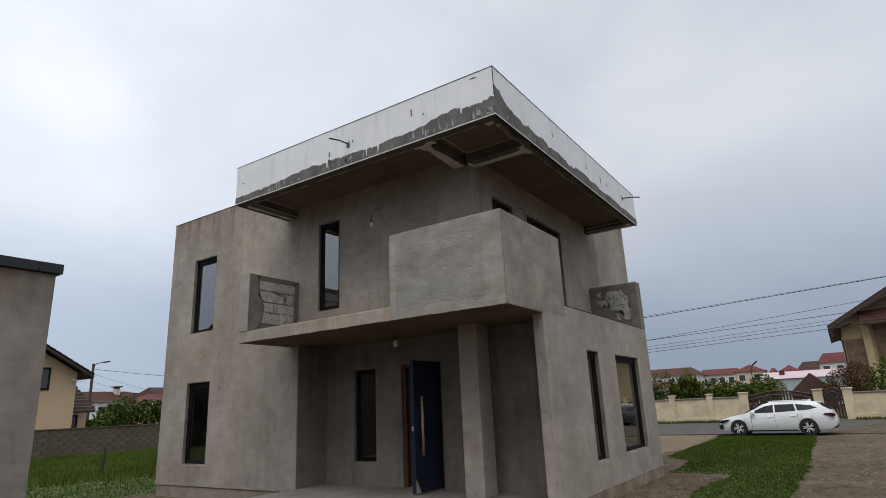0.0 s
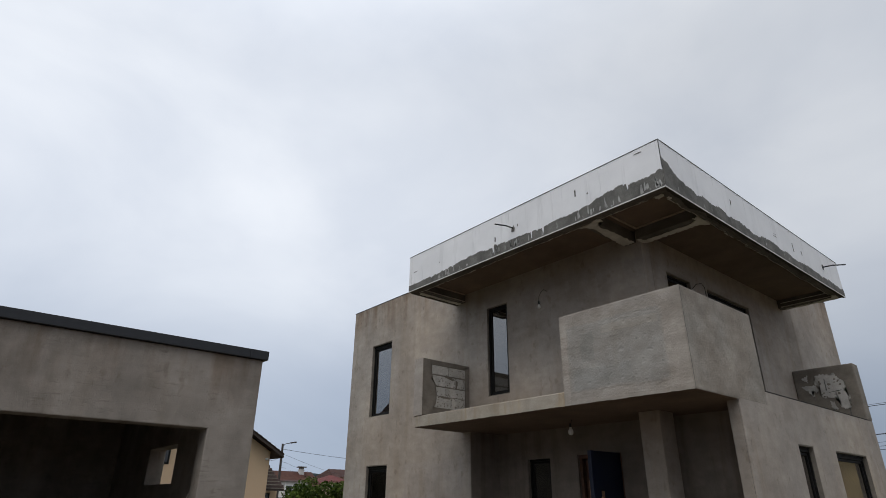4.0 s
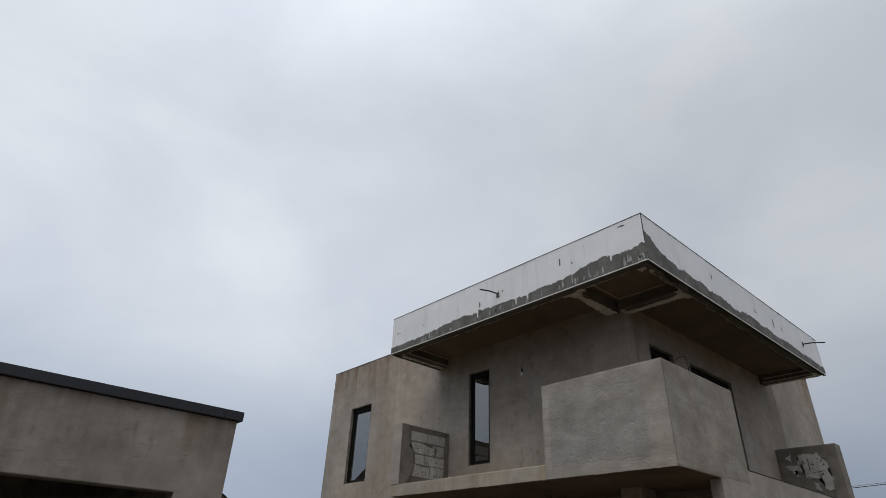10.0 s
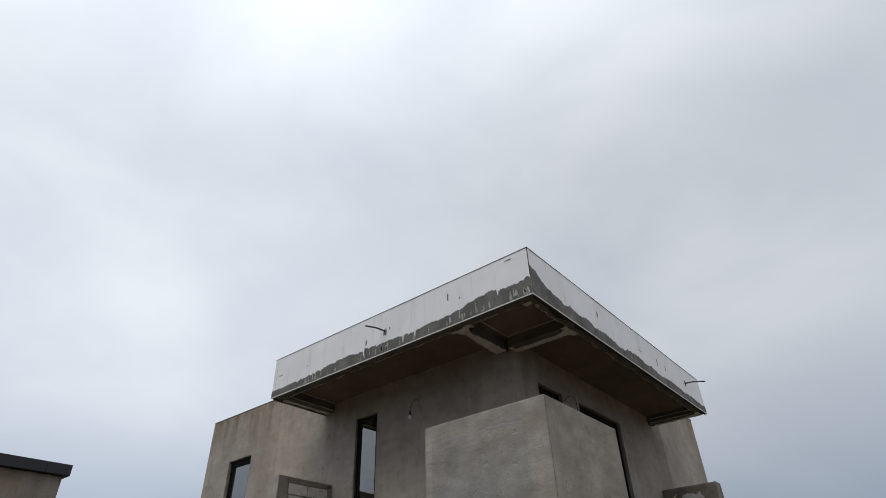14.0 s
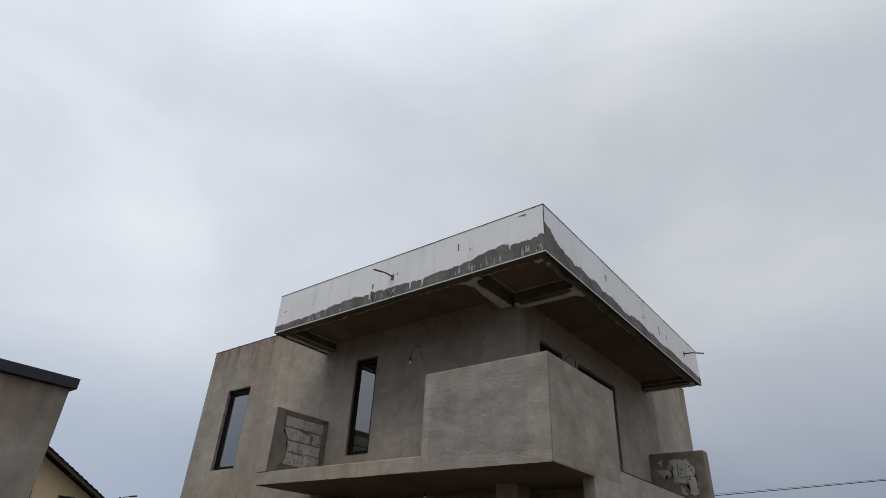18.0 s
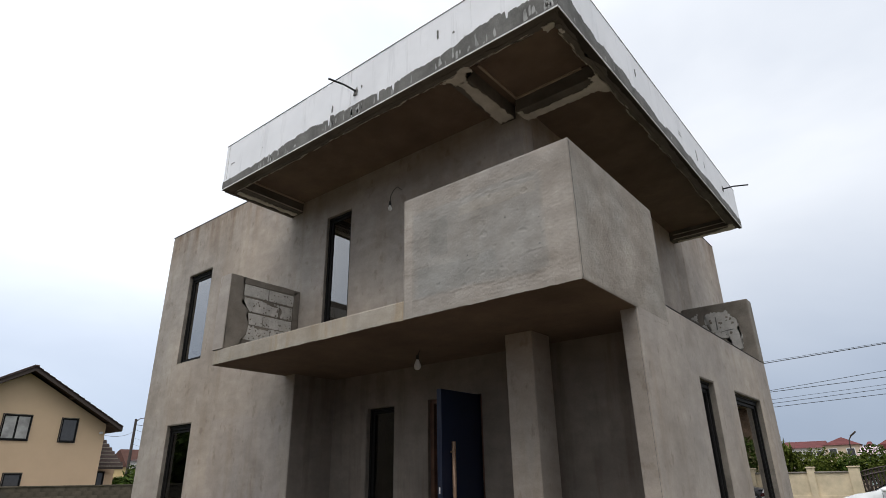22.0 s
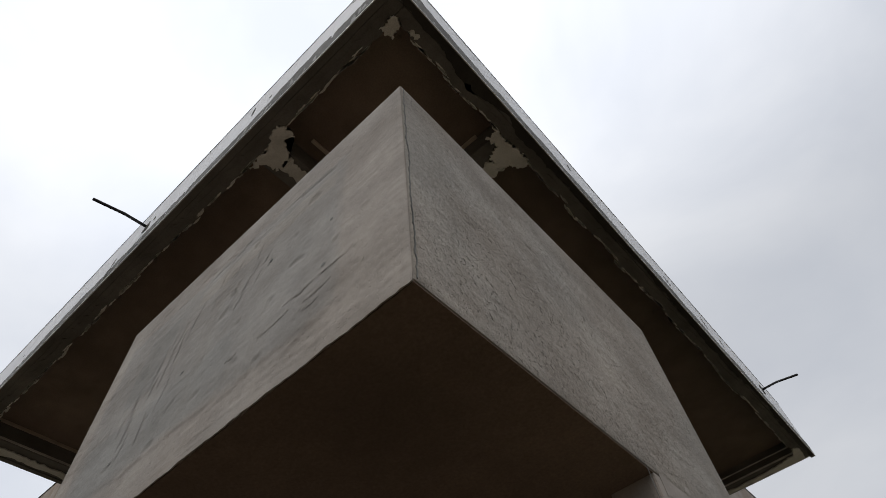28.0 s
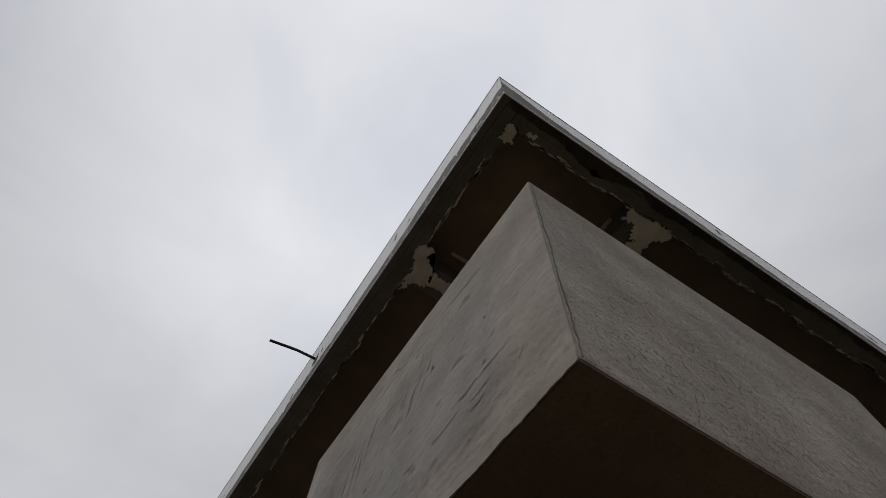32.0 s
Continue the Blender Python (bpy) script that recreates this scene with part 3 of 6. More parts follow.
bm = boxes((-120, 120, 27.9, 38.6, GZ, GZ + 0.03))
tagged(mesh_ob("road", bm, M_ASPHALT), "worn grey asphalt road with gravelly edges", "road", kind="structure")

# ---- main house ----
YB, XU, XR = 7.787, -4.52, -3.398
XL, YE = -13.37, 16.3
ZS, ZF, ZP, ZR, ZT = 2.663, 2.865, 4.003, 5.367, 6.155
YP = 8.58
T = 0.25

house = thing("house", -8.0, 11.5, GZ, "unfinished two-storey house in bare grey render", "house")
hx, hy, hz = house.location


def hpart(name, bm, mat, label="", soft=0.0):
    bm.transform(Matrix.Translation((-hx, -hy, -hz)))
    ob = part(name, bm, mat, house, label)
    if soft:
        soft_edges(ob, soft)
    return ob


PZ = -0.06
WA, WB, WC = (-12.415, -11.555, 3.27, 5.06), (-8.185, -7.607, 3.27, 5.075), (-12.40, -11.545, 0.38, 2.15)
bm = wall_mesh("y", YB, YB + T, XL, XU, PZ, ZT, [WA, WB, WC, (-8.72, XU + 1, PZ - 1, ZF - 0.1)])
hpart("front_wall", bm, M_WALL, "blotchy grey render with rain stains", 0.012)
UD1, UD2 = (8.49, 9.30, 3.27, 5.02), (9.90, 11.62, 2.95, 5.035)
hpart("upper_side_wall", wall_mesh("x", XU, XU - T, YB + T, YE, ZF - 0.1, ZT, [UD1, UD2]), M_WALL, "", 0.012)
WD, WE = (9.415, 9.985, 0.375, 2.198), (10.928, 12.43, 0.385, 2.19)
hpart("lower_side_wall", wall_mesh("x", XR, XR - 0.17, 7.72, 13.36, PZ, ZF, [WD, WE, (7.7, 8.62, ZS, ZF + 0.1)]), M_WALL, "grey render stained in long runs", 0.012)
hpart("wall_capping", boxes((XR - 0.165, XR + 0.003, 8.622, 13.118, ZF + 0.001, ZF + 0.012)), M_NEARBLACK, "thin dark strip on the low wall's head")
hpart("bay_end_wall", boxes((XU - T, XR - 0.17, 13.14, 13.36, PZ, ZF)), M_WALL)
hpart("rear_side_wall", boxes((XU - T, XU, 13.36, YE, PZ, ZF - 0.1)), M_WALL)
hpart("back_wall", boxes((XL, XU - T, YE - T, YE, PZ, ZT)), M_WALL)
hpart("far_side_wall", boxes((XL, XL + T, YB + T, YE - T, PZ, ZT)), M_WALL)
for r6 in ((XL - 0.006, -9.13, YB - 0.006, YB + 0.27, ZT, ZT + 0.014), (XL - 0.006, XL + 0.27, YB + 0.27, YE, ZT, ZT + 0.014), (XU - 0.27, -4.439, 13.5, YE, ZT, ZT + 0.014)):
    hpart("wall_flashing", boxes(r6), M_FLASH, "thin dark flashing on the wall head")
# porch recess
PW, PD = (-7.965, -7.392, 0.41, 2.155), (-6.765, -5.86, 0.0, 2.17)
hpart("porch_back_wall", wall_mesh("y", YP, YP + T, -8.97, XR - 0.17, -0.02, ZS, [PW, PD]), M_PORCH, "render darkened for the porch's shade, with runs")
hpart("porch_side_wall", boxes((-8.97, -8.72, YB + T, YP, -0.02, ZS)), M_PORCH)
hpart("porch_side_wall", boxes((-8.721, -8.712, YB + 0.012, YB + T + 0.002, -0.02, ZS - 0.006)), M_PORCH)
hpart("column", boxes((-4.985, -4.635, 7.83, 8.23, 0.0, ZS)), M_WALL, "square rendered column under the balcony", 0.015)
for r6 in ((XL + 0.02, -8.74, YB + 0.02, YB + 0.2, GZ - 0.2, PZ), (XR - 0.2, XR - 0.02, 7.76, 13.34, GZ - 0.2, PZ), (XU - 0.2, XR - 0.2, 13.16, 13.34, GZ - 0.2, PZ)):
    hpart("plinth", boxes(r6), M_PLINTH, "rough stained concrete base", 0.01)
ragged = rough_line([(0, 0), (7, 0)], 0.035, 91)
bm = strip(bmesh.new(), (XR - 0.018, 7.78, GZ - 0.05), (0, 1, 0), (0, 0, 1), (1, 0, 0), 220, 5.56, lambda s: 0.0, lambda s: 0.285 + ragged(s), 0.022)
hpart("plinth_coat", bm, M_EARTHY, "rough ochre-brown base coat with a broken edge")
bank = rough_line([(0, 0.10), (2.0, 0.05), (4.0, 0.07), (6.2, 0.03)], 0.02, 93)
bm = bmesh.new()
rows_ = []
for i in range(90):
    s_ = 6.3 * i / 89
    h_ = max(0.01, bank(s_))
    rows_.append([bm.verts.new((XR + 0.002, 7.2 + s_, GZ + h_)), bm.verts.new((XR + 0.16 + h_, 7.2 + s_, GZ + h_ * 0.75)), bm.verts.new((XR + 0.42 + 2 * h_, 7.2 + s_, GZ - 0.01))])
for a_, b_ in zip(rows_, rows_[1:]):
    for k in range(2):
        bm.faces.new((a_[k], b_[k], b_[k + 1], a_[k + 1]))
tagged(mesh_ob("earth_bank", bm, M_GROUND), "loose earth banked against the house's base", "ground", kind="structure")
hpart("porch_floor", boxes((-8.76, XR - 0.02, 6.72, YP, GZ - 0.1, 0.0)), M_FLOOR, "bare pale screed", 0.01)
# balcony
hpart("porch_ceiling_slab", boxes((-8.72, XR - 0.17, YB, YP + T, ZS, ZF - 0.004)), M_SLAB)
hpart("balcony_slab", prism(bmesh.new(), [(-8.967, 6.58), (-5.386, 6.58), (-5.386, 6.78), (XR - 0.2, 6.78), (XR - 0.2, YB), (-8.967, YB)], "z", ZS, ZF), M_SLAB, "rendered slab edge with ochre stains", 0.012)
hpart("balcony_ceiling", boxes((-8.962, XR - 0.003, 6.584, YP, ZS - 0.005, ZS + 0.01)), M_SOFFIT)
bm = bmesh.new()
prism(bm, [(-5.386, 6.58), (XR, 6.58), (XR, 8.62), (XR - 0.2, 8.62), (XR - 0.2, 6.78), (-5.386, 6.78)], "z", ZS, ZP)
par = hpart("balcony_parapet", bm, M_PARAPET, "pale grey cement parapet with trowel marks", 0.006)
hpart("balcony_end_wall", boxes((-9.0, -8.745, 6.58, YB, ZF, 3.955)), M_RAW, "low balcony end wall of bare blockwork", 0.01)
hpart("end_wall_face", boxes((-9.004, -8.741, 6.570, 6.581, ZF, 3.957)), M_WALL, "grey render on the end wall's front", 0.004)
hpart("balcony_end_wall", boxes((XU, XR, 13.12, 13.40, ZF, 3.965)), M_RAW, "low balcony end wall with fallen render", 0.025)
hpart("rear_upper_wall", prism(bmesh.new(), [(XU - 0.02, 13.30), (-4.445, 13.66), (-4.445, YE), (XU - 0.02, YE)], "z", ZF - 0.1, ZT - 0.002), M_WALL, "paler thick render behind the balcony", 0.015)
# inner floors
hpart("inner_floor", boxes((XL + T, XR - 0.17, YP + T, 13.14, -0.2, 0.0)), M_FLOOR)
hpart("middle_floor", boxes((XL + T, XU - T, YB + T, YE - T, ZS + 0.004, ZF - 0.004), (XU - T, XR - 0.17, YP + T, 13.14, ZS + 0.004, ZF - 0.008)), M_FLOOR)
hpart("flat_roof", boxes((XL + T, XU - T, YB + T, YE - T, 5.6, 5.8)), M_RAW)
# overhanging roof
RX0, RX1, RY0, RY1 = -9.122, -3.285, 6.452, 13.467
F = 0.05
BW = 0.145
beams = [(RX0 + F, RX1 - F, RY0 + F, RY0 + BW), (RX1 - BW, RX1 - F, RY0 + BW, RY1 - F), (RX0 + F, RX0 + 0.29, RY0 + BW, YB), (XU, RX1 - BW, RY1 - 0.24, RY1 - F),
         (-4.815, -4.60, RY0 + BW, YB), (XU, RX1 - BW, 7.66, 7.915)]
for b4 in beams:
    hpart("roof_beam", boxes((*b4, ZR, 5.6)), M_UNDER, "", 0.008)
hpart("roof_soffit", boxes((RX0 + 0.1, RX1 - 0.1, RY0 + 0.1, YB, 5.555, 5.7), (XU, RX1 - 0.1, YB, RY1 - 0.1, 5.555, 5.7)), M_SOFFIT, "rendered underside of the overhang, toned brown for its shade")
hpart("roof_upstand", boxes((RX0 + F, RX1 - F, RY0 + F, RY0 + 0.2, 5.7, ZT - 0.02), (RX1 - 0.2, RX1 - F, RY0 + 0.2, RY1 - F, 5.7, ZT - 0.02)), M_RAW)

# ---- fittings of the house ----
def hp(name, bm, mat, parent=None, label="", soft=0.0, smooth=False, owner=None):
    """A part built in world coordinates under a thing or under one of its parts."""
    owner = owner or house
    bm.transform(Matrix.Translation(-owner.location))
    ob = part(name, bm, mat, parent or owner, label, smooth)
    if soft:
        soft_edges(ob, soft)
    return ob


def window(axis, plane, out, u0, u1, z0, z1, depth=0.07, head=0.0, leaves=1, sill=True, label="dark anthracite window in a rendered reveal", owner=None, glass_mat=None):
    """Frame set back in its reveal, with sashes, panes, a shutter box at the head and a sill."""
    def bx(a, b, lo, hi, near, far):
        p, q = plane - out * near, plane - out * far
        p, q = min(p, q), max(p, q)
        return (p, q, a, b, lo, hi) if axis == "x" else (a, b, p, q, lo, hi)
    w = 0.045
    top = z1 - head
    fr = hp("window", boxes(bx(u0, u0 + w, z0, top, depth, depth + 0.07), bx(u1 - w, u1, z0, top, depth, depth + 0.07), bx(u0 + w, u1 - w, z0, z0 + w, depth, depth + 0.07), bx(u0 + w, u1 - w, top - w, top, depth, depth + 0.07)), M_FRAME, None, label, 0.004, owner=owner)
    if head:
        hp("shutter_box", boxes(bx(u0, u1, top, z1, depth - 0.015, depth + 0.09)), M_FRAME, fr, "", 0.006, owner=owner)
    span = (u1 - u0 - 2 * w) / leaves
    for i in range(leaves):
        a, b = u0 + w + i * span + 0.004, u0 + w + (i + 1) * span - 0.004
        lo, hi, s = z0 + w + 0.004, top - w - 0.004, 0.042
        hp("sash", boxes(bx(a, a + s, lo, hi, depth + 0.02, depth + 0.062), bx(b - s, b, lo, hi, depth + 0.02, depth + 0.062), bx(a + s, b - s, lo, lo + s, depth + 0.02, depth + 0.062), bx(a + s, b - s, hi - s, hi, depth + 0.02, depth + 0.062)), M_FRAME, fr, "", 0.004, owner=owner)
        pane = hp("pane", boxes(bx(a + s - 0.005, b - s + 0.005, lo + s - 0.005, hi - s + 0.005, depth + 0.036, depth + 0.046)), glass_mat or M_GLASS, fr, "reflecting glass pane", owner=owner)
        pane.visible_shadow = False
        if not glass_mat:
            pane.data.materials.append(M_CLEAR)
            facing = Vector((out, 0, 0)) if axis == "x" else Vector((0, out, 0))
            for poly in pane.data.polygons:
                poly.material_index = 0 if poly.normal.dot(facing) > 0.9 else 1
    hp("reveal_lining", boxes(bx(u0, u0 + 0.012, z0 + 0.018, z1, 0.006, depth), bx(u1 - 0.012, u1, z0 + 0.018, z1, 0.006, depth), bx(u0 + 0.012, u1 - 0.012, z1 - 0.012, z1, 0.006, depth)), M_RAW, fr, "", owner=owner)
    if sill:
        hp("sill", boxes(bx(u0 + 0.005, u1 - 0.005, z0 - 0.0, z0 + 0.018, 0.01, depth)), M_PLINTH, fr, "", owner=owner)
    return fr


window("y", YB, -1, *WA, head=0.05)
window("y", YB, -1, *WB, depth=0.045)
window("y", YB, -1, *WC, head=0.05, glass_mat=M_GLASSDARK)
window("x", XU, 1, *UD1)
window("x", XU, 1, *UD2, leaves=2, sill=False)
window("x", XR, 1, *WD, head=0.04)
window("x", XR, 1, *WE, head=0.04)
window("y", YP, -1, *PW, label="narrow dark porch window, tilted open", glass_mat=M_GLASSDARK)

shelf = thing("storage_shelf", -11.95, 8.55, 0.0, "rough timber shelf with pale boards behind the lower window", "shelf")
for sx in (-0.55, 0.52):
    part("upright", boxes((sx, sx + 0.05, -0.22, 0.22, 0.0, 1.95), bevel=0.004), M_TIMBER, shelf)
for sz in (0.45, 0.95, 1.42):
    part("shelf_board", boxes((-0.5, 0.52, -0.25, 0.25, sz, sz + 0.035), bevel=0.004), M_PLINTH, shelf)
for bx0, bx1, bz0, bz1 in ((-0.35, 0.45, 1.455, 1.56), (-0.1, 0.5, 0.985, 1.12), (-0.42, 0.1, 0.485, 0.62)):
    part("stacked_board", boxes((bx0, bx1, -0.2, 0.2, bz0, bz1), bevel=0.006), M_PLAIN, shelf, "pale stacked board")

# front door, standing open
dx0, dx1, _, dz1 = PD
jamb = hp("door_frame", boxes((dx0, dx0 + 0.06, YP + 0.05, YP + 0.13, 0.0, dz1), (dx1 - 0.06, dx1, YP + 0.05, YP + 0.13, 0.0, dz1), (dx0 + 0.06, dx1 - 0.06, YP + 0.05, YP + 0.13, dz1 - 0.06, dz1)), M_WOOD, None, "brown front door frame", 0.004)
hp("inner_panel", boxes((dx0 + 0.062, dx0 + 0.42, YP + 0.135, YP + 0.175, 0.0, 2.095)), M_WOOD, jamb, "brown timber panel inside the doorway", 0.004)
hp("inner_handle", boxes((dx0 + 0.17, dx0 + 0.20, YP + 0.105, YP + 0.134, 0.35, 0.95)), M_BRASS, jamb, "", 0.006)
hp("inner_handle", boxes((dx0 + 0.13, dx0 + 0.15, YP + 0.105, YP + 0.134, 1.25, 1.75)), M_BRASS, jamb, "", 0.004)
bm = bmesh.new()
box(bm, -0.035, 0.035, -0.80, 0.0, 0.02, 2.16, 0.006)
leaf_m = Matrix.Translation((-5.942, YP + 0.035, 0)) @ Matrix.Rotation(radians(-0.4), 4, "Z")
bm.transform(leaf_m)
door = hp("door", bm, M_DOOR, None, "navy blue front door standing wide open")
bm = bmesh.new()
cylinder(bm, (0.085, -0.635, 0.59), (0.085, -0.635, 1.56), 0.024, seg=16)
bm.transform(leaf_m)
bar = hp("pull_bar", bm, M_BRASS, door, "long bronze pull bar", smooth=True)
for zz in (0.68, 1.45):
    bm = bmesh.new()
    cylinder(bm, (0.03, -0.635, zz), (0.085, -0.635, zz), 0.011, seg=10)
    bm.transform(leaf_m)
    hp("standoff", bm, M_BRASS, door)
bm = bmesh.new()
box(bm, -0.010, 0.010, -0.804, -0.798, 1.0, 1.07)
bm.transform(leaf_m)
hp("lock_plate", bm, M_PLAIN, door, "pale lock plate on the door's edge")

bm = prism(bmesh.new(), [(-0.795, 0.03), (-0.66, 0.03), (-0.72, 0.14), (-0.79, 0.25)], "x", 0.0355, 0.038)
bm.transform(leaf_m)
hp("peeling_film", bm, M_BEAD, door, "torn corner of tan protective film")

# ---- roof edge: insulation boards, adhesive, trims ----
rng = random.Random(7)


def fascia(axis, plane, out, u0, u1, pieces):
    w = (u1 - u0) / pieces
    for i in range(pieces):
        a, b = u0 + i * w + (0.0012 if i else 0), u0 + (i + 1) * w - (0.0012 if i < pieces - 1 else 0)
        off = rng.uniform(-0.0015, 0.0015)
        p, q = sorted((plane + out * off, plane - out * (F - 0.002)))
        r = (p, q, a, b, ZR + 0.02, ZT - 0.018) if axis == "x" else (a, b, p, q, ZR + 0.02, ZT - 0.018)
        hp("insulation_board", boxes(r, bevel=0.0018), M_EPS)


fascia("y", RY0, -1, RX0, RX1 - F, 6)
fascia("x", RX1, 1, RY0, RY1, 7)
fascia("x", RX0, -1, RY0 + F, RY1 - 4.4, 2)
fascia("y", RY1, 1, XU, RX1 - F, 1)
cop = [(RX0 - 0.002, RX1 + 0.002, RY0 - 0.002, RY0 + 0.21, ZT - 0.018, ZT), (RX1 - 0.21, RX1 + 0.002, RY0 + 0.21, RY1 + 0.002, ZT - 0.018, ZT)]
hp("coping", boxes(cop[0], cop[1]), M_DRIP, None, "thin pale coping along the roof edge")
hp("coping_lip", boxes((RX0 - 0.002, RX1 + 0.004, RY0 - 0.0035, RY0 - 0.002, ZT - 0.014, ZT - 0.004), (RX1 + 0.002, RX1 + 0.0035, RY0 - 0.002, RY1 + 0.002, ZT - 0.016, ZT - 0.004)), M_STEEL)
hp("drip_profile", boxes((RX0 - 0.004, RX1 + 0.004, RY0 - 0.006, RY0 + 0.001, ZR - 0.002, ZR + 0.016), (RX1 - 0.001, RX1 + 0.006, RY0 + 0.001, RY1, ZR - 0.002, ZR + 0.018)), M_DRIP, None, "narrow pale drip bead")
hp("edge_render", boxes((RX0, RX1 - 0.002, RY0 + 0.0015, RY0 + F - 0.001, ZR + 0.001, ZR + 0.0195), (RX1 - F + 0.001, RX1 - 0.0015, RY0 + F - 0.0005, RY1, ZR + 0.001, ZR + 0.0195)), M_UNDER, None, "render under the boards' foot, darkened as shade")
hp("edge_render", boxes((RX0 + 0.0015, RX0 + F + 0.002, RY0 + F, YB - 0.002, ZR - 0.012, ZR + 0.0195)), M_UNDER, None, "render under the boards' foot, darkened as shade")
hp("corner_bead", boxes((RX1 - 0.006, RX1 + 0.003, RY0 - 0.004, RY0 + 0.006, ZR + 0.3, ZT - 0.018)), M_STEEL)
hp("end_bead", boxes((RX0 + 0.08, RX0 + 0.088, RY0 - 0.004, RY0 + 0.0, ZR + 0.06, ZT - 0.018)), M_DRIP)


LF = RX1 - RX0
hi_f = rough_line([(0, 0.09), (0.7, 0.13), (1.3, 0.17), (2.2, 0.20), (3.2, 0.17), (3.9, 0.17), (4.6, 0.21), (5.15, 0.33), (5.3, 0.26), (5.5, 0.25), (LF, 0.27)], 0.035, 3)
drips = sorted(rng.uniform(0.5, LF - 0.3) for _ in range(4))


def hi_front(s):
    h = hi_f(s)
    for d in drips:
        if abs(s - d) < 0.012 + 0.014 * ((d * 37) % 1):
            h *= 0.25 + 0.5 * ((d * 91) % 1)
    return max(h, 0.03)


bm = strip(bmesh.new(), (RX0, RY0 - 0.0018, ZR + 0.016), (1, 0, 0), (0, 0, 1), (0, -1, 0), 820, LF, lambda s: 0.0, hi_front, 0.004)
hp("adhesive_band", bm, M_MORTAR, None, "ragged dark grey adhesive along the boards' foot")
LR = RY1 - RY0
hi_r = rough_line([(0, 0.46), (0.18, 0.42), (0.38, 0.27), (0.9, 0.20), (1.6, 0.22), (2.6, 0.15), (3.6, 0.20), (4.6, 0.17), (5.6, 0.17), (LR, 0.12)], 0.035, 5)
bm = strip(bmesh.new(), (RX1 + 0.0018, RY0, ZR + 0.016), (0, 1, 0), (0, 0, 1), (1, 0, 0), 820, LR, lambda s: 0.0, lambda s: max(0.03, hi_r(s)), 0.004)
hp("adhesive_band", bm, M_MORTAR, None, "ragged dark grey adhesive along the boards' foot")
bm = bmesh.new()
for s, z, a, b in ((2.55, 0.33, 0.012, 0.05), (4.35, 0.52, 0.012, 0.06), (4.58, 0.42, 0.014, 0.014), (0.22, 0.40, 0.05, 0.008), (1.0, 0.37, 0.008, 0.008), (3.1, 0.42, 0.01, 0.02), (5.5, 0.70, 0.06, 0.006)):
    patch(bm, (RX0 + s, RY0 - 0.0018, ZR + z), (1, 0, 0), (0, 0, 1), (0, -1, 0), [(-a, -b), (a, -b), (a, b), (-a, b)], 0.002, rng, 0.008, 3)
for s, z, a, b in ((3.75, 0.40, 0.06, 0.006), (3.75, 0.45, 0.05, 0.005), (4.55, 0.42, 0.01, 0.09), (4.95, 0.42, 0.01, 0.05), (2.1, 0.5, 0.01, 0.05)):
    patch(bm, (RX1 + 0.0018, RY0 + s, ZR + z), (0, 1, 0), (0, 0, 1), (1, 0, 0), [(-a, -b), (a, -b), (a, b), (-a, b)], 0.002, rng, 0.008, 3)
tagged(hp("adhesive_smearing", bm, M_MORTAR), kind="stuff")

bm = bmesh.new()
for i in range(54):
    s0 = rng.choice((rng.uniform(0.4, 3.2), rng.uniform(0.9, 4.3), rng.uniform(4.3, LF - 0.05)))
    w0, h0 = rng.uniform(0.004, 0.026), rng.uniform(0.03, 0.17)
    patch(bm, (RX0 + s0, RY0 - 0.0056, ZR + rng.uniform(0.02, 0.07)), (1, 0, 0), (0, 0, 1), (0, -1, 0), [(-w0, 0), (w0, 0.01), (w0 * 0.7, h0 * 0.6), (w0 * 0.2, h0), (-w0 * 0.8, h0 * 0.8)], 0.0012, rng, 0.007, 4)
for i in range(9):
    s0, w0, h0 = rng.uniform(0.1, LR - 0.1), rng.uniform(0.006, 0.018), rng.uniform(0.03, 0.08)
    patch(bm, (RX1 + 0.0056, RY0 + s0, ZR + rng.uniform(0.02, 0.08)), (0, 1, 0), (0, 0, 1), (1, 0, 0), [(-w0, 0), (w0, 0), (w0 * 0.7, h0), (-w0 * 0.6, h0 * 0.9)], 0.0012, rng, 0.006, 4)
tagged(hp("thin_smearing", bm, M_SMEAR), kind="stuff")
chip = rough_line([(0, 0), (9, 0)], 0.007, 31)
chip2 = rough_line([(0, 0), (9, 0)], 0.016, 32)
bm = strip(bmesh.new(), (-8.965, 6.5803, ZS), (1, 0, 0), (0, 0, 1), (0, -1, 0), 300, 3.58, lambda s: chip(s) - 0.003, lambda s: 0.03 + chip2(s), 0.004)
hp("broken_arris", bm, M_SLAB, None, "crumbling lower edge of the balcony slab")
bm = strip(bmesh.new(), (-5.386, 6.5803, ZS), (1, 0, 0), (0, 0, 1), (0, -1, 0), 200, 1.985, lambda s: chip(s + 4) - 0.003, lambda s: 0.03 + chip2(s + 4), 0.004)
hp("broken_arris", bm, M_PARAPET, None, "crumbling lower edge of the parapet")

# undersides: ragged render edges and pale patches on the beams
bm = bmesh.new()
Z0 = ZR - 0.0005
wob = rough_line([(0, 0.0), (8, 0.0)], 0.03, 11)
wob2 = rough_line([(0, 0.0), (8, 0.0)], 0.03, 12)
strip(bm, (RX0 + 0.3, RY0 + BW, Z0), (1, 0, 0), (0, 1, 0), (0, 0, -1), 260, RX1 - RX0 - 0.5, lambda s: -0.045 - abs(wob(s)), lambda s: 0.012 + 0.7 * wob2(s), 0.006)
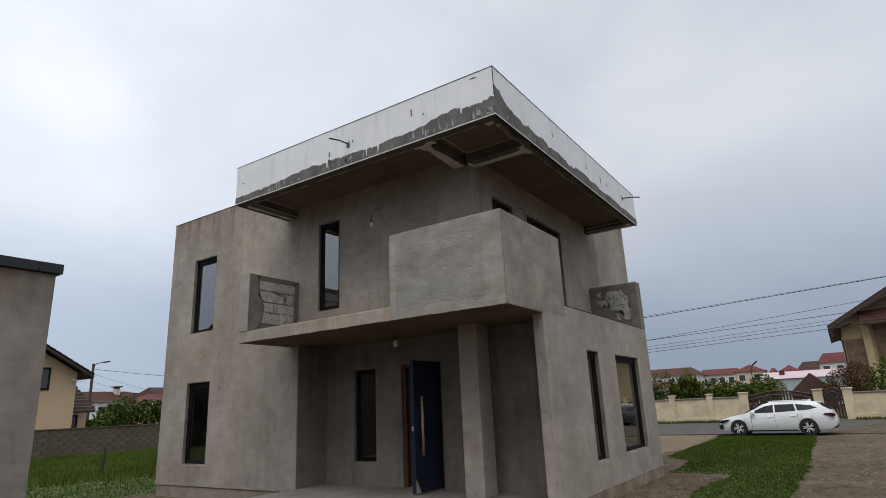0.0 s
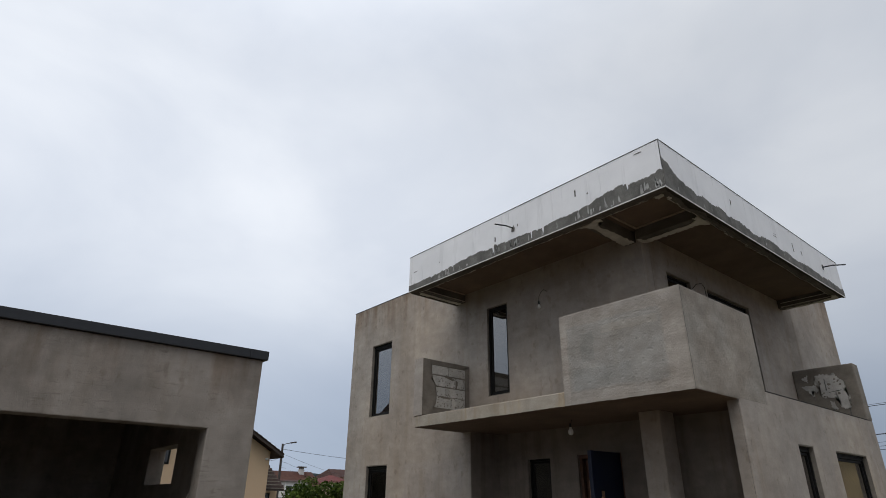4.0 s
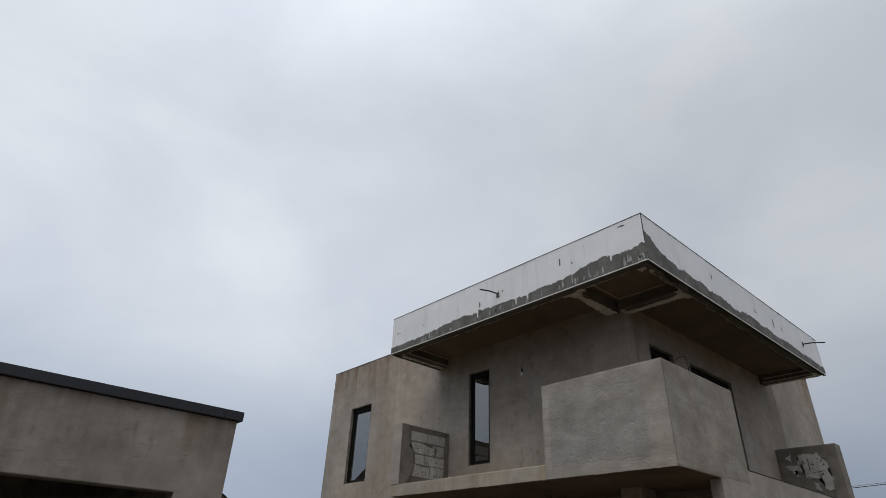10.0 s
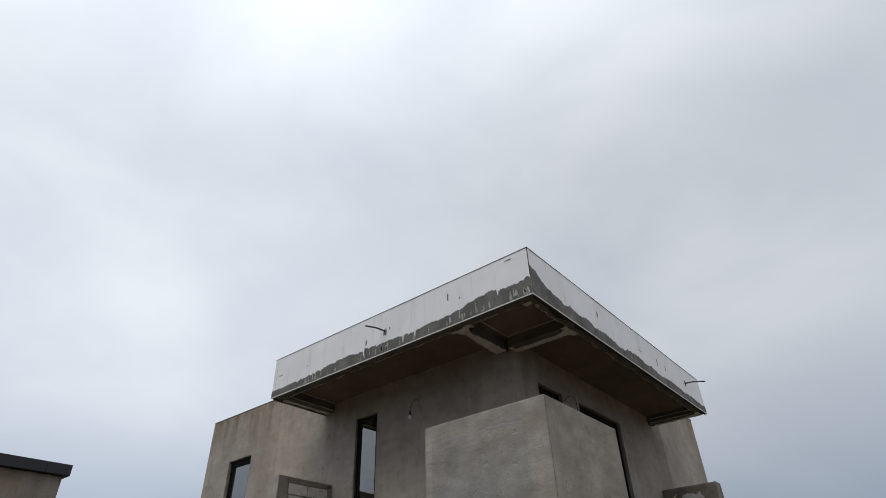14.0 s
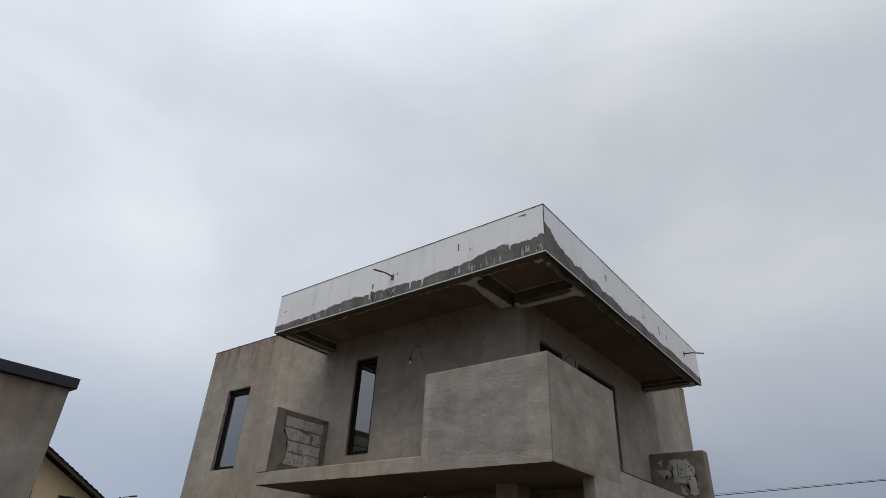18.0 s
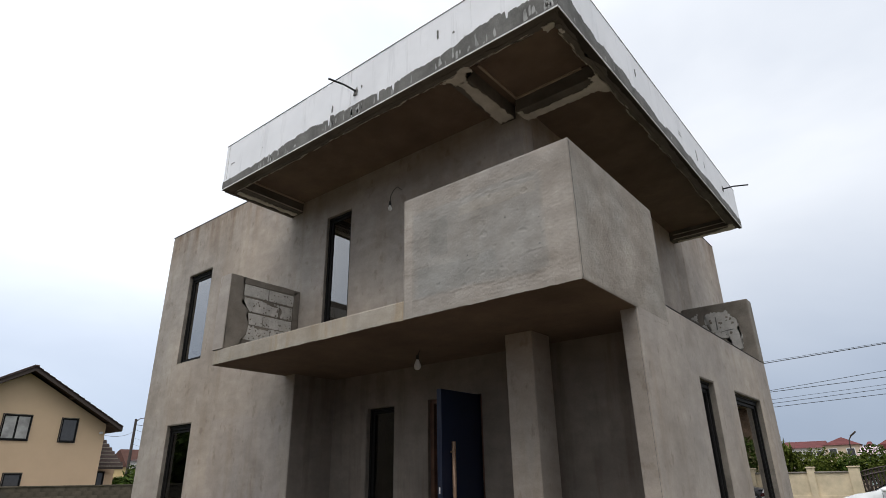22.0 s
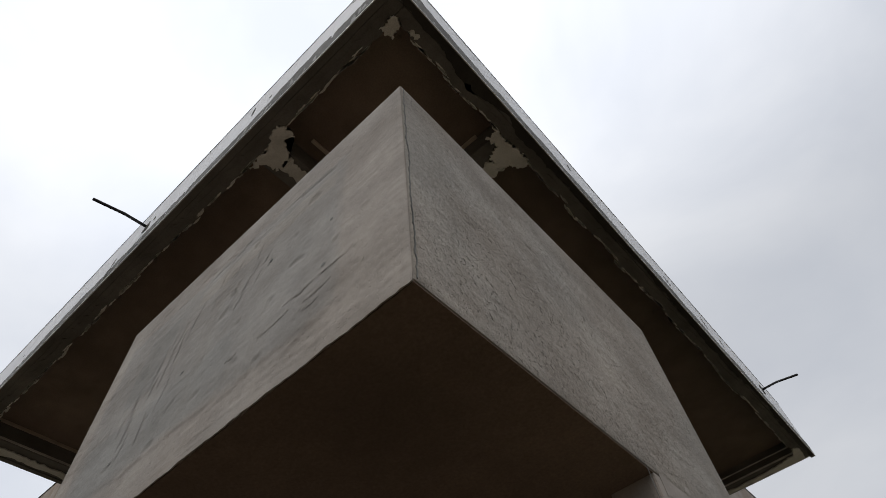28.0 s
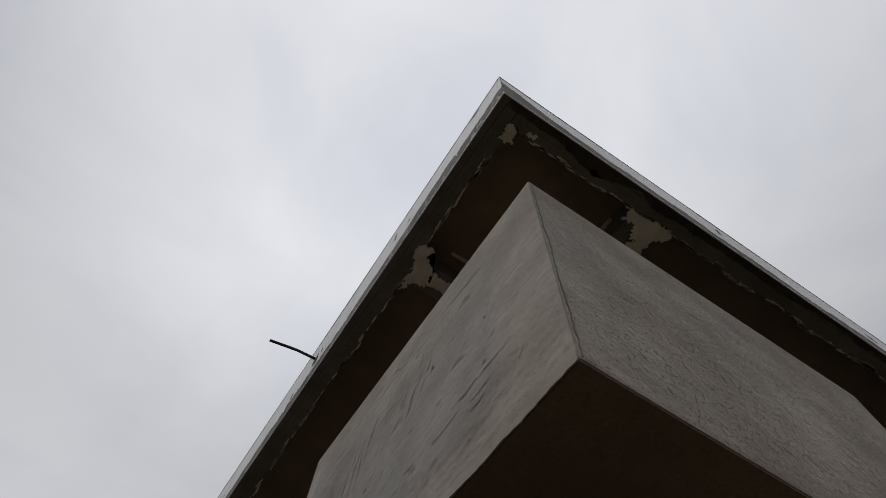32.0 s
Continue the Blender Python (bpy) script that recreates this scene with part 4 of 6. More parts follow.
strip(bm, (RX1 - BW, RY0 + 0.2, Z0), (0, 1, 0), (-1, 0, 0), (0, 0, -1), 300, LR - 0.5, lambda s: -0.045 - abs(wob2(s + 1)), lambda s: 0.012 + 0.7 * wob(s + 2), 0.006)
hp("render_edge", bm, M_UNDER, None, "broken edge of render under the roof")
bm = bmesh.new()
r2 = random.Random(4)
# thin pale crumbs along the broken edge
for i in range(130):
    s = r2.uniform(0.2, LF - 0.4)
    patch(bm, (RX0 + s, RY0 + BW + 0.01 + wob2(s - 0.3) * 0.7, ZR - 0.006), (1, 0, 0), (0, 1, 0), (0, 0, -1), [(-0.05, -0.003), (0.0, -0.006), (0.05, -0.003), (0.04, 0.004), (-0.03, 0.006)], 0.003, r2, 0.005, 3)
for i in range(170):
    s = r2.uniform(0.2, LR - 0.4)
    patch(bm, (RX1 - BW - 0.01 - wob(s + 1.8) * 0.7, RY0 + s, ZR - 0.006), (0, 1, 0), (-1, 0, 0), (0, 0, -1), [(-0.05, -0.003), (0.0, -0.006), (0.05, -0.003), (0.04, 0.004), (-0.03, 0.006)], 0.003, r2, 0.005, 3)
tagged(hp("mortar_debris", bm, M_PATCH), kind="stuff")
PU, PV, PN = (1, 0, 0), (0, 1, 0), (0, 0, -1)
for level, (name, outline) in enumerate((
    ("beam_patch", [(-4.74, 6.72), (-4.62, 6.74), (-4.64, 6.88), (-4.61, 7.04), (-4.605, 7.29), (-4.603, 7.56), (-4.605, 7.74), (-4.80, 7.74), (-4.80, 7.55), (-4.77, 7.31), (-4.775, 7.14), (-4.74, 6.96)]),
    ("joint_patch", [(-4.90, 6.615), (-4.69, 6.625), (-4.60, 6.575), (-4.51, 6.555), (-4.47, 6.59), (-4.475, 6.69), (-4.56, 6.665), (-4.62, 6.76), (-4.76, 6.78), (-4.80, 6.68)]),
    ("beam_patch", [(-4.515, 7.67), (-4.46, 7.665), (-4.45, 7.77), (-4.23, 7.79), (-3.96, 7.79), (-3.63, 7.78), (-3.58, 7.905), (-3.78, 7.908), (-3.97, 7.90), (-4.23, 7.905), (-4.49, 7.91), (-4.515, 7.80)]),
    ("joint_patch", [(-3.54, 7.63), (-3.43, 7.645), (-3.44, 7.75), (-3.42, 7.84), (-3.41, 7.96), (-3.45, 8.01), (-3.50, 7.98), (-3.54, 7.91), (-3.62, 7.88), (-3.61, 7.76), (-3.50, 7.73)]),
    ("corner_patch", [(-3.55, 6.585), (-3.50, 6.60), (-3.44, 6.575), (-3.415, 6.61), (-3.43, 6.67), (-3.49, 6.665), (-3.53, 6.69)]),
    ("edge_patch", [(-3.425, 6.72), (-3.40, 6.73), (-3.395, 6.80), (-3.42, 6.79)]),
    ("beam_patch", [(-9.02, 6.66), (-8.93, 6.64), (-8.92, 7.0), (-8.935, 7.35), (-8.92, 7.74), (-9.01, 7.74), (-9.015, 7.1)]),
    ("beam_patch", [(-4.4, 13.30), (-3.7, 13.27), (-3.46, 13.20), (-3.42, 13.08), (-3.36, 13.14), (-3.38, 13.36), (-4.4, 13.37)]),
)):
    bm = patch(bmesh.new(), (0, 0, ZR - 0.0075), PU, PV, PN, outline, 0.004 + 0.0015 * level, r2, 0.016, 12)
    hp(name, bm, M_PATCH, None, "pale ragged mortar patch under the roof")
# dark scallops: missing render along the edge, its gap shadow painted as a strip
lobe = rough_line([(0, 0.035), (0.4, 0.05), (0.75, 0.11), (0.95, 0.05), (1.1, 0.015), (1.25, 0.08), (1.5, 0.045), (2.4, 0.05), (3.1, 0.02), (4.4, 0.055), (5.6, 0.025), (LR, 0.05)], 0.016, 41)
bm = strip(bmesh.new(), (RX1 - 0.006, RY0 + 0.06, ZR - 0.0025), (0, 1, 0), (-1, 0, 0), (0, 0, -1), 360, LR - 0.12, lambda s: 0.0, lambda s: max(0.006, lobe(s)), 0.004)
hp("bare_edge", bm, M_NEARBLACK, None, "dark strip painting the shadowed gap along the roof's edge")
# thin light edges where the soffit meets the beams
for r6 in ((-4.505, -4.478, RY0 + 0.38, 7.655, 5.535, 5.556), (-4.478, RX1 - 0.32, 7.632, 7.658, 5.535, 5.556), (RX0 + 0.292, RX0 + 0.310, RY0 + 0.18, YB - 0.02, 5.53, 5.555)):
    hp("soffit_bead", boxes(r6), M_BEAD, None, "thin ochre bead under the roof")

for r6 in ((-4.45, RX1 - 0.16, RY1 - 0.246, RY1 - 0.240, ZR + 0.01, ZR + 0.03), (-4.45, RX1 - 0.16, RY1 - 0.246, RY1 - 0.240, ZR + 0.10, ZR + 0.115), (RX0 + 0.290, RX0 + 0.296, RY0 + 0.18, YB - 0.02, ZR + 0.01, ZR + 0.03)):
    hp("beam_bead", boxes(r6), M_PATCH, None, "thin pale bead along the beam")
# spouts through the roof edge
for a, b in (((-6.13, 6.50, 5.771), (-6.14, 6.018, 5.707)), ((-3.33, 12.482, 5.79), (-2.875, 12.409, 5.70))):
    bm = bmesh.new()
    mid = (Vector(a) + Vector(b)) / 2 + Vector((0, 0, 0.02))
    tube(bm, [a, mid, b], 0.0125, 10)
    sp = hp("drain_spout", bm, M_STEEL, None, "thin dark drain spout", smooth=True)
bm = patch(bmesh.new(), (-6.13, RY0 - 0.0018, 5.76), (1, 0, 0), (0, 0, 1), (0, -1, 0), [(-0.035, -0.05), (0.03, -0.07), (0.045, 0.0), (0.03, 0.06), (-0.02, 0.03)], 0.006, r2, 0.01, 3)
hp("spout_collar", bm, M_MORTAR)
bm = patch(bmesh.new(), (RX1 + 0.0018, 12.48, 5.785), (0, 1, 0), (0, 0, 1), (1, 0, 0), [(-0.03, -0.05), (0.03, -0.05), (0.03, 0.05), (-0.03, 0.05)], 0.006, r2, 0.01, 3)
hp("spout_collar", bm, M_MORTAR)

# bare blockwork on the balcony's end wall
for j, z in enumerate((3.26, 3.45, 3.67)):
    zt = (3.44, 3.655, 3.855)[j]
    cuts = ([6.82, 7.16, 7.67], [6.82, 7.42, 7.67], [6.80, 7.22, 7.68])[j]
    for a, b in zip(cuts, cuts[1:]):
        hp("block", boxes((-8.75, -8.738 + rng.uniform(-0.003, 0.003), a + 0.006, b - 0.006, z + 0.006, zt - 0.006), bevel=0.004), M_BLOCK)
for a, b in zip([6.84, 7.3, 7.67], [7.3, 7.67]):
    hp("block", boxes((-8.75, -8.738, a + 0.006, b - 0.006, 3.04, 3.254), bevel=0.004), M_BLOCK)
bm = bmesh.new()
for outline in ([(6.585, 2.89), (6.86, 2.89), (6.82, 3.02), (6.90, 3.10), (6.93, 3.28), (6.87, 3.38), (6.92, 3.46), (6.84, 3.52), (6.78, 3.56), (6.80, 3.70), (6.79, 3.87), (6.80, 3.95), (6.585, 3.95)], [(6.78, 3.95), (6.78, 3.855), (7.3, 3.86), (7.70, 3.87), (7.78, 3.95)], [(7.675, 2.89), (7.78, 2.89), (7.78, 3.945), (7.66, 3.90), (7.68, 3.4)],
                [(7.10, 3.655), (7.20, 3.625), (7.30, 3.60), (7.40, 3.61), (7.30, 3.645), (7.16, 3.69)], [(7.40, 3.46), (7.44, 3.44), (7.47, 3.58), (7.43, 3.62)], [(7.02, 3.235), (7.25, 3.22), (7.28, 3.255), (7.05, 3.27)]):
    patch(bm, (-8.7445, 0, 0), (0, 1, 0), (0, 0, 1), (1, 0, 0), outline, 0.011, r2, 0.007, 9)
hp("render_remnant", bm, M_RAW, None, "broken render framing the bare blocks")
# crumbled pits in the bare blocks
bm = bmesh.new()
for i in range(120):
    py, pz, pr = 7.64 - 0.7 * r2.random() ** 1.7, r2.uniform(3.06, 3.82), r2.uniform(0.004, 0.013)
    patch(bm, (-8.7385, py, pz), (0, 1, 0), (0, 0, 1), (1, 0, 0), [(-pr, -pr), (pr, -pr * 0.8), (pr * 1.2, pr), (-pr * 0.7, pr * 1.1)], 0.004, r2, pr * 0.5, 2)
tagged(hp("pits", bm, M_RAW), kind="stuff")
# fallen render on the other end wall
FU, FV, FN = (1, 0, 0), (0, 0, 1), (0, -1, 0)
for outline in ([(-4.106, 3.8), (-3.968, 3.825), (-3.838, 3.783), (-3.766, 3.826), (-3.707, 3.697), (-3.633, 3.664), (-3.607, 3.528), (-3.658, 3.469), (-3.592, 3.373), (-3.606, 3.135), (-3.704, 3.112), (-3.777, 3.156), (-3.763, 3.264), (-3.827, 3.346), (-4.026, 3.354), (-4.075, 3.391), (-4.067, 3.569), (-4.148, 3.648)],
                [(-4.395, 3.614), (-4.15, 3.625), (-4.094, 3.528), (-4.126, 3.456), (-4.177, 3.517), (-4.255, 3.518), (-4.177, 3.405), (-4.223, 3.402), (-4.3, 3.524)], [(-3.945, 3.286), (-3.861, 3.254), (-3.835, 3.111), (-3.918, 3.147)], [(-4.363, 3.769), (-4.24, 3.833), (-4.258, 3.681)]):
    hp("bare_patch", patch(bmesh.new(), (0, 13.1195, 0), FU, FV, FN, outline, 0.006, r2, 0.016, 10), M_BLOCK, None, "bare pale block where the render fell off")
for a, b, c, d in ((-3.97, 3.50, -3.96, 3.72), (-3.93, 3.46, -3.70, 3.47), (-3.66, 2.93, -3.64, 3.12)):
    hp("block_joint", patch(bmesh.new(), (0, 13.113, 0), FU, FV, FN, [(a, b), (a + 0.02, b - 0.01), (c + 0.015, d), (c, d + 0.01)], 0.003, r2, 0.004, 3), M_MORTAR)

bm = bmesh.new()
for i in range(26):
    px, pz, pr = r2.uniform(-4.12, -3.62), r2.uniform(3.3, 3.78), r2.uniform(0.006, 0.02)
    patch(bm, (px, 13.1135, pz), FU, FV, FN, [(-pr, -pr), (pr, -pr * 0.8), (pr * 1.2, pr), (-pr * 0.7, pr * 1.1)], 0.002, r2, pr * 0.5, 2)
tagged(hp("pits", bm, M_RAW), kind="stuff")
# seams, pits and stains that stand out on the parapet
bm = bmesh.new()
seam = rough_line([(0, 0), (2, 0)], 0.006, 21)
strip(bm, (XR + 0.0006, 6.594, ZS + 0.01), (0, 0, 1), (0, 1, 0), (1, 0, 0), 90, ZP - ZS - 0.03, lambda s: 1.2 * seam(s) - 0.0012 - 0.002 * abs(seam(s * 3.1)) / 0.006, lambda s: 1.2 * seam(s) + 0.0012, 0.0045)
hp("parapet_seam", bm, M_MORTAR, None, "dark hairline seam beside the parapet's corner")
bm = bmesh.new()
for x, z in ((-3.76, 3.066), (-3.75, 3.32), (-4.55, 3.15), (-4.1, 3.42), (-4.9, 2.95)):
    patch(bm, (x, 6.5745, z), FU, FV, FN, [(-0.009, -0.006), (0.008, -0.008), (0.01, 0.006), (-0.006, 0.008)], 0.001, r2, 0.003, 2)
tagged(hp("pits", bm, M_MORTAR), kind="stuff")

# trowelled skin of the parapet: ridges, dragged strokes and a proud skim field
def skin(name, o, u, v, nrm, lu, lv, seed, field, amp=1.0, mat=None):
    o, u, v, nrm = Vector(o), Vector(u), Vector(v), Vector(nrm)
    nu, nv = int(lu / 0.0085), int(lv / 0.0085)

    def ridge(a, b, width):
        return max(0.0, 1.0 - abs(noise.noise(Vector((a, b, seed)))) * width)

    def soft(x):
        x = min(max(x, 0.0), 1.0)
        return x * x * (3 - 2 * x)

    rows = []
    bm = bmesh.new()
    for j in range(nv + 1):
        row = []
        for i in range(nu + 1):
            a, b = lu * i / nu, lv * j / nv
            edge = min(a, lu - a, b, lv - b)
            w1, w2 = noise.noise(Vector((a * 2.1, b * 2.1, seed + 5))), noise.noise(Vector((a * 7, b * 7, seed + 9)))
            h = 0.0022 + 0.0007 * w1 + 0.0006 * w2
            rim = soft(1 - min(b, lv - b) / 0.34)
            h += amp * 0.0034 * rim * ridge(a * 1.3 + w2 * 0.15, b * 19 + w1 * 0.9, 7) * soft(w1 * 2 + 0.5)
            p, q = a * 0.80 + b * 0.60, b * 0.80 - a * 0.60
            h += amp * 0.0030 * (1 - rim) * ridge(p * 2.2, q * 15 + w2 * 0.5, 7) * soft(noise.noise(Vector((a * 2.7, b * 2.7, seed + 21))) * 5 - 0.9)
            p, q = a * 0.34 + b * 0.94, b * 0.34 - a * 0.94
            h += amp * 0.0036 * ridge(p * 2.5, q * 17, 8) * soft(noise.noise(Vector((a * 2.4, b * 2.4, seed + 33))) * 5 - 0.9)
            h += amp * 0.0010 * ridge(a * 0.9, b * 6.0 + w1, 26)
            x0, x1, z0, z1 = field
            inside = min(a - x0, x1 - a, b - z0, z1 - b) + 0.035 * w1 + 0.018 * w2
            h += amp * 0.0036 * soft(inside / 0.015) + amp * 0.0044 * max(0.0, 1 - abs(inside) / 0.012) * soft(w2 * 3 + 0.3)
            h -= 0.0035 * soft(noise.noise(Vector((a * 13, b * 13, seed + 40))) * 9 - 4.6)
            h += 0.0017 * noise.noise(Vector((a * 48, b * 48, seed + 50)))
            row.append(bm.verts.new(o + u * a + v * b + nrm * (max(h, 0.0006) * soft(edge / 0.02) + 0.0004)))
        rows.append(row)
    for p, q in zip(rows, rows[1:]):
        for i in range(nu):
            bm.faces.new((p[i], p[i + 1], q[i + 1], q[i]))
    return hp(name, bm, mat or M_PARAPET, par, "hand-trowelled cement face", smooth=True)


skin("parapet_face", (-5.384, 6.58, ZS + 0.002), (1, 0, 0), (0, 0, 1), (0, -1, 0), XR + 5.382, ZP - ZS - 0.004, 3.0, (0.12, 1.72, 0.16, 1.10), 0.6)
skin("parapet_face", (XR, 6.582, ZS + 0.002), (0, 1, 0), (0, 0, 1), (1, 0, 0), 2.02, ZP - ZS - 0.004, 61.0, (0.3, 1.7, 0.2, 1.0), 0.35, M_PARSIDE)
def burr(bm, o, u, v, n, a, b, length, angle, height, width, rng):
    """A dragged ridge of cement: a tapered, wavering rib with one steep side."""
    o, u, v, n = Vector(o), Vector(u), Vector(v), Vector(n)
    c, d = math.cos(angle), math.sin(angle)
    cuts, off, rows = max(4, int(length / 0.018)), 0.0, []
    for i in range(cuts + 1):
        q = i / cuts
        off += rng.uniform(-0.0022, 0.0022)
        k = math.sin(math.pi * (0.06 + 0.88 * q)) * rng.uniform(0.55, 1.0)
        x, y = a + (q - 0.5) * length * c - off * d, b + (q - 0.5) * length * d + off * c
        at = o + u * x + v * y
        side = (v * c - u * d) * (width * 0.5 * k)
        rows.append([bm.verts.new(at - side + n * 0.001), bm.verts.new(at - side * 0.5 + n * height * k), bm.verts.new(at + side * 1.4 + n * 0.001)])
    for p, q in zip(rows, rows[1:]):
        for k in range(2):
            bm.faces.new((p[k], q[k], q[k + 1], p[k + 1]))


r5 = random.Random(55)
bm = bmesh.new()
for count, a0, a1, b0, b1, lo, hi, ang, spread in ((18, 0.25, 1.65, 1.02, 1.22, 0.05, 0.22, 3, 5), (8, 0.2, 0.8, 0.90, 1.10, 0.05, 0.20, 12, 10), (18, 0.40, 0.78, 0.32, 0.88, 0.05, 0.26, 84, 8), (16, 0.80, 1.30, 0.66, 0.98, 0.04, 0.12, 74, 12), (9, 1.30, 1.68, 0.72, 1.16, 0.05, 0.24, 8, 6), (7, 1.15, 1.75, 0.24, 0.38, 0.05, 0.16, 6, 5), (5, 1.55, 1.85, 0.14, 0.42, 0.03, 0.08, 48, 16), (4, 0.02, 0.12, 0.40, 0.75, 0.07, 0.12, 6, 4), (7, 0.14, 0.5, 0.1, 0.3, 0.04, 0.12, 20, 30)):
    for i in range(count):
        burr(bm, (-5.384, 6.5785 - (0.0045 if 0.2 < b0 and b1 < 1.0 and a0 > 0.2 else 0.001), ZS), (1, 0, 0), (0, 0, 1), (0, -1, 0), r5.uniform(a0, a1), r5.uniform(b0, b1), r5.uniform(lo, hi), radians(ang + r5.uniform(-spread, spread)), r5.uniform(0.0014, 0.0026) * (1.0 if ang > 60 else 0.7), r5.uniform(0.006, 0.011), r5)
tagged(hp("trowel_relief", bm, M_PARAPET, par), kind="stuff")
bm = bmesh.new()
for count, a0, a1, b0, b1, lo, hi, ang, spread in ((16, 0.12, 0.9, 0.3, 1.1, 0.05, 0.18, 100, 14), (10, 0.9, 1.8, 0.3, 1.2, 0.04, 0.16, 80, 25), (8, 0.2, 1.6, 0.05, 0.2, 0.05, 0.2, 4, 6)):
    for i in range(count):
        burr(bm, (XR - 0.0015, 6.582, ZS), (0, 1, 0), (0, 0, 1), (1, 0, 0), r5.uniform(a0, a1), r5.uniform(b0, b1), r5.uniform(lo, hi), radians(ang + r5.uniform(-spread, spread)), r5.uniform(0.003, 0.006), r5.uniform(0.005, 0.010), r5)
tagged(hp("trowel_relief", bm, M_PARSIDE, par), kind="stuff")
band = rough_line([(0, 0), (2, 0)], 0.03, 77)
bm = strip(bmesh.new(), (XR - 0.004, 7.76, ZS), (0, 1, 0), (0, 0, 1), (1, 0, 0), 60, 0.84, lambda s: -0.05 + band(s), lambda s: 0.05 + band(s + 3), 0.0055)
hp("render_band", bm, M_WALL, None, "render drawn over the joint under the parapet")
bm = bmesh.new()
strip(bm, (XR + 0.0005, 7.672, 0.0), (0, 0, 1), (0, 1, 0), (1, 0, 0), 120, ZS, lambda s: 0.5 * seam(s) - 0.002, lambda s: 0.5 * seam(s) + 0.002, 0.0015)
hp("wall_seam", bm, M_MORTAR, None, "hairline crack in the render")

# ---- lamps on wires ----
def bulb(name_label, base, wire, tip, size=1.0):
    """A bare bulb in a black holder at the end of a wire."""
    lamp = thing("pendant_bulb", *base, name_label, "light bulb", "bare bulbs")
    o = Vector(base)
    bm = bmesh.new()
    tube(bm, [Vector(p) - o for p in wire], 0.005, 6)
    part("wire", bm, M_BLACK, lamp, smooth=True)
    t = Vector(tip) - o
    bm = bmesh.new()
    cylinder(bm, t + Vector((0, 0, 0.045)), t + Vector((0, 0, 0.105)), 0.021, 0.016, 12)
    part("holder", bm, M_BLACK, lamp)
    bm = bmesh.new()
    prof = [(0.017, 0.05), (0.020, 0.03), (0.037, -0.005), (0.044, -0.035), (0.038, -0.062), (0.022, -0.078), (0.005, -0.083)]
    rings = [[bm.verts.new(t + Vector((size * r * math.cos(a * math.pi / 7), size * r * math.sin(a * math.pi / 7), 0.05 + size * (z - 0.05)))) for a in range(14)] for r, z in prof]
    for p, q in zip(rings, rings[1:]):
        for k in range(14):
            bm.faces.new((p[k], p[(k + 1) % 14], q[(k + 1) % 14], q[k]))
    bm.faces.new(rings[0])
    bm.faces.new(rings[-1])
    part("glass_bulb", bm, M_PLAIN, lamp, "unlit pale bulb", smooth=True)
    return lamp


bulb("unlit bare bulb hanging from the porch ceiling", (-6.20, 7.75, ZS - 0.004), [(-6.20, 7.75, ZS - 0.004), (-6.185, 7.752, 2.645), (-6.20, 7.748, 2.62), (-6.215, 7.75, 2.585)], (-6.225, 7.75, 2.49))
bulb("unlit bare bulb on a bent wire from the upper wall", (-6.56, YB, 5.03), [(-6.56, YB, 5.03), (-6.56, 7.70, 5.045), (-6.62, 7.68, 5.0), (-6.665, 7.672, 4.92), (-6.675, 7.671, 4.83), (-6.675, 7.671, 4.79)], (-6.675, 7.671, 4.73), 0.66)
lp = thing("wire_loop", XU, 9.45, 4.9, "black electric cable looped out of the upper wall", "cable")
bm = bmesh.new()
tube(bm, [(0, -0.12, 0.0), (0.07, -0.1, 0.07), (0.12, 0.0, 0.10), (0.11, 0.12, 0.06), (0.08, 0.2, -0.05), (0.06, 0.22, -0.16)], 0.006, 6)
part("cable", bm, M_BLACK, lp, smooth=True)

# ---- garage ----
gar = thing("garage", -10.2, 0.0, GZ, "flat-roofed garage in bare grey render with an open doorway", "garage")
GX, GY0, GY1, GTOP = -7.25, -5.2, 2.735, 3.05


def gp(name, bm, mat, label="", soft=0.0, parent=None):
    return hp(name, bm, mat, parent, label, soft, owner=gar)


gp("front_wall", wall_mesh("x", GX, GX - 0.25, GY0, GY1, GZ - 0.1, GTOP, [(-3.2, 2.16, GZ - 0.2, 2.15)]), M_GARAGE, "blotchy grey render over a wide doorway", 0.012)
gp("end_wall", wall_mesh("y", GY1, GY1 - 0.25, -13.2, GX - 0.25, GZ - 0.1, GTOP, [(-10.75, -9.36, 1.58, 2.12)]), M_GARAGE, "", 0.01)
gp("back_wall", boxes((-13.2, -12.95, GY0, GY1 - 0.25, GZ - 0.1, GTOP)), M_GARAGE)
gp("far_end_wall", boxes((-12.95, GX - 0.25, GY0, GY0 + 0.25, GZ - 0.1, GTOP)), M_GARAGE)
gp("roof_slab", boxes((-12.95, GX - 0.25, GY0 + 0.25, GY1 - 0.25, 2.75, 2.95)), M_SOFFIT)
gp("floor_slab", boxes((-12.95, GX - 0.02, GY0 + 0.25, GY1 - 0.25, GZ - 0.1, GZ + 0.05)), M_FLOOR)
gp("flashing", boxes((-13.26, GX + 0.05, GY1 - 0.20, GY1 + 0.05, GTOP, GTOP + 0.117), (GX - 0.2, GX + 0.05, GY0 - 0.05, GY1 - 0.20, GTOP, GTOP + 0.117), (-13.26, GX - 0.2, GY0 - 0.05, GY0 + 0.2, GTOP, GTOP + 0.117), (-13.26, -13.0, GY0 + 0.2, GY1 - 0.2, GTOP, GTOP + 0.117)), M_FLASH, "dark sheet-metal roof edging", 0.006)
plank = thing("plank", GX - 0.34, 1.667, GZ + 0.05, "grey board leaning inside the garage doorway", "plank")
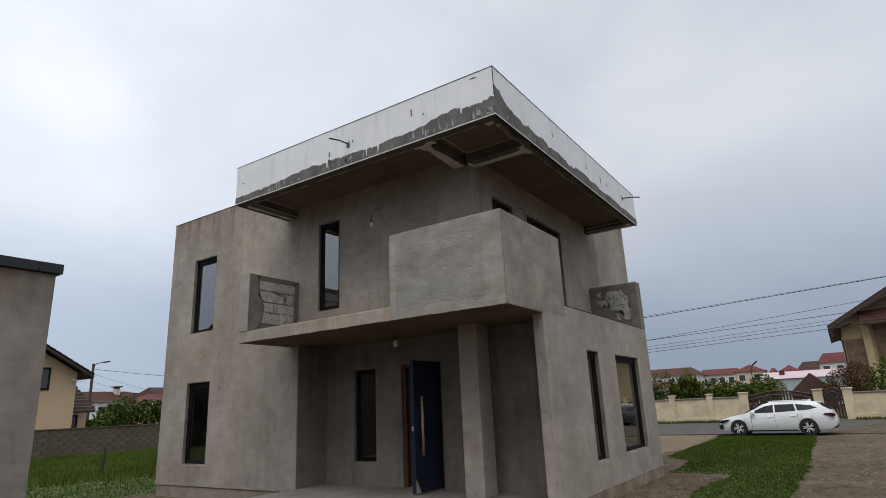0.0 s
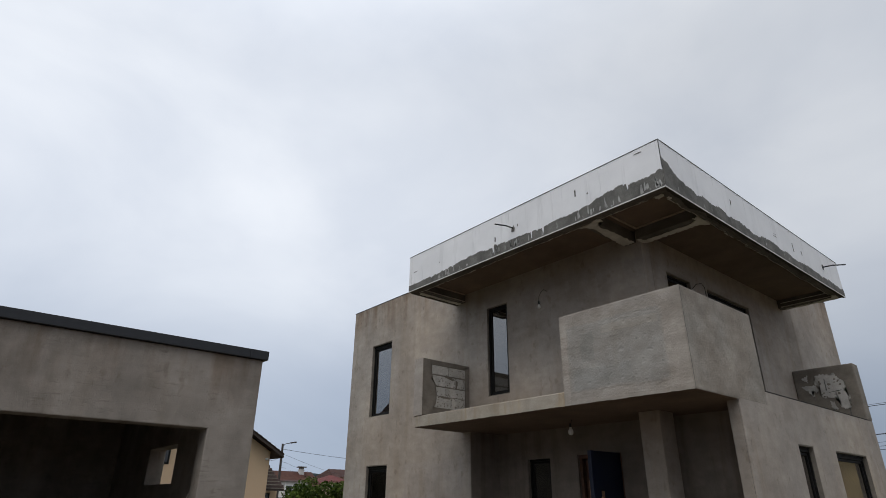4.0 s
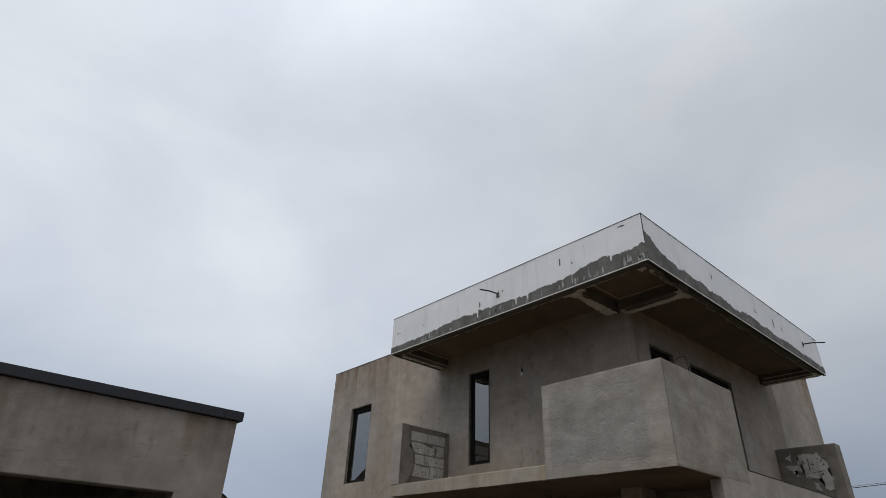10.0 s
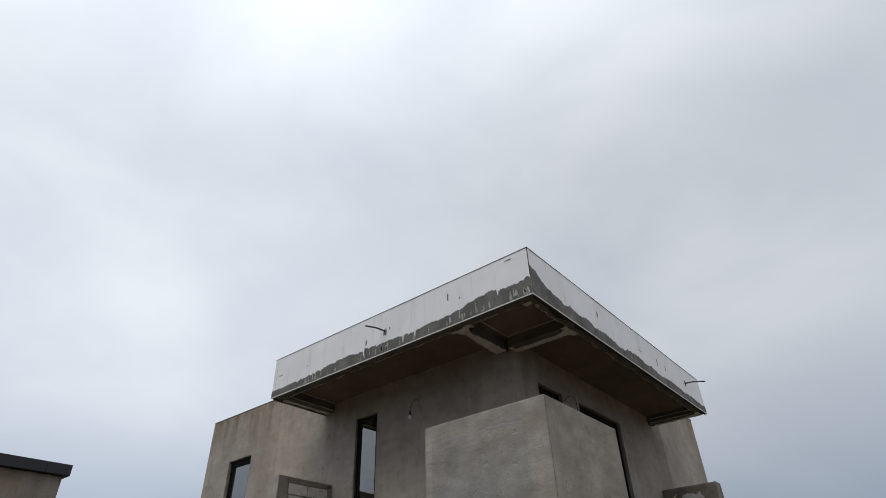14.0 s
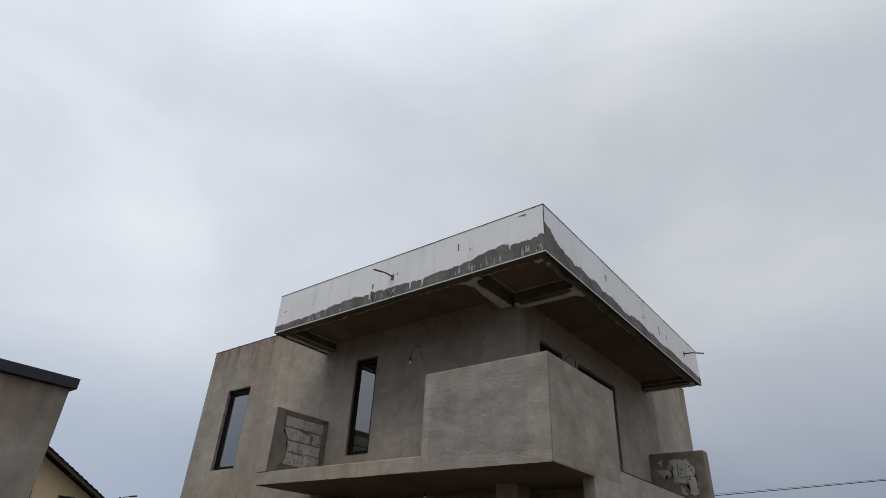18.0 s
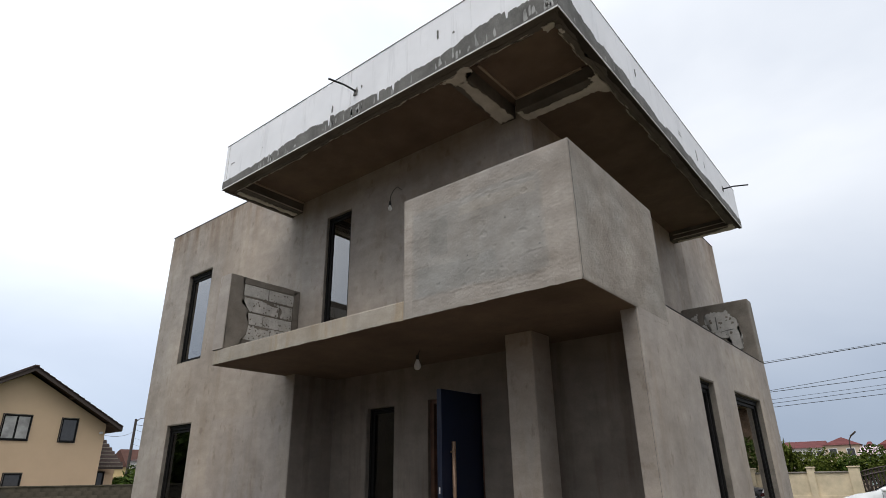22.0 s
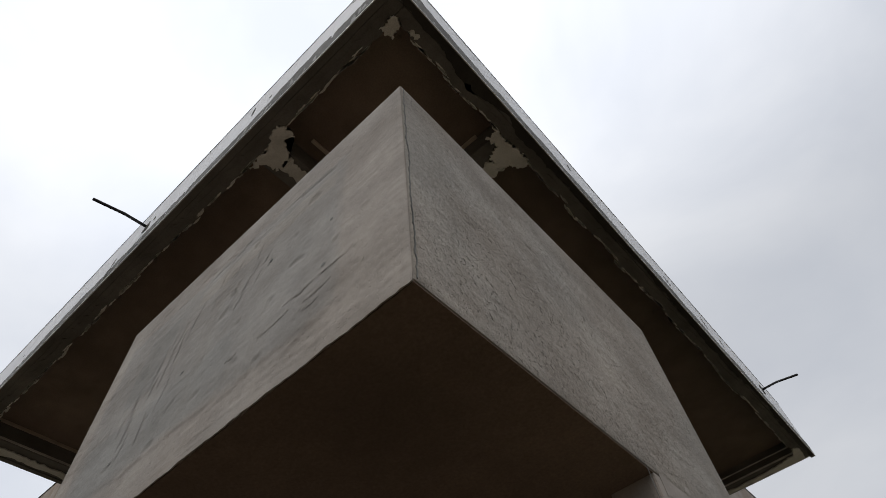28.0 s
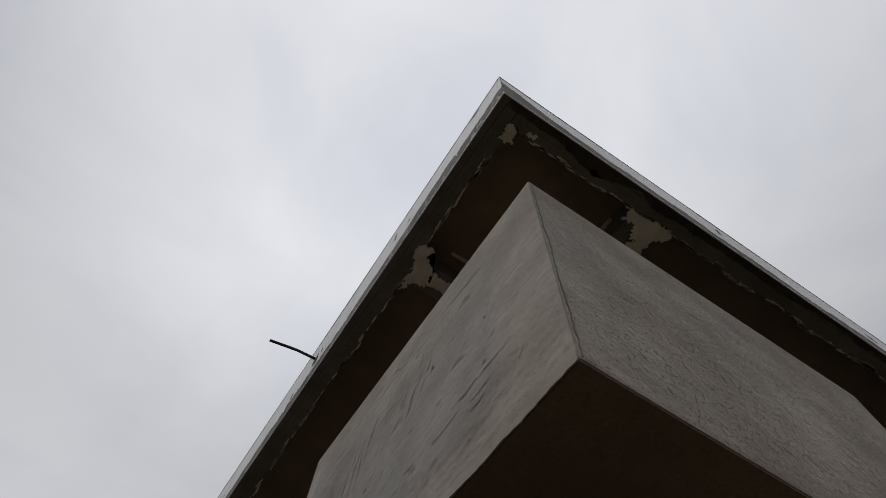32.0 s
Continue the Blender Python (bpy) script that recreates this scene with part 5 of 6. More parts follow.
bm = boxes((-0.02, 0.02, -0.026, 0.026, 0, 2.42), bevel=0.004)
bm.transform(Matrix.Rotation(radians(-18), 4, "X"))
bm.transform(Matrix.Translation((0, 0.0, 0.022)))
part("board", bm, M_PORCH, plank)

# ---- grass ----
def blades(name, label, poly, count, height, width, mat, seed, z=GZ + 0.012):
    """Separate bent grass blades inside a polygon."""
    r = np.random.RandomState(seed)
    px, py = np.array(poly).T
    lo, hi = np.array([px.min(), py.min()]), np.array([px.max(), py.max()])
    pts = lo + r.rand(count * 3, 2) * (hi - lo)
    inside = np.zeros(len(pts), bool)
    j = len(poly) - 1
    for i in range(len(poly)):
        cross = ((py[i] > pts[:, 1]) != (py[j] > pts[:, 1])) & (pts[:, 0] < (px[j] - px[i]) * (pts[:, 1] - py[i]) / (py[j] - py[i] + 1e-9) + px[i])
        inside ^= cross
        j = i
    pts = pts[inside][:count]
    n = len(pts)
    a = r.rand(n) * 6.283
    h = height * (0.45 + 0.9 * r.rand(n))
    lean = (r.rand(n, 2) - 0.5) * h[:, None] * 0.9
    side = np.stack([np.cos(a), np.sin(a)], 1) * width * (0.6 + 0.8 * r.rand(n))[:, None]
    v = np.zeros((n, 4, 3))
    v[:, 0, :2], v[:, 1, :2] = pts - side, pts + side
    v[:, 2, :2], v[:, 3, :2] = pts + lean * 0.4 + side * 0.6, pts + lean
    v[:, 2, 2], v[:, 3, 2] = h * 0.6, h
    v[:, :, 2] += z
    f = [(4 * i, 4 * i + 1, 4 * i + 2, 4 * i + 3) for i in range(n)]
    me = bpy.data.meshes.new(name)
    me.from_pydata(v.reshape(-1, 3).tolist(), [], f)
    me.materials.append(mat)
    return tagged(new(name, me), label, "grass", kind="stuff")


def sheet(name, poly, mat, z, label, category):
    bm = prism(bmesh.new(), poly, "z", z - 0.05, z)
    return tagged(mesh_ob(name, bm, mat), label, category, kind="structure")


LAWN = [(-4.55, 27.75), (-1.06, 27.2), (-0.92, 21.5), (-0.83, 15.7), (-0.88, 11.6), (-0.8, 6.0), (-1.6, 6.2), (-2.0, 8.5), (-2.39, 10.9), (-2.42, 11.8), (-2.22, 13.4), (-2.19, 14.05), (-2.8, 14.25), (-3.48, 14.3), (-3.52, 16.0), (-3.71, 17.0), (-4.44, 17.9), (-4.4, 21.0), (-4.37, 24.8)]
r4 = random.Random(12)
edge = []
for (a, b), (c, d) in zip(LAWN, LAWN[1:] + LAWN[:1]):
    k = max(1, int(math.hypot(c - a, d - b) / 0.3))
    edge += [(a + (c - a) * i / k + r4.uniform(-0.07, 0.07), b + (d - b) * i / k + r4.uniform(-0.09, 0.09)) for i in range(k)]
LAWN = edge
sheet("lawn", LAWN, M_TURF, GZ + 0.012, "green lawn strip beside the gravel drive", "lawn")
blades("grass", "short green lawn grass", LAWN, 90000, 0.030, 0.006, M_GRASS, 3)
FIELD = [(-33.6, -12), (-14.2, -12), (-14.2, 5.5), (-13.6, 9.0), (-13.6, 40), (-33.6, 40)]
sheet("meadow", FIELD, M_TURF, GZ + 0.01, "rough green meadow behind the house", "meadow")
blades("grass", "tall rough meadow grass with seed heads", [(-33.5, 7), (-20.2, 4), (-17.2, 9.5), (-18.5, 24), (-33.5, 24)], 46000, 0.16, 0.012, M_ROUGHGRASS, 5)
blades("grass", "mown green grass beside the house", [(-20.2, 4), (-14.3, 4), (-13.7, 9), (-13.7, 16), (-18.3, 18), (-17.2, 9.5)], 30000, 0.030, 0.007, M_GRASS, 6)
blades("grass", "weeds along the foot of the fence", [(-30, 39.2), (-5.2, 39.2), (-5.2, 40.2), (-30, 40.2)], 6500, 0.15, 0.022, M_WEED, 8)
blades("grass", "weeds along the foot of the fence", [(0.4, 39.2), (14, 39.2), (14, 40.2), (0.4, 40.2)], 2600, 0.15, 0.022, M_WEED, 9)
sheet("verge", [(-60, 38.6), (30, 38.6), (30, 41), (-60, 41)], M_TURF, GZ + 0.02, "weedy verge at the foot of the fence", "verge")
sheet("gravel_apron", [(-0.9, 27.4), (14, 26.5), (14, 37.0), (2.0, 36.0), (-0.2, 31.0)], M_GROUND, GZ + 0.036, "rough gravel washed over the road's edge", "ground")
sheet("sandy_strip", [(-8.5, 19.6), (-4.9, 19.0), (-4.45, 20.5), (-4.65, 27.6), (-10.0, 27.7)], M_SAND, GZ + 0.006, "bare sandy strip between lawn and road", "ground")
# loose stones on the drive
r3 = np.random.RandomState(2)
vs, fs = [], []
for i in range(7000):
    c = np.array([r3.uniform(-0.9, 5.0), r3.uniform(8.5, 27), GZ + 0.004]) if i < 5200 else np.array([r3.uniform(-3.3, -2.0), r3.uniform(9, 22), GZ + 0.004])
    s = 0.006 + 0.03 * r3.rand() ** 3
    o = len(vs)
    for k in range(5):
        a = k * 1.2566 + r3.uniform(-0.4, 0.4)
        vs.append((c + [s * math.cos(a), s * 0.8 * math.sin(a), 0]).tolist())
    vs.append((c + [0, 0, s * 0.7]).tolist())
    fs += [(o + k, o + (k + 1) % 5, o + 5) for k in range(5)]
me = bpy.data.meshes.new("stones")
me.from_pydata(vs, [], fs)
me.materials.append(M_PEBBLE)
tagged(new("stones", me), "scattered pale stones on the drive", "stones", kind="stuff")


# ---- bushes and trees ----
def foliage(blobs, count, size, seed, long=1.0):
    """Many small tilted leaves through uneven clumps."""
    r = np.random.RandomState(seed)
    vs, fs = [], []
    w = np.array([b[3] * b[4] * b[5] for b in blobs], float)
    pick = r.choice(len(blobs), count, p=w / w.sum())
    for k in pick:
        x, y, z, a, b, c = blobs[k]
        d = r.randn(3)
        d *= (0.55 + 0.5 * r.rand() ** 0.6) / np.linalg.norm(d)
        p = np.array([x + a * d[0], y + b * d[1], z + c * d[2]])
        u = r.randn(3)
        u /= np.linalg.norm(u)
        v = np.cross(u, r.randn(3))
        v /= np.linalg.norm(v)
        s = size * r.uniform(0.6, 1.4)
        o = len(vs)
        vs += [(p - u * s * long).tolist(), (p + v * s * 0.45).tolist(), (p + u * s * long).tolist(), (p - v * s * 0.45).tolist()]
        fs.append((o, o + 1, o + 2, o + 3))
    me = bpy.data.meshes.new("foliage")
    me.from_pydata(vs, [], fs)
    return me


def shrub(name, base, blobs, count, size, seed, label, mat=None, category="shrub", group="garden shrubs", long=1.0):
    t = thing(name, *base, label, category, group)
    me = foliage(blobs, count, size, seed, long)
    me.materials.append(mat or M_LEAF)
    shared_part("crown", me, t, Matrix.Identity(4))
    r = random.Random(seed)
    for i in range(4):
        bx = blobs[i % len(blobs)]
        bm = bmesh.new()
        tube(bm, [(r.uniform(-0.1, 0.1), r.uniform(-0.1, 0.1), 0), (bx[0] * 0.4, bx[1] * 0.4, bx[2] * 0.5), (bx[0], bx[1], bx[2] + bx[5] * 0.3)], 0.035, 6)
        part("stem", bm, M_BARK, t)
    return t


for i, (x, y, zt, w) in enumerate(((-12.3, 42.6, 3.0, 1.6), (-10.7, 43.0, 3.0, 1.6), (-7.4, 42.8, 2.6, 1.4), (-6.2, 43.2, 2.6, 1.5), (-4.9, 43.4, 2.75, 1.4), (-3.9, 43.0, 2.1, 1.0), (-14.6, 43.4, 2.7, 1.6), (-17.2, 43.0, 2.4, 1.6))):
    h = zt - GZ
    rr = random.Random(i)
    bl = [(rr.uniform(-w, w) * 0.6, rr.uniform(-0.4, 0.4), h * rr.uniform(0.35, 0.8), w * 0.55, 0.6, h * 0.24) for _ in range(7)]
    shrub("shrub", (x, y, GZ), bl, 2600, 0.085, 20 + i, "dense green garden shrub behind the cream fence", M_LEAFLIGHT if i in (2, 3, 5, 6) else None)
rl = np.random.RandomState(41)
tall = thing("shrub", -8.7, 42.6, GZ, "tall green plant with long arching strap leaves behind the cream fence", "shrub", "garden shrubs")
vs, fs = [], []
for i in range(1900):
    ax = rl.uniform(-1.35, 1.35)
    top = 3.35 - 0.85 * abs(ax - 0.1) + 0.25 * math.sin(ax * 9)
    at = np.array([ax * 0.75, rl.uniform(-0.55, 0.55), top * rl.uniform(0.25, 0.92)])
    turn, rise, length, width = rl.uniform(0, 6.283), rl.uniform(0.5, 1.45), rl.uniform(0.35, 0.75), rl.uniform(0.034, 0.062)
    out = np.array([math.cos(turn), math.sin(turn), 0.0])
    side = np.array([-out[1], out[0], 0.0])
    o = len(vs)
    for k in range(5):
        q = k / 4
        p = at + out * (length * q * math.cos(rise)) + np.array([0, 0, length * (q * math.sin(rise) - 0.75 * q * q * math.cos(rise))])
        w = width * (0.5 + 1.6 * q * (1 - q)) * (1 - 0.9 * q ** 3)
        vs += [(p - side * w).tolist(), (p + side * w + np.array([0, 0, 0.01])).tolist()]
    fs += [(o + 2 * k, o + 2 * k + 1, o + 2 * k + 3, o + 2 * k + 2) for k in range(4)]
me = bpy.data.meshes.new("strap_leaves")
me.from_pydata(vs, [], fs)
me.materials.append(M_LEAFLIGHT)
shared_part("leaves", me, tall, Matrix.Identity(4))
for i in range(7):
    bm = bmesh.new()
    x = -0.9 + 0.3 * i
    tube(bm, [(x * 0.5, 0, 0), (x * 0.8, 0.05, 1.1), (x, 0.0, 2.9 - 0.7 * abs(x))], 0.03, 6)
    part("stem", bm, M_BARK, tall)
shrub("shrub", (0.2, 43.2, GZ), [(0, 0, 2.0, 0.9, 0.7, 0.9), (0.8, 0.2, 2.3, 0.8, 0.7, 1.0), (-0.7, 0, 1.5, 0.7, 0.6, 0.7)], 5200, 0.045, 42, "brown half-bare shrub in front of the yellow house", M_LEAFDRY, long=1.8)
shrub("shrub", (2.9, 43.0, GZ), [(0, 0, 2.2, 1.3, 0.9, 1.3), (0.9, 0, 2.6, 1.0, 0.8, 1.1), (-0.8, 0, 1.5, 0.8, 0.7, 0.8)], 2400, 0.10, 43, "round dark green shrub in front of the yellow house")
for i, (x, y, zt, w) in enumerate(((-42.5, 20.6, 2.2, 1.1), (-43.5, 22.2, 2.9, 1.3), (-44.5, 23.8, 3.2, 1.5), (-44.5, 25.6, 3.0, 1.4), (-45.0, 27.4, 2.8, 1.5), (-41.0, 19.6, 1.6, 0.8))):
    h = zt - GZ
    rr = random.Random(60 + i)
    bl = [(rr.uniform(-0.5, 0.5), rr.uniform(-w, w) * 0.7, h * rr.uniform(0.35, 0.8), 0.6, w * 0.6, h * 0.24) for _ in range(7)]
    shrub("shrub", (x, y, GZ), bl, 1300, 0.13, 70 + i, "leafy green shrub behind the block wall")

# ---- block wall and field post ----
bw = thing("block_wall", -33.75, 16.0, GZ, "brown-grey concrete block garden wall", "wall")
bm = bmesh.new()
prism(bm, [(-30, 0.0), (26, 0.0), (26, 1.40), (-30, 1.40)], "x", -0.10, 0.085)
part("wall_core", bm, M_JOINT, bw)
part("cap", boxes((-0.13, 0.13, -30, 26, 1.40, 1.46), bevel=0.006), M_FBLOCK, bw, "dark weathered capping")
me = bpy.data.meshes.new("block")
bm = boxes((0.085, 0.092, 0.002, 0.498, 0.002, 0.198))
bm.to_mesh(me)
bm.free()
me.materials.append(M_FBLOCK)
for j in range(7):
    for i in range(25):
        shared_part("block", me, bw, Matrix.Translation((0, -4.6 + i * 0.5 + (0.25 if j % 2 else 0), j * 0.2)))
pt = thing("fence_post", -20.9, 10.35, GZ, "short weathered field post in rough grass", "post")
bm = bmesh.new()
cylinder(bm, (0, 0, 0), (0.02, 0.03, 0.80), 0.055, 0.045, 8)
part("post", bm, M_TIMBER, pt)
bm = bmesh.new()
cylinder(bm, (0.02, 0.03, 0.80), (0.02, 0.03, 0.87), 0.065, 0.045, 8)
part("post_cap", bm, M_TIMBER, pt)


# ---- cream house beyond the block wall ----
ch = thing("house", -43.0, 12.9, GZ, "cream rendered house with a dark tiled gable roof", "house", "neighbouring houses")


def cp(name, bm, mat, label="", soft=0.0, parent=None, owner=ch):
    return hp(name, bm, mat, parent, label, soft, owner=owner)


CX, CA, CE = -38.3, 12.73, 4.11
bm = prism(bmesh.new(), [(8.75, GZ), (17.05, GZ), (17.05, 4.38), (CA, 6.80), (8.75, 4.50)], "x", -49.0, CX)
cp("wall", bm, M_CREAM, "smooth cream render")
for s in (1, -1):
    a, b = CA, CA + s * 4.95
    bm = prism(bmesh.new(), [(a, 6.96), (b, CE + 0.0), (b, CE + 0.12), (a, 7.08)], "x", -49.5, CX + 0.72)
    cp("roof_slope", bm, M_DARKTILE, "dark brown tiled roof slope")
    bm = prism(bmesh.new(), [(a, 6.84), (b, CE - 0.11), (b, CE + 0.02), (a, 6.97)], "x", CX + 0.70, CX + 0.74)
    cp("verge_board", bm, M_TIMBER, "dark timber verge board")
    for i in range(15):
        f0, f1 = i / 15, (i + 0.98) / 15
        y0, y1 = a + (b - a) * f0, a + (b - a) * f1
        z0, z1 = 7.08 + (CE - 6.96) * f0, 7.08 + (CE - 6.96) * f1
        bm = prism(bmesh.new(), [(y0, z0 + 0.0), (y1, z1 + 0.0), (y1, z1 + 0.055), (y0, z0 + 0.02)], "x", CX - 0.5, CX + 0.78)
        cp("verge_tile", bm, M_DARKTILE)
    bm = prism(bmesh.new(), [(b - s * 0.62, CE + 0.16), (b, CE - 0.12), (b, CE + 0.0), (b - s * 0.62, CE + 0.34)], "x", -49.5, CX + 0.66)
    cp("eaves_box", bm, M_TIMBER)
    cp("purlin_end", boxes((CX, CX + 0.7, CA + s * 2.2 - 0.09, CA + s * 2.2 + 0.09, 5.60, 5.80)), M_TIMBER)
cp("ridge_cap", boxes((-49.5, CX + 0.8, CA - 0.14, CA + 0.14, 7.05, 7.15), bevel=0.04), M_DARKTILE)
for y0, y1, z0, z1, lv in ((12.0, 13.3, 3.37, 4.64, 2), (14.72, 15.55, 3.35, 4.6, 1), (9.92, 10.72, 3.35, 4.5, 1), (12.6, 13.42, 0.5, 1.78, 1)):
    cp("window_recess", boxes((CX, CX + 0.006, y0 - 0.03, y1 + 0.03, z0 - 0.03, z1 + 0.03)), M_TIMBER)
    window("x", CX + 0.10, 1, y0, y1, z0, z1, 0.03, 0, lv, False, "brown-framed window in the cream gable", ch, M_SKYPANE if lv == 2 else M_WINDARK)
cp("floodlight", boxes((CX, CX + 0.18, 16.74, 16.90, 3.84, 3.97), bevel=0.03), M_DRIP, "small grey floodlight")
# low tiled porch roof at its side
cp("side_room", boxes((-47.5, -40.5, 17.05, 18.86, GZ, 2.25)), M_CREAM)
for i in range(8):
    zt = 3.86 - i * 0.212
    y1 = 17.80 + (3.84 - zt + 0.212) / 1.67 * 1.15
    bm = prism(bmesh.new(), [(-40.55 + i * 0.11, zt), (-40.40 + i * 0.11, zt - 0.225), (-40.40 + i * 0.11, zt - 0.165), (-40.53 + i * 0.11, zt + 0.03)], "y", 17.06, y1)
    cp("tile_course", bm, M_DARKTILE)
    # pale strip paints the light caught along the course's edge
    cp("tile_edge", boxes((-40.41 + i * 0.11, -40.385 + i * 0.11, 17.06, y1, zt - 0.222, zt - 0.17)), M_PLINTH)
cp("roof_fill", prism(bmesh.new(), [(17.06, 2.25), (18.75, 2.25), (17.75, 3.75), (17.06, 3.75)], "x", -47.5, -40.6), M_DARKTILE)
cp("eaves_board", boxes((-39.72, -39.64, 17.06, 18.98, 2.02, 2.2)), M_TIMBER)
window("x", -40.36, 1, 17.5, 18.3, 0.9, 1.9, 0.03, 0, 2, False, "dark side window under the low roof", ch, M_WINDARK)


# ---- street lamps and wires ----
def street_lamp(x, y, top, ax, ay, label):
    t = thing("street_lamp", x, y, GZ, label, "street lamp", "street lamps")
    h = top - GZ
    bm = bmesh.new()
    cylinder(bm, (0, 0, 0), (0, 0, h), 0.16, 0.12, 10)
    part("pole", bm, M_POLE, t)
    bm = bmesh.new()
    tube(bm, [(0, 0, h - 0.3), (ax * 0.35, ay * 0.35, h + 0.02), (ax, ay, h + 0.12)], 0.04, 8)
    part("arm", bm, M_POLE, t)
    bm = boxes((-0.36, 0.36, -0.13, 0.13, -0.06, 0.08), bevel=0.05)
    bm.transform(Matrix.Translation((ax * 1.25, ay * 1.25, h + 0.15)) @ Matrix.Rotation(math.atan2(ay, ax), 4, "Z") @ Matrix.Rotation(radians(-8), 4, "Y"))
    part("lamp_head", bm, M_POLE, t, "grey lamp head")
    return t


street_lamp(-63.7, 29.9, 7.3, 0.55, 0.75, "concrete pole with a small street lamp")
t = thing("street_lamp", -7.6, 70, GZ, "slim street lamp with a tilted head", "street lamp", "street lamps")
bm = bmesh.new()
tube(bm, [(0, 0, 0), (0, 0, 3.6), (0.02, 0, 4.2), (0.25, 0, 4.55)], 0.05, 8)
part("pole", bm, M_POLE, t)
bm = boxes((-0.34, 0.34, -0.15, 0.15, -0.06, 0.08), bevel=0.05)
bm.transform(Matrix.Translation((0.45, 0, 4.72)) @ Matrix.Rotation(radians(-38), 4, "Y"))
part("lamp_head", bm, M_POLE, t, "grey lamp head")


def cable(a, b, sag, r, label, group="overhead wires"):
    a, b = Vector(a), Vector(b)
    t = thing("overhead_wire", *a, label, "cable", group)
    bm = bmesh.new()
    pts = []
    for i in range(25):
        f = i / 24
        pts.append((b - a) * f - Vector((0, 0, 4 * sag * f * (1 - f))))
    tube(bm, pts, r, 5)
    part("wire", bm, M_BLACK, t)


W0, W1 = -26.1, 12.8
for za, zb, sag, r in ((4.81, 5.17, 0.15, 0.013), (4.865, 5.20, 0.2, 0.006), (3.81, 4.42, 0.05, 0.008), (3.80, 4.10, 0.13, 0.010), (3.53, 3.90, 0.13, 0.006), (3.40, 3.775, 0.13, 0.008), (3.28, 3.59, 0.12, 0.009)):
    # heights given at x = -6.5 and x = 0.6, carried on to the poles
    k = (zb - za - 0.138 * sag) / 0.1825
    base = za + sag - 0.504 * k
    cable((W0, 26, base), (W1, 26, base + k), sag, r, "black overhead wire along the street")
for px in (W0, W1):
    up = thing("utility_pole", px, 26.1, GZ, "tapered grey concrete pole carrying street wires", "pole", "utility poles")
    bm = bmesh.new()
    cylinder(bm, (0, 0, 0), (0, 0, 7.6), 0.17, 0.10, 10)
    part("pole", bm, M_POLE, up)
    part("crossarm", boxes((-0.05, 0.05, -0.6, 0.3, 6.4, 6.5), bevel=0.01), M_POLE, up)
cable((-63.7, 29.9, 6.75), (-72, 62, 6.9), 0.5, 0.022, "black overhead wire along the far street")
cable((-63.7, 29.9, 6.3), (-100, 62, 5.6), 0.3, 0.015, "black overhead wire along the far street")
cable((-63.7, 29.9, 6.1), (-41, 17.4, 4.2), 0.4, 0.015, "black overhead wire to the cream house")

cable((-63.7, 29.9, 5.5), (-100, 62, 4.4), 0.3, 0.012, "black overhead wire along the far street")
cable((-63.7, 29.9, 4.9), (-100, 62, 3.9), 0.3, 0.012, "black overhead wire along the far street")

# ---- cream fence and gates across the road ----
fence = thing("garden_fence", -5.0, 40.5, GZ, "cream rendered garden fence with square pillars", "fence")
fx = fence.location.x
cols = [-22.9, -20.7, -18.45, -16.2, -13.95, -11.6, -9.28, -7.0, -5.05, -1.16, 0.28, 2.9, 5.3, 7.7]
for c in cols:
    big = c in (-5.05, -1.16, 0.28)
    wd = 0.24 if big else 0.17
    p = part("pillar", boxes((c - wd - fx, c + wd - fx, -0.2, 0.2, 0, 1.66), bevel=0.01), M_FENCE, fence)
    part("pillar_cap", boxes((c - wd - 0.04 - fx, c + wd + 0.04 - fx, -0.25, 0.25, 1.66, 1.74), bevel=0.02), M_FENCE, p)
for a, b in zip(cols, cols[1:]):
    if a in (-5.05, -1.16):
        continue
    part("panel", boxes((a + 0.17 - fx, b - 0.17 - fx, -0.09, 0.09, 0.32, 1.42)), M_FENCE, fence)
    part("footing", boxes((a + 0.17 - fx, b - 0.17 - fx, -0.14, 0.14, 0, 0.32), bevel=0.01), M_FENCE, fence)
    part("panel_cap", boxes((a + 0.17 - fx, b - 0.17 - fx, -0.15, 0.15, 1.42, 1.50), bevel=0.015), M_RAW, fence, "dark weathered capping")


def gate(x0, x1, rise, leaves, label):
    g = thing("iron_gate", (x0 + x1) / 2, 40.5, GZ, label, "gate", "iron gates")
    w = x1 - x0

    def top(x):
        return 1.45 + rise * math.sin(math.pi * (x / w + 0.5))
    n = round(w / 0.16)
    for i in range(n + 1):
        x = -w / 2 + w * i / n
        part("slat", boxes((x - 0.05, x + 0.05, -0.012, 0.012, 0.08, top(x))), M_IRON, g)
    for off in (0.0, -0.22):
        bm = bmesh.new()
        tube(bm, [(-w / 2 + w * i / 20, -0.03, top(-w / 2 + w * i / 20) + off) for i in range(21)], 0.035, 6)
        part("curved_rail", bm, M_IRON, g)
    for z in (0.12, 0.75):
        part("rail", boxes((-w / 2, w / 2, -0.05, -0.012, z, z + 0.06)), M_IRON, g)
    if leaves == 2:
        part("meeting_post", boxes((-0.05, 0.05, -0.05, 0.03, 0.05, top(0) + 0.03)), M_IRON, g)
    return g


gate(-4.8, -1.42, 0.28, 2, "brown iron double gate with an arched top")
gate(-0.9, 0.02, 0.3, 1, "narrow brown iron gate with an arched top")


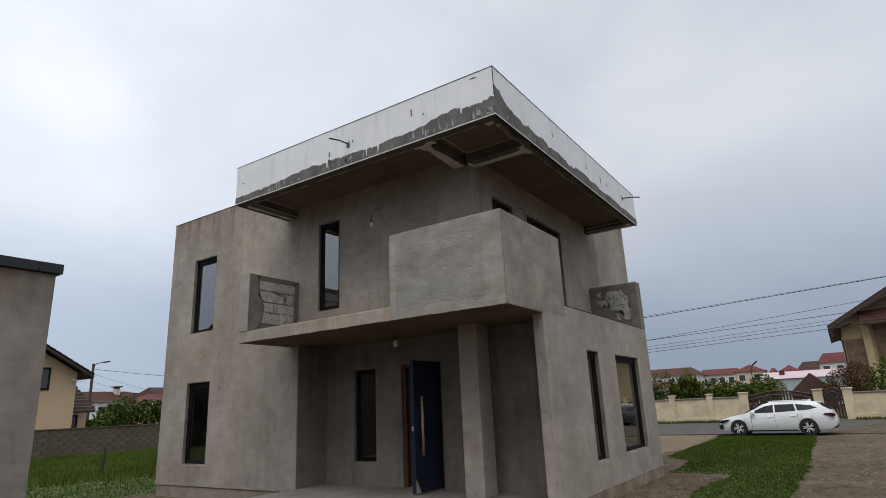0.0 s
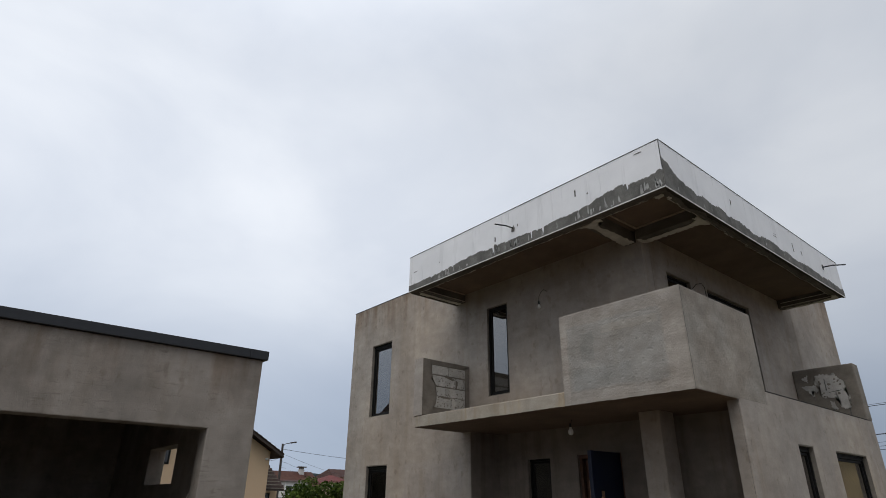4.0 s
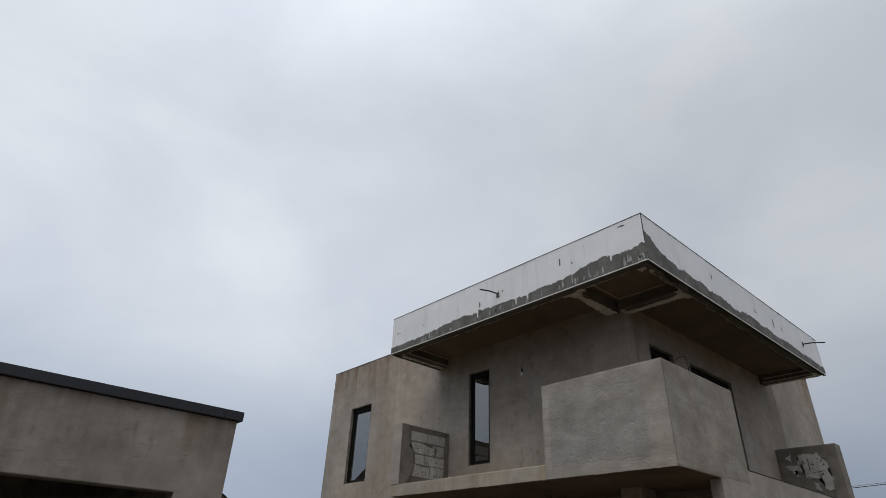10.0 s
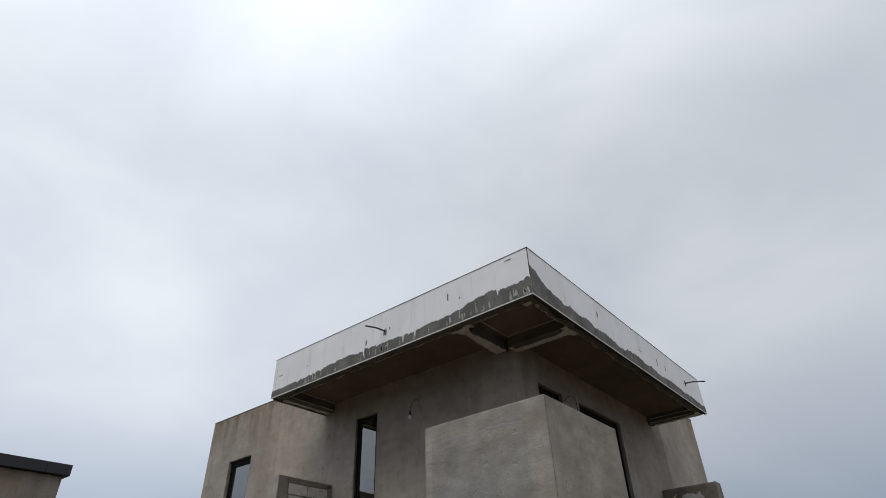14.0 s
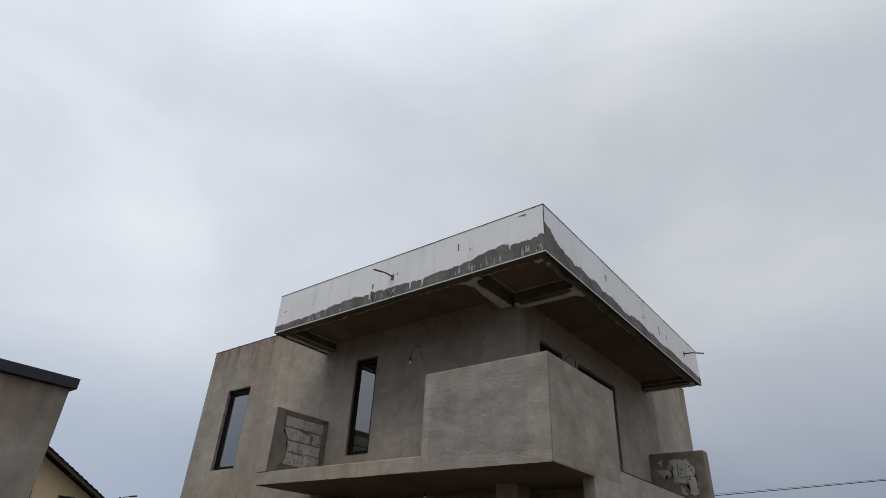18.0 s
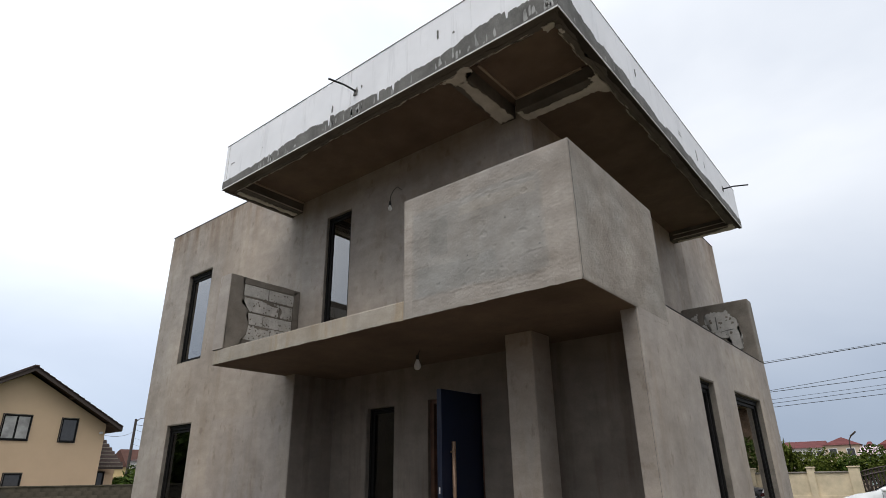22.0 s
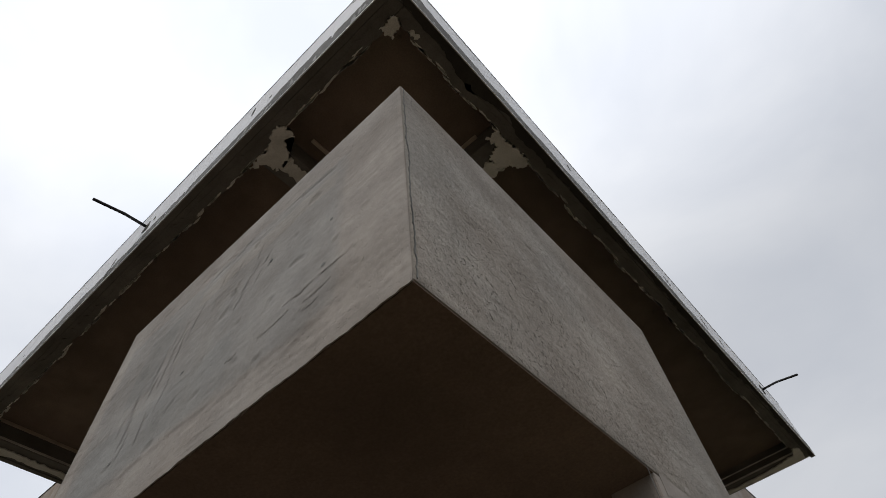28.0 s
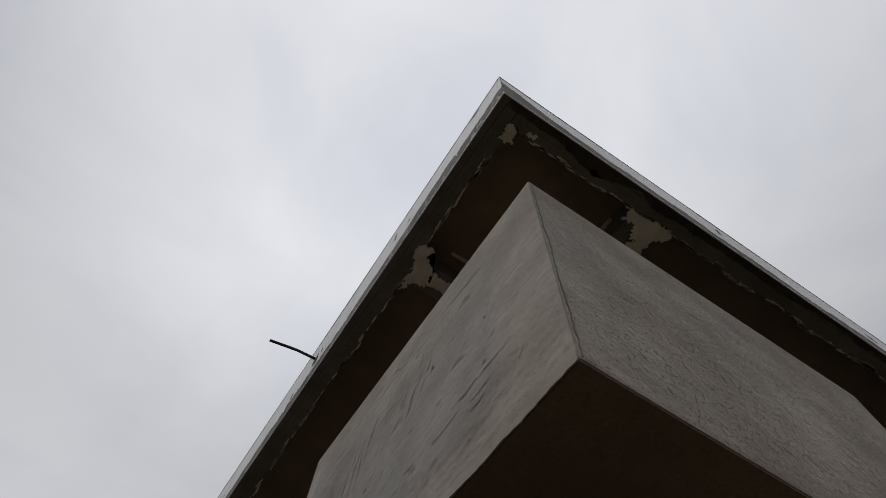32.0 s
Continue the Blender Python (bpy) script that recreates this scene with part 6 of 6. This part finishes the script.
# ---- cars ----
def loft(sections):
    bm = bmesh.new()
    rings = [[bm.verts.new(p) for p in s] for s in sections]
    n = len(rings[0])
    for a, b in zip(rings, rings[1:]):
        for k in range(n):
            bm.faces.new((a[k], a[(k + 1) % n], b[(k + 1) % n], b[k]))
    bm.faces.new(rings[0])
    bm.faces.new(rings[-1][::-1])
    return bm


def interp(tab, x):
    for (a, va), (b, vb) in zip(tab, tab[1:]):
        if x <= b:
            f = (x - a) / (b - a)
            f = f * f * (3 - 2 * f) * 0.5 + f * 0.5
            return va + (vb - va) * f
    return tab[-1][1]


def car(x, y, yaw, paint, label):
    """An estate car, its nose towards -x; the base between its axles."""
    c = thing("car", x, y, GZ + 0.03, label, "car", "parked cars")
    c.rotation_euler = (0, 0, radians(yaw))
    c.scale = (0.90, 0.90, 0.90)
    L0, L1, AX = -2.22, 2.40, 1.35
    top = [(-2.22, 0.52), (-2.16, 0.66), (-2.0, 0.73), (-1.6, 0.83), (-1.05, 0.92), (-0.75, 1.08), (-0.35, 1.29), (0.0, 1.39), (0.5, 1.43), (1.2, 1.41), (1.65, 1.35), (1.83, 1.30), (2.02, 1.14), (2.26, 1.0), (2.33, 0.86), (2.40, 0.60)]
    belt = [(-2.22, 0.46), (-2.1, 0.60), (-1.05, 0.86), (0.0, 0.90), (1.2, 0.97), (2.0, 1.0), (2.26, 0.92), (2.40, 0.56)]
    half = [(-2.22, 0.50), (-2.12, 0.68), (-1.8, 0.80), (-1.3, 0.86), (-0.6, 0.88), (1.3, 0.88), (1.9, 0.84), (2.2, 0.76), (2.40, 0.58)]
    low = [(-2.22, 0.34), (-2.05, 0.22), (-1.6, 0.17), (1.6, 0.19), (2.1, 0.24), (2.32, 0.34), (2.40, 0.44)]

    def shape(s):
        return interp(top, s), interp(belt, s), interp(half, s), interp(low, s)

    def roof_half(t, bl, w):
        return w * 0.95 - 0.42 * max(0.0, t - bl - 0.02) - 0.02
    sec = []
    for i in range(95):
        s = L0 + (L1 - L0) * i / 94
        t, bl, w, b = shape(s)
        bl = min(bl, t - 0.02)
        arch = 0.0
        for wx in (-AX, AX):
            d = abs(s - wx)
            if d < 0.352:
                arch = max(arch, 0.315 + math.sqrt(0.352 ** 2 - d * d))
        bb = max(b, arch)
        m1, m2 = max(b + 0.14, bb + 0.02), max(b + (bl - b) * 0.62, bb + 0.03)
        m2 = min(m2, bl - 0.015)
        m1 = min(m1, m2 - 0.005)
        wr = max(0.2, roof_half(t, bl, w))
        half_ring = [(w * 0.90, min(bb, m1 - 0.004)), (w * 0.985, m1), (w, m2), (w * 0.955, bl), (wr + 0.02, bl + (t - bl) * 0.86), (wr * 0.82, t - 0.004), (wr * 0.4, t + 0.008)]
        sec.append([(s, -a, z) for a, z in half_ring] + [(s, a, z) for a, z in half_ring[::-1]])
    body = part("body", loft(sec), paint, c, "", True)
    mod = body.modifiers.new("edges", "EDGE_SPLIT")
    mod.split_angle = radians(32)

    def side(u, z):
        t, bl, w, b = shape(u)
        g = min(1.0, max(0.0, (z - bl) / max(0.03, (t - bl) * 0.86)))
        a0, a1 = w * 0.955, roof_half(t, bl, w) + 0.02
        return a0 + (a1 - a0) * g + 0.006

    def glazing(name, outline, sg, label):
        bm = bmesh.new()
        pts = []
        for (a, b), (d, e) in zip(outline, outline[1:] + outline[:1]):
            pts += [(a + (d - a) * k / 4, b + (e - b) * k / 4) for k in range(4)]
        outer = [bm.verts.new((u, sg * side(u, z), z)) for u, z in pts]
        inner = [bm.verts.new((u, sg * (side(u, z) - 0.03), z)) for u, z in pts]
        f = [bm.faces.new(outer), bm.faces.new(inner[::-1])]
        for i in range(len(pts)):
            j = (i + 1) % len(pts)
            bm.faces.new((outer[i], outer[j], inner[j], inner[i]))
        bmesh.ops.triangulate(bm, faces=f)
        part(name, bm, M_CARWIN, c, label)

    def flat_glass(name, corners, shift, label):
        bm = bmesh.new()
        a = [bm.verts.new(p) for p in corners]
        b = [bm.verts.new(v.co + Vector(shift)) for v in a]
        bm.faces.new(a)
        bm.faces.new(b[::-1])
        for i in range(4):
            bm.faces.new((a[i], a[(i + 1) % 4], b[(i + 1) % 4], b[i]))
        part(name, bm, M_CARWIN, c, label)
    for sg in (-1, 1):
        for outline in ([(-0.84, 0.935), (0.12, 0.955), (0.12, 1.275), (-0.20, 1.225), (-0.52, 1.095)], [(0.18, 0.96), (0.98, 1.0), (0.91, 1.285), (0.18, 1.28)], [(1.04, 1.01), (1.48, 1.04), (1.78, 1.11), (1.56, 1.21), (0.98, 1.28)]):
            glazing("side_window", outline, sg, "dark side glass")
        part("mirror", boxes((-0.80, -0.60, sg * 0.86, sg * 1.02, 0.91, 1.03), bevel=0.035), paint, c)
        for u in (-0.80, 0.15, 1.02):
            w = interp(half, u)
            part("door_gap", boxes((u - 0.004, u + 0.004, sg * w * 0.97, sg * (w + 0.003), 0.34, 0.88)), M_BLACK, c)
        for u in (-0.02, 0.85):
            part("door_handle", boxes((u - 0.1, u + 0.1, sg * 0.865, sg * 0.90, 0.77, 0.80), bevel=0.008), paint, c)
        part("sill_trim", boxes((-0.95, 0.95, sg * 0.80, sg * 0.875, 0.175, 0.235), bevel=0.01), M_BLACK, c)
        bm = prism(bmesh.new(), [(-2.17, 0.55), (-2.06, 0.56), (-1.72, 0.66), (-1.70, 0.70), (-2.05, 0.665)], "y", sg * 0.55, sg * 0.835)
        part("headlight", bm, M_CARWIN, c, "slanted dark headlight")
        part("air_intake", boxes((-2.20, -2.02, sg * 0.45, sg * 0.735, 0.28, 0.48), bevel=0.03), M_BLACK, c, "black bumper intake")
        bm = prism(bmesh.new(), [(1.95, 0.82), (2.34, 0.73), (2.37, 0.80), (2.30, 0.885), (2.0, 0.87)], "y", sg * 0.45, sg * 0.83)
        part("tail_light", bm, M_TAIL, c, "dark red tail light")
        part("roof_rail", boxes((-0.05, 1.45, sg * 0.60, sg * 0.625, 1.395, 1.43), bevel=0.008), M_DRIP, c, "pale roof rail")
        for wx in (-AX, AX):
            y0, y1 = sg * 0.64, sg * 0.868
            bm = bmesh.new()
            cylinder(bm, (wx, y0, 0.315), (wx, y1, 0.315), 0.315, seg=32)
            wh = part("wheel", bm, M_TYRE, c, "black tyre")
            bm = bmesh.new()
            cylinder(bm, (wx, y1 - sg * 0.01, 0.315), (wx, y1 + sg * 0.006, 0.315), 0.225, seg=28)
            part("rim", bm, M_CARWIN, wh, "dark alloy rim")
            for k in range(10):
                bm = boxes((-0.017, 0.017, -0.006, 0.006, 0.03, 0.215), bevel=0.003)
                bm.transform(Matrix.Translation((wx, y1 + sg * 0.009, 0.315)) @ Matrix.Rotation(k * 0.6283 + (0.11 if k % 2 else -0.11), 4, "Y"))
                part("spoke", bm, M_DRIP, wh, "silver spoke")
            bm = bmesh.new()
            cylinder(bm, (wx, y0 * 0.5, 0.32), (wx, sg * 0.835, 0.32), 0.352, seg=28)
            part("wheel_well", bm, M_BLACK, c)
    flat_glass("windscreen", ((-1.02, -0.66, 0.955), (-1.02, 0.66, 0.955), (-0.33, 0.55, 1.315), (-0.33, -0.55, 1.315)), (-0.012, 0, 0.02), "dark windscreen")
    flat_glass("rear_window", ((2.24, -0.58, 1.02), (2.24, 0.58, 1.02), (1.90, 0.50, 1.255), (1.90, -0.50, 1.255)), (0.014, 0, 0.02), "dark rear glass")
    part("spoiler", boxes((1.62, 1.93, -0.52, 0.52, 1.318, 1.345), bevel=0.012), paint, c)
    part("aerial", prism(bmesh.new(), [(1.35, 1.395), (1.55, 1.37), (1.52, 1.47)], "y", -0.02, 0.02), paint, c)
    part("bumper_grille", boxes((-2.235, -2.15, -0.48, 0.48, 0.30, 0.46), bevel=0.02), M_BLACK, c)
    part("rear_diffuser", boxes((2.20, 2.36, -0.55, 0.55, 0.27, 0.40), bevel=0.03), M_BLACK, c)
    return c


def car_paint(name, colour):
    m, n, l, b = material(name)
    f = ramp(n, l, noise_fac(n, l, 2.0, 3, 0.5), [(0.3, tuple(v * 0.94 for v in colour)), (0.7, colour)])
    l.new(f, b.inputs["Base Color"])
    b.inputs["Roughness"].default_value = 0.28
    b.inputs["Coat Weight"].default_value = 0.6
    return m


M_CARWIN = simple("dark_car_glass", (0.008, 0.009, 0.010), 0.2)
M_CARWIN.node_tree.nodes["Principled BSDF"].inputs["Specular IOR Level"].default_value = 0.2
M_WHITEPAINT = car_paint("white_car_paint", (0.80, 0.81, 0.82))
M_GREYPAINT = car_paint("dark_grey_car_paint", (0.05, 0.05, 0.055))
M_TYRE = simple("tyre_rubber", (0.018, 0.018, 0.018), 0.85)
M_TAIL = simple("tail_light_red", (0.05, 0.008, 0.009), 0.25)
car(-2.40, 27.35, -3.0, M_WHITEPAINT, "white estate car parked on the road")
car(3.75, 38.4, -4.0, M_GREYPAINT, "dark grey car parked by the fence")

# ---- yellow house across the road ----
yh = thing("house", 5.7, 52.0, GZ, "pale yellow gabled house with a brown roof", "house", "neighbouring houses")


def yp(name, bm, mat, label="", soft=0.0, parent=None):
    return hp(name, bm, mat, parent, label, soft, owner=yh)


YY, YA = 48.0, 5.75
yp("wall", prism(bmesh.new(), [(0.75, GZ), (10.7, GZ), (10.7, 5.9), (YA, 8.55), (0.75, 5.9)], "y", YY, 60.0), M_YELLOW, "pale yellow render")
for s in (-1, 1):
    a, b = YA, YA + s * 5.75
    yp("roof_slope", prism(bmesh.new(), [(a, 8.80), (b, 5.42), (b, 5.58), (a, 8.97)], "y", YY - 0.9, 60.6), M_DARKTILE, "brown tiled roof slope")
    yp("verge_board", prism(bmesh.new(), [(a, 8.62), (b, 5.26), (b, 5.44), (a, 8.81)], "y", YY - 0.92, YY - 0.86), M_TIMBER)
    yp("eaves_soffit", prism(bmesh.new(), [(b + s * -1.4, 5.62), (b, 5.22), (b, 5.42), (b + s * -1.0, 6.0)], "y", YY - 0.86, 60.6), M_TIMBER)
yp("pent_roof", prism(bmesh.new(), [(YY - 1.0, 5.50), (YY, 6.35), (YY, 6.5), (YY - 1.0, 5.62)], "x", 1.9, 10.2), M_TERRA, "small red-brown tiled pent roof")
for i in range(7):
    z = 5.62 + i * 0.125
    yp("tile_course", prism(bmesh.new(), [(YY - 1.0 + i * 0.145, z), (YY - 0.86 + i * 0.145, z + 0.12), (YY - 0.86 + i * 0.145, z + 0.15), (YY - 1.0 + i * 0.145, z + 0.05)], "x", 1.85, 10.25), M_TERRA)
yp("gable_cladding", prism(bmesh.new(), [(2.2, 6.5), (9.3, 6.5), (YA, 8.35)], "y", YY - 0.05, YY), M_STONE, "tan stone cladding in the gable")
yp("pent_gutter", boxes((1.8, 10.3, YY - 1.12, YY - 1.0, 5.44, 5.56), bevel=0.02), M_TIMBER)
yp("pilaster", boxes((1.85, 2.28, YY - 0.35, YY, GZ, 5.5), bevel=0.01), M_YELLOW)
yp("stone_panel", boxes((2.5, 6.0, YY - 0.06, YY, 2.8, 5.4)), M_STONE, "brown stone-clad recess")
yp("stone_panel", boxes((0.8, 1.85, YY - 0.05, YY, 1.0, 4.6)), M_STONE)
bm = bmesh.new()
tube(bm, [(0.15, YY - 0.8, 5.3), (0.2, YY - 0.8, 4.8), (0.7, YY - 0.15, 4.5), (0.7, YY - 0.12, GZ)], 0.05, 8)
yp("downpipe", bm, M_TIMBER)


# ---- far houses, sheds and hill ----
def far_house(x0, x1, y, eave, ridge, depth, wall, roof, label, hip=0.0, along=True, windows=0, rows=1):
    cx = (x0 + x1) / 2
    t = thing("house", cx, y, GZ, label, "house", "far houses")
    w, d, e, r = (x1 - x0) / 2, depth, eave - GZ, ridge - GZ
    part("wall", boxes((-w + 0.3, w - 0.3, 0.3, d - 0.3, 0, e)), wall, t)
    bm = bmesh.new()
    if along:
        v = [bm.verts.new(p) for p in ((-w, 0, e), (w, 0, e), (w, d, e), (-w, d, e), (-w + hip, d / 2, r), (w - hip, d / 2, r))]
        for f in ((0, 1, 5, 4), (1, 2, 5), (2, 3, 4, 5), (3, 0, 4), (0, 3, 2, 1)):
            bm.faces.new([v[i] for i in f])
    else:
        v = [bm.verts.new(p) for p in ((-w, 0, e), (w, 0, e), (w, d, e), (-w, d, e), (0, hip, r), (0, d - hip, r))]
        for f in ((0, 1, 4), (1, 2, 5, 4), (2, 3, 5), (3, 0, 4, 5), (0, 3, 2, 1)):
            bm.faces.new([v[i] for i in f])
    part("roof", bm, roof, t)
    for j in range(rows):
        for i in range(windows):
            u = -w + 0.3 + (2 * w - 0.6) * (i + 0.5) / windows
            z = e - 1.6 - j * 2.4
            wn_ = part("window", boxes((u - 0.55, u + 0.55, 0.24, 0.3, z, z + 1.15)), M_PLAIN, t)
            part("pane", boxes((u - 0.45, u + 0.45, 0.225, 0.24, z + 0.1, z + 1.05)), M_WINDARK, wn_)
    return t


far_house(-37.5, -20.2, 110, 4.95, 6.45, 9, M_WHITEWALL, M_TERRA, "long white far house with a red-brown roof", 2.0, True, 9)
far_house(-21.6, -15.0, 116, 4.85, 6.0, 8, M_WHITEWALL, M_REDTILE, "white far house with a red roof", 0.3, True, 4)
far_house(-14.7, -9.7, 108, 4.85, 6.05, 6, M_CREAMFAR, M_REDTILE, "cream far house with a hipped red roof", 2.5, True, 2, 2)
far_house(-9.6, -8.6, 112, 4.6, 5.4, 6, M_CREAMFAR, M_REDTILE, "small cream far house with a red roof", 0.3, True, 1)
far_house(-9.0, -5.0, 118, 4.6, 5.9, 7, M_WHITEWALL, M_REDTILE, "white far house with a red gable roof", 2.0, False, 2)
far_house(-6.0, 0.2, 120, 4.9, 6.4, 7, M_WHITEWALL, M_REDDARK, "white far house with a dull red roof", 1.0, True, 3)
far_house(-2.6, 3.5, 112, 5.6, 7.2, 7, M_WHITEWALL, M_REDTILE, "white two-storey far house with a red roof", 1.0, True, 3, 2)
far_house(1.8, 9.5, 108, 5.9, 7.6, 8, M_CREAMFAR, M_REDDARK, "cream far house with a dull red roof", 1.5, True, 3, 2)
far_house(-32, -22, 96, 2.8, 3.8, 7, M_WHITEWALL, M_REDTILE, "low white far house with a red roof", 0.8, True, 4)
far_house(-4.1, -0.15, 62, 1.05, 2.9, 7, M_WOODFAR, M_WOODFAR, "dark brown timber shed with a steep gable", 0.0, False)
wh = thing("warehouse", -4.0, 85, GZ, "long shed with a pale pink metal roof", "shed")
part("wall", boxes((-4.0, 4.6, 0.2, 10, 0, 3.2)), M_TEALWALL, wh, "pale blue-green wall")
part("roof", prism(bmesh.new(), [(0.0, 3.25), (6.0, 4.25), (12, 3.25)], "x", -4.5, 5.2), M_PINKROOF, wh, "pale pink sheet roof")
part("roof_vent", boxes((-2.4, -1.8, 3.0, 3.6, 3.7, 4.35)), M_REDTILE, wh)

# across the field on the other side
def side_house(x, y0, y1, eave, ridge, depth, wall, roof, label, windows=3, hip=0.4):
    t = far_house(-(y1 - y0) / 2, (y1 - y0) / 2, 0, eave, ridge, depth, wall, roof, label, hip, True, windows)
    t.location = (x, (y0 + y1) / 2, GZ)
    t.rotation_euler = (0, 0, radians(90))
    return t


side_house(-88, 40.5, 49.3, 3.4, 5.85, 8, M_YELLOWFAR, M_TERRA, "far house with a large red-brown roof", 3)
side_house(-80, 38.5, 42.6, 3.95, 4.2, 4, M_WHITEWALL, M_REDDARK, "low white far house with large windows", 3)
side_house(-95, 53.2, 60.0, 4.4, 5.8, 8, M_CREAMFAR, M_REDTILE, "far house with a hipped red roof", 2, 3.0)
side_house(-101, 58.5, 68.0, 5.6, 7.2, 8, M_CREAMFAR, M_REDDARK, "far house with a dull red roof", 2, 1.0)
ck = thing("chimney", -91.5, 46.8, 5.4, "square chimney with a flat cap on the red roof", "chimney", "chimneys")
part("stack", boxes((-0.35, 0.35, -0.35, 0.35, -0.6, 0.85)), M_WHITEWALL, ck)
part("cap", boxes((-0.6, 0.6, -0.6, 0.6, 1.05, 1.2)), M_FBLOCK, ck)
for sx in (-0.25, 0.25):
    part("cap_leg", boxes((sx - 0.06, sx + 0.06, -0.3, 0.3, 0.85, 1.05)), M_FBLOCK, ck)
bm = bmesh.new()
n = 60
prev = None
for i in range(n + 1):
    hgt = 47 + 11 * noise.noise(Vector((i * 0.14, 3.1, 0))) + 5 * noise.noise(Vector((i * 0.5, 7.7, 0)))
    x, y = 1000 * math.cos(radians(90 + 5 + 80 * i / n)), 1000 * math.sin(radians(90 + 5 + 80 * i / n))
    cur = (bm.verts.new((x, y, GZ - 1)), bm.verts.new((x, y, max(4, hgt * (0.55 + 0.45 * i / n)))), bm.verts.new((x * 1.3, y * 1.3, GZ - 1)))
    if prev:
        bm.faces.new((prev[0], cur[0], cur[1], prev[1]))
        bm.faces.new((prev[1], cur[1], cur[2], prev[2]))
    prev = cur
tagged(mesh_ob("backdrop_hill", bm, M_HILL), "low blue-green wooded hills on the horizon", "hill", kind="structure")

# neighbouring house and trees behind the walk, mirrored in the panes
side_house(-29, -24, -8.5, 6.4, 9.4, 9, M_FBLOCK, M_DARKTILE, "two-storey neighbouring house with a brown roof", 3)
for i, (x, y, zt, w) in enumerate(((-38, -3, 4.2, 2.4), (-37, 1.5, 3.8, 2.2), (-39, -6.5, 4.6, 2.4), (-17, -24, 5.5, 2.6), (-12, -25, 6.0, 2.8), (-7, -24, 5.4, 2.6), (-1, -25, 5.8, 2.8), (5, -24, 5.2, 2.6), (11, -23, 5.6, 2.8))):
    h = zt - GZ
    rr = random.Random(160 + i)
    bl = [(rr.uniform(-w, w) * 0.7, rr.uniform(-w, w) * 0.4, h * rr.uniform(0.3, 0.8), w * 0.5, w * 0.5, h * 0.22) for _ in range(9)]
    shrub("tree", (x, y, GZ), bl, 3600, 0.30, 170 + i, "leafy green garden tree at the plot's edge", category="tree", group="garden trees")
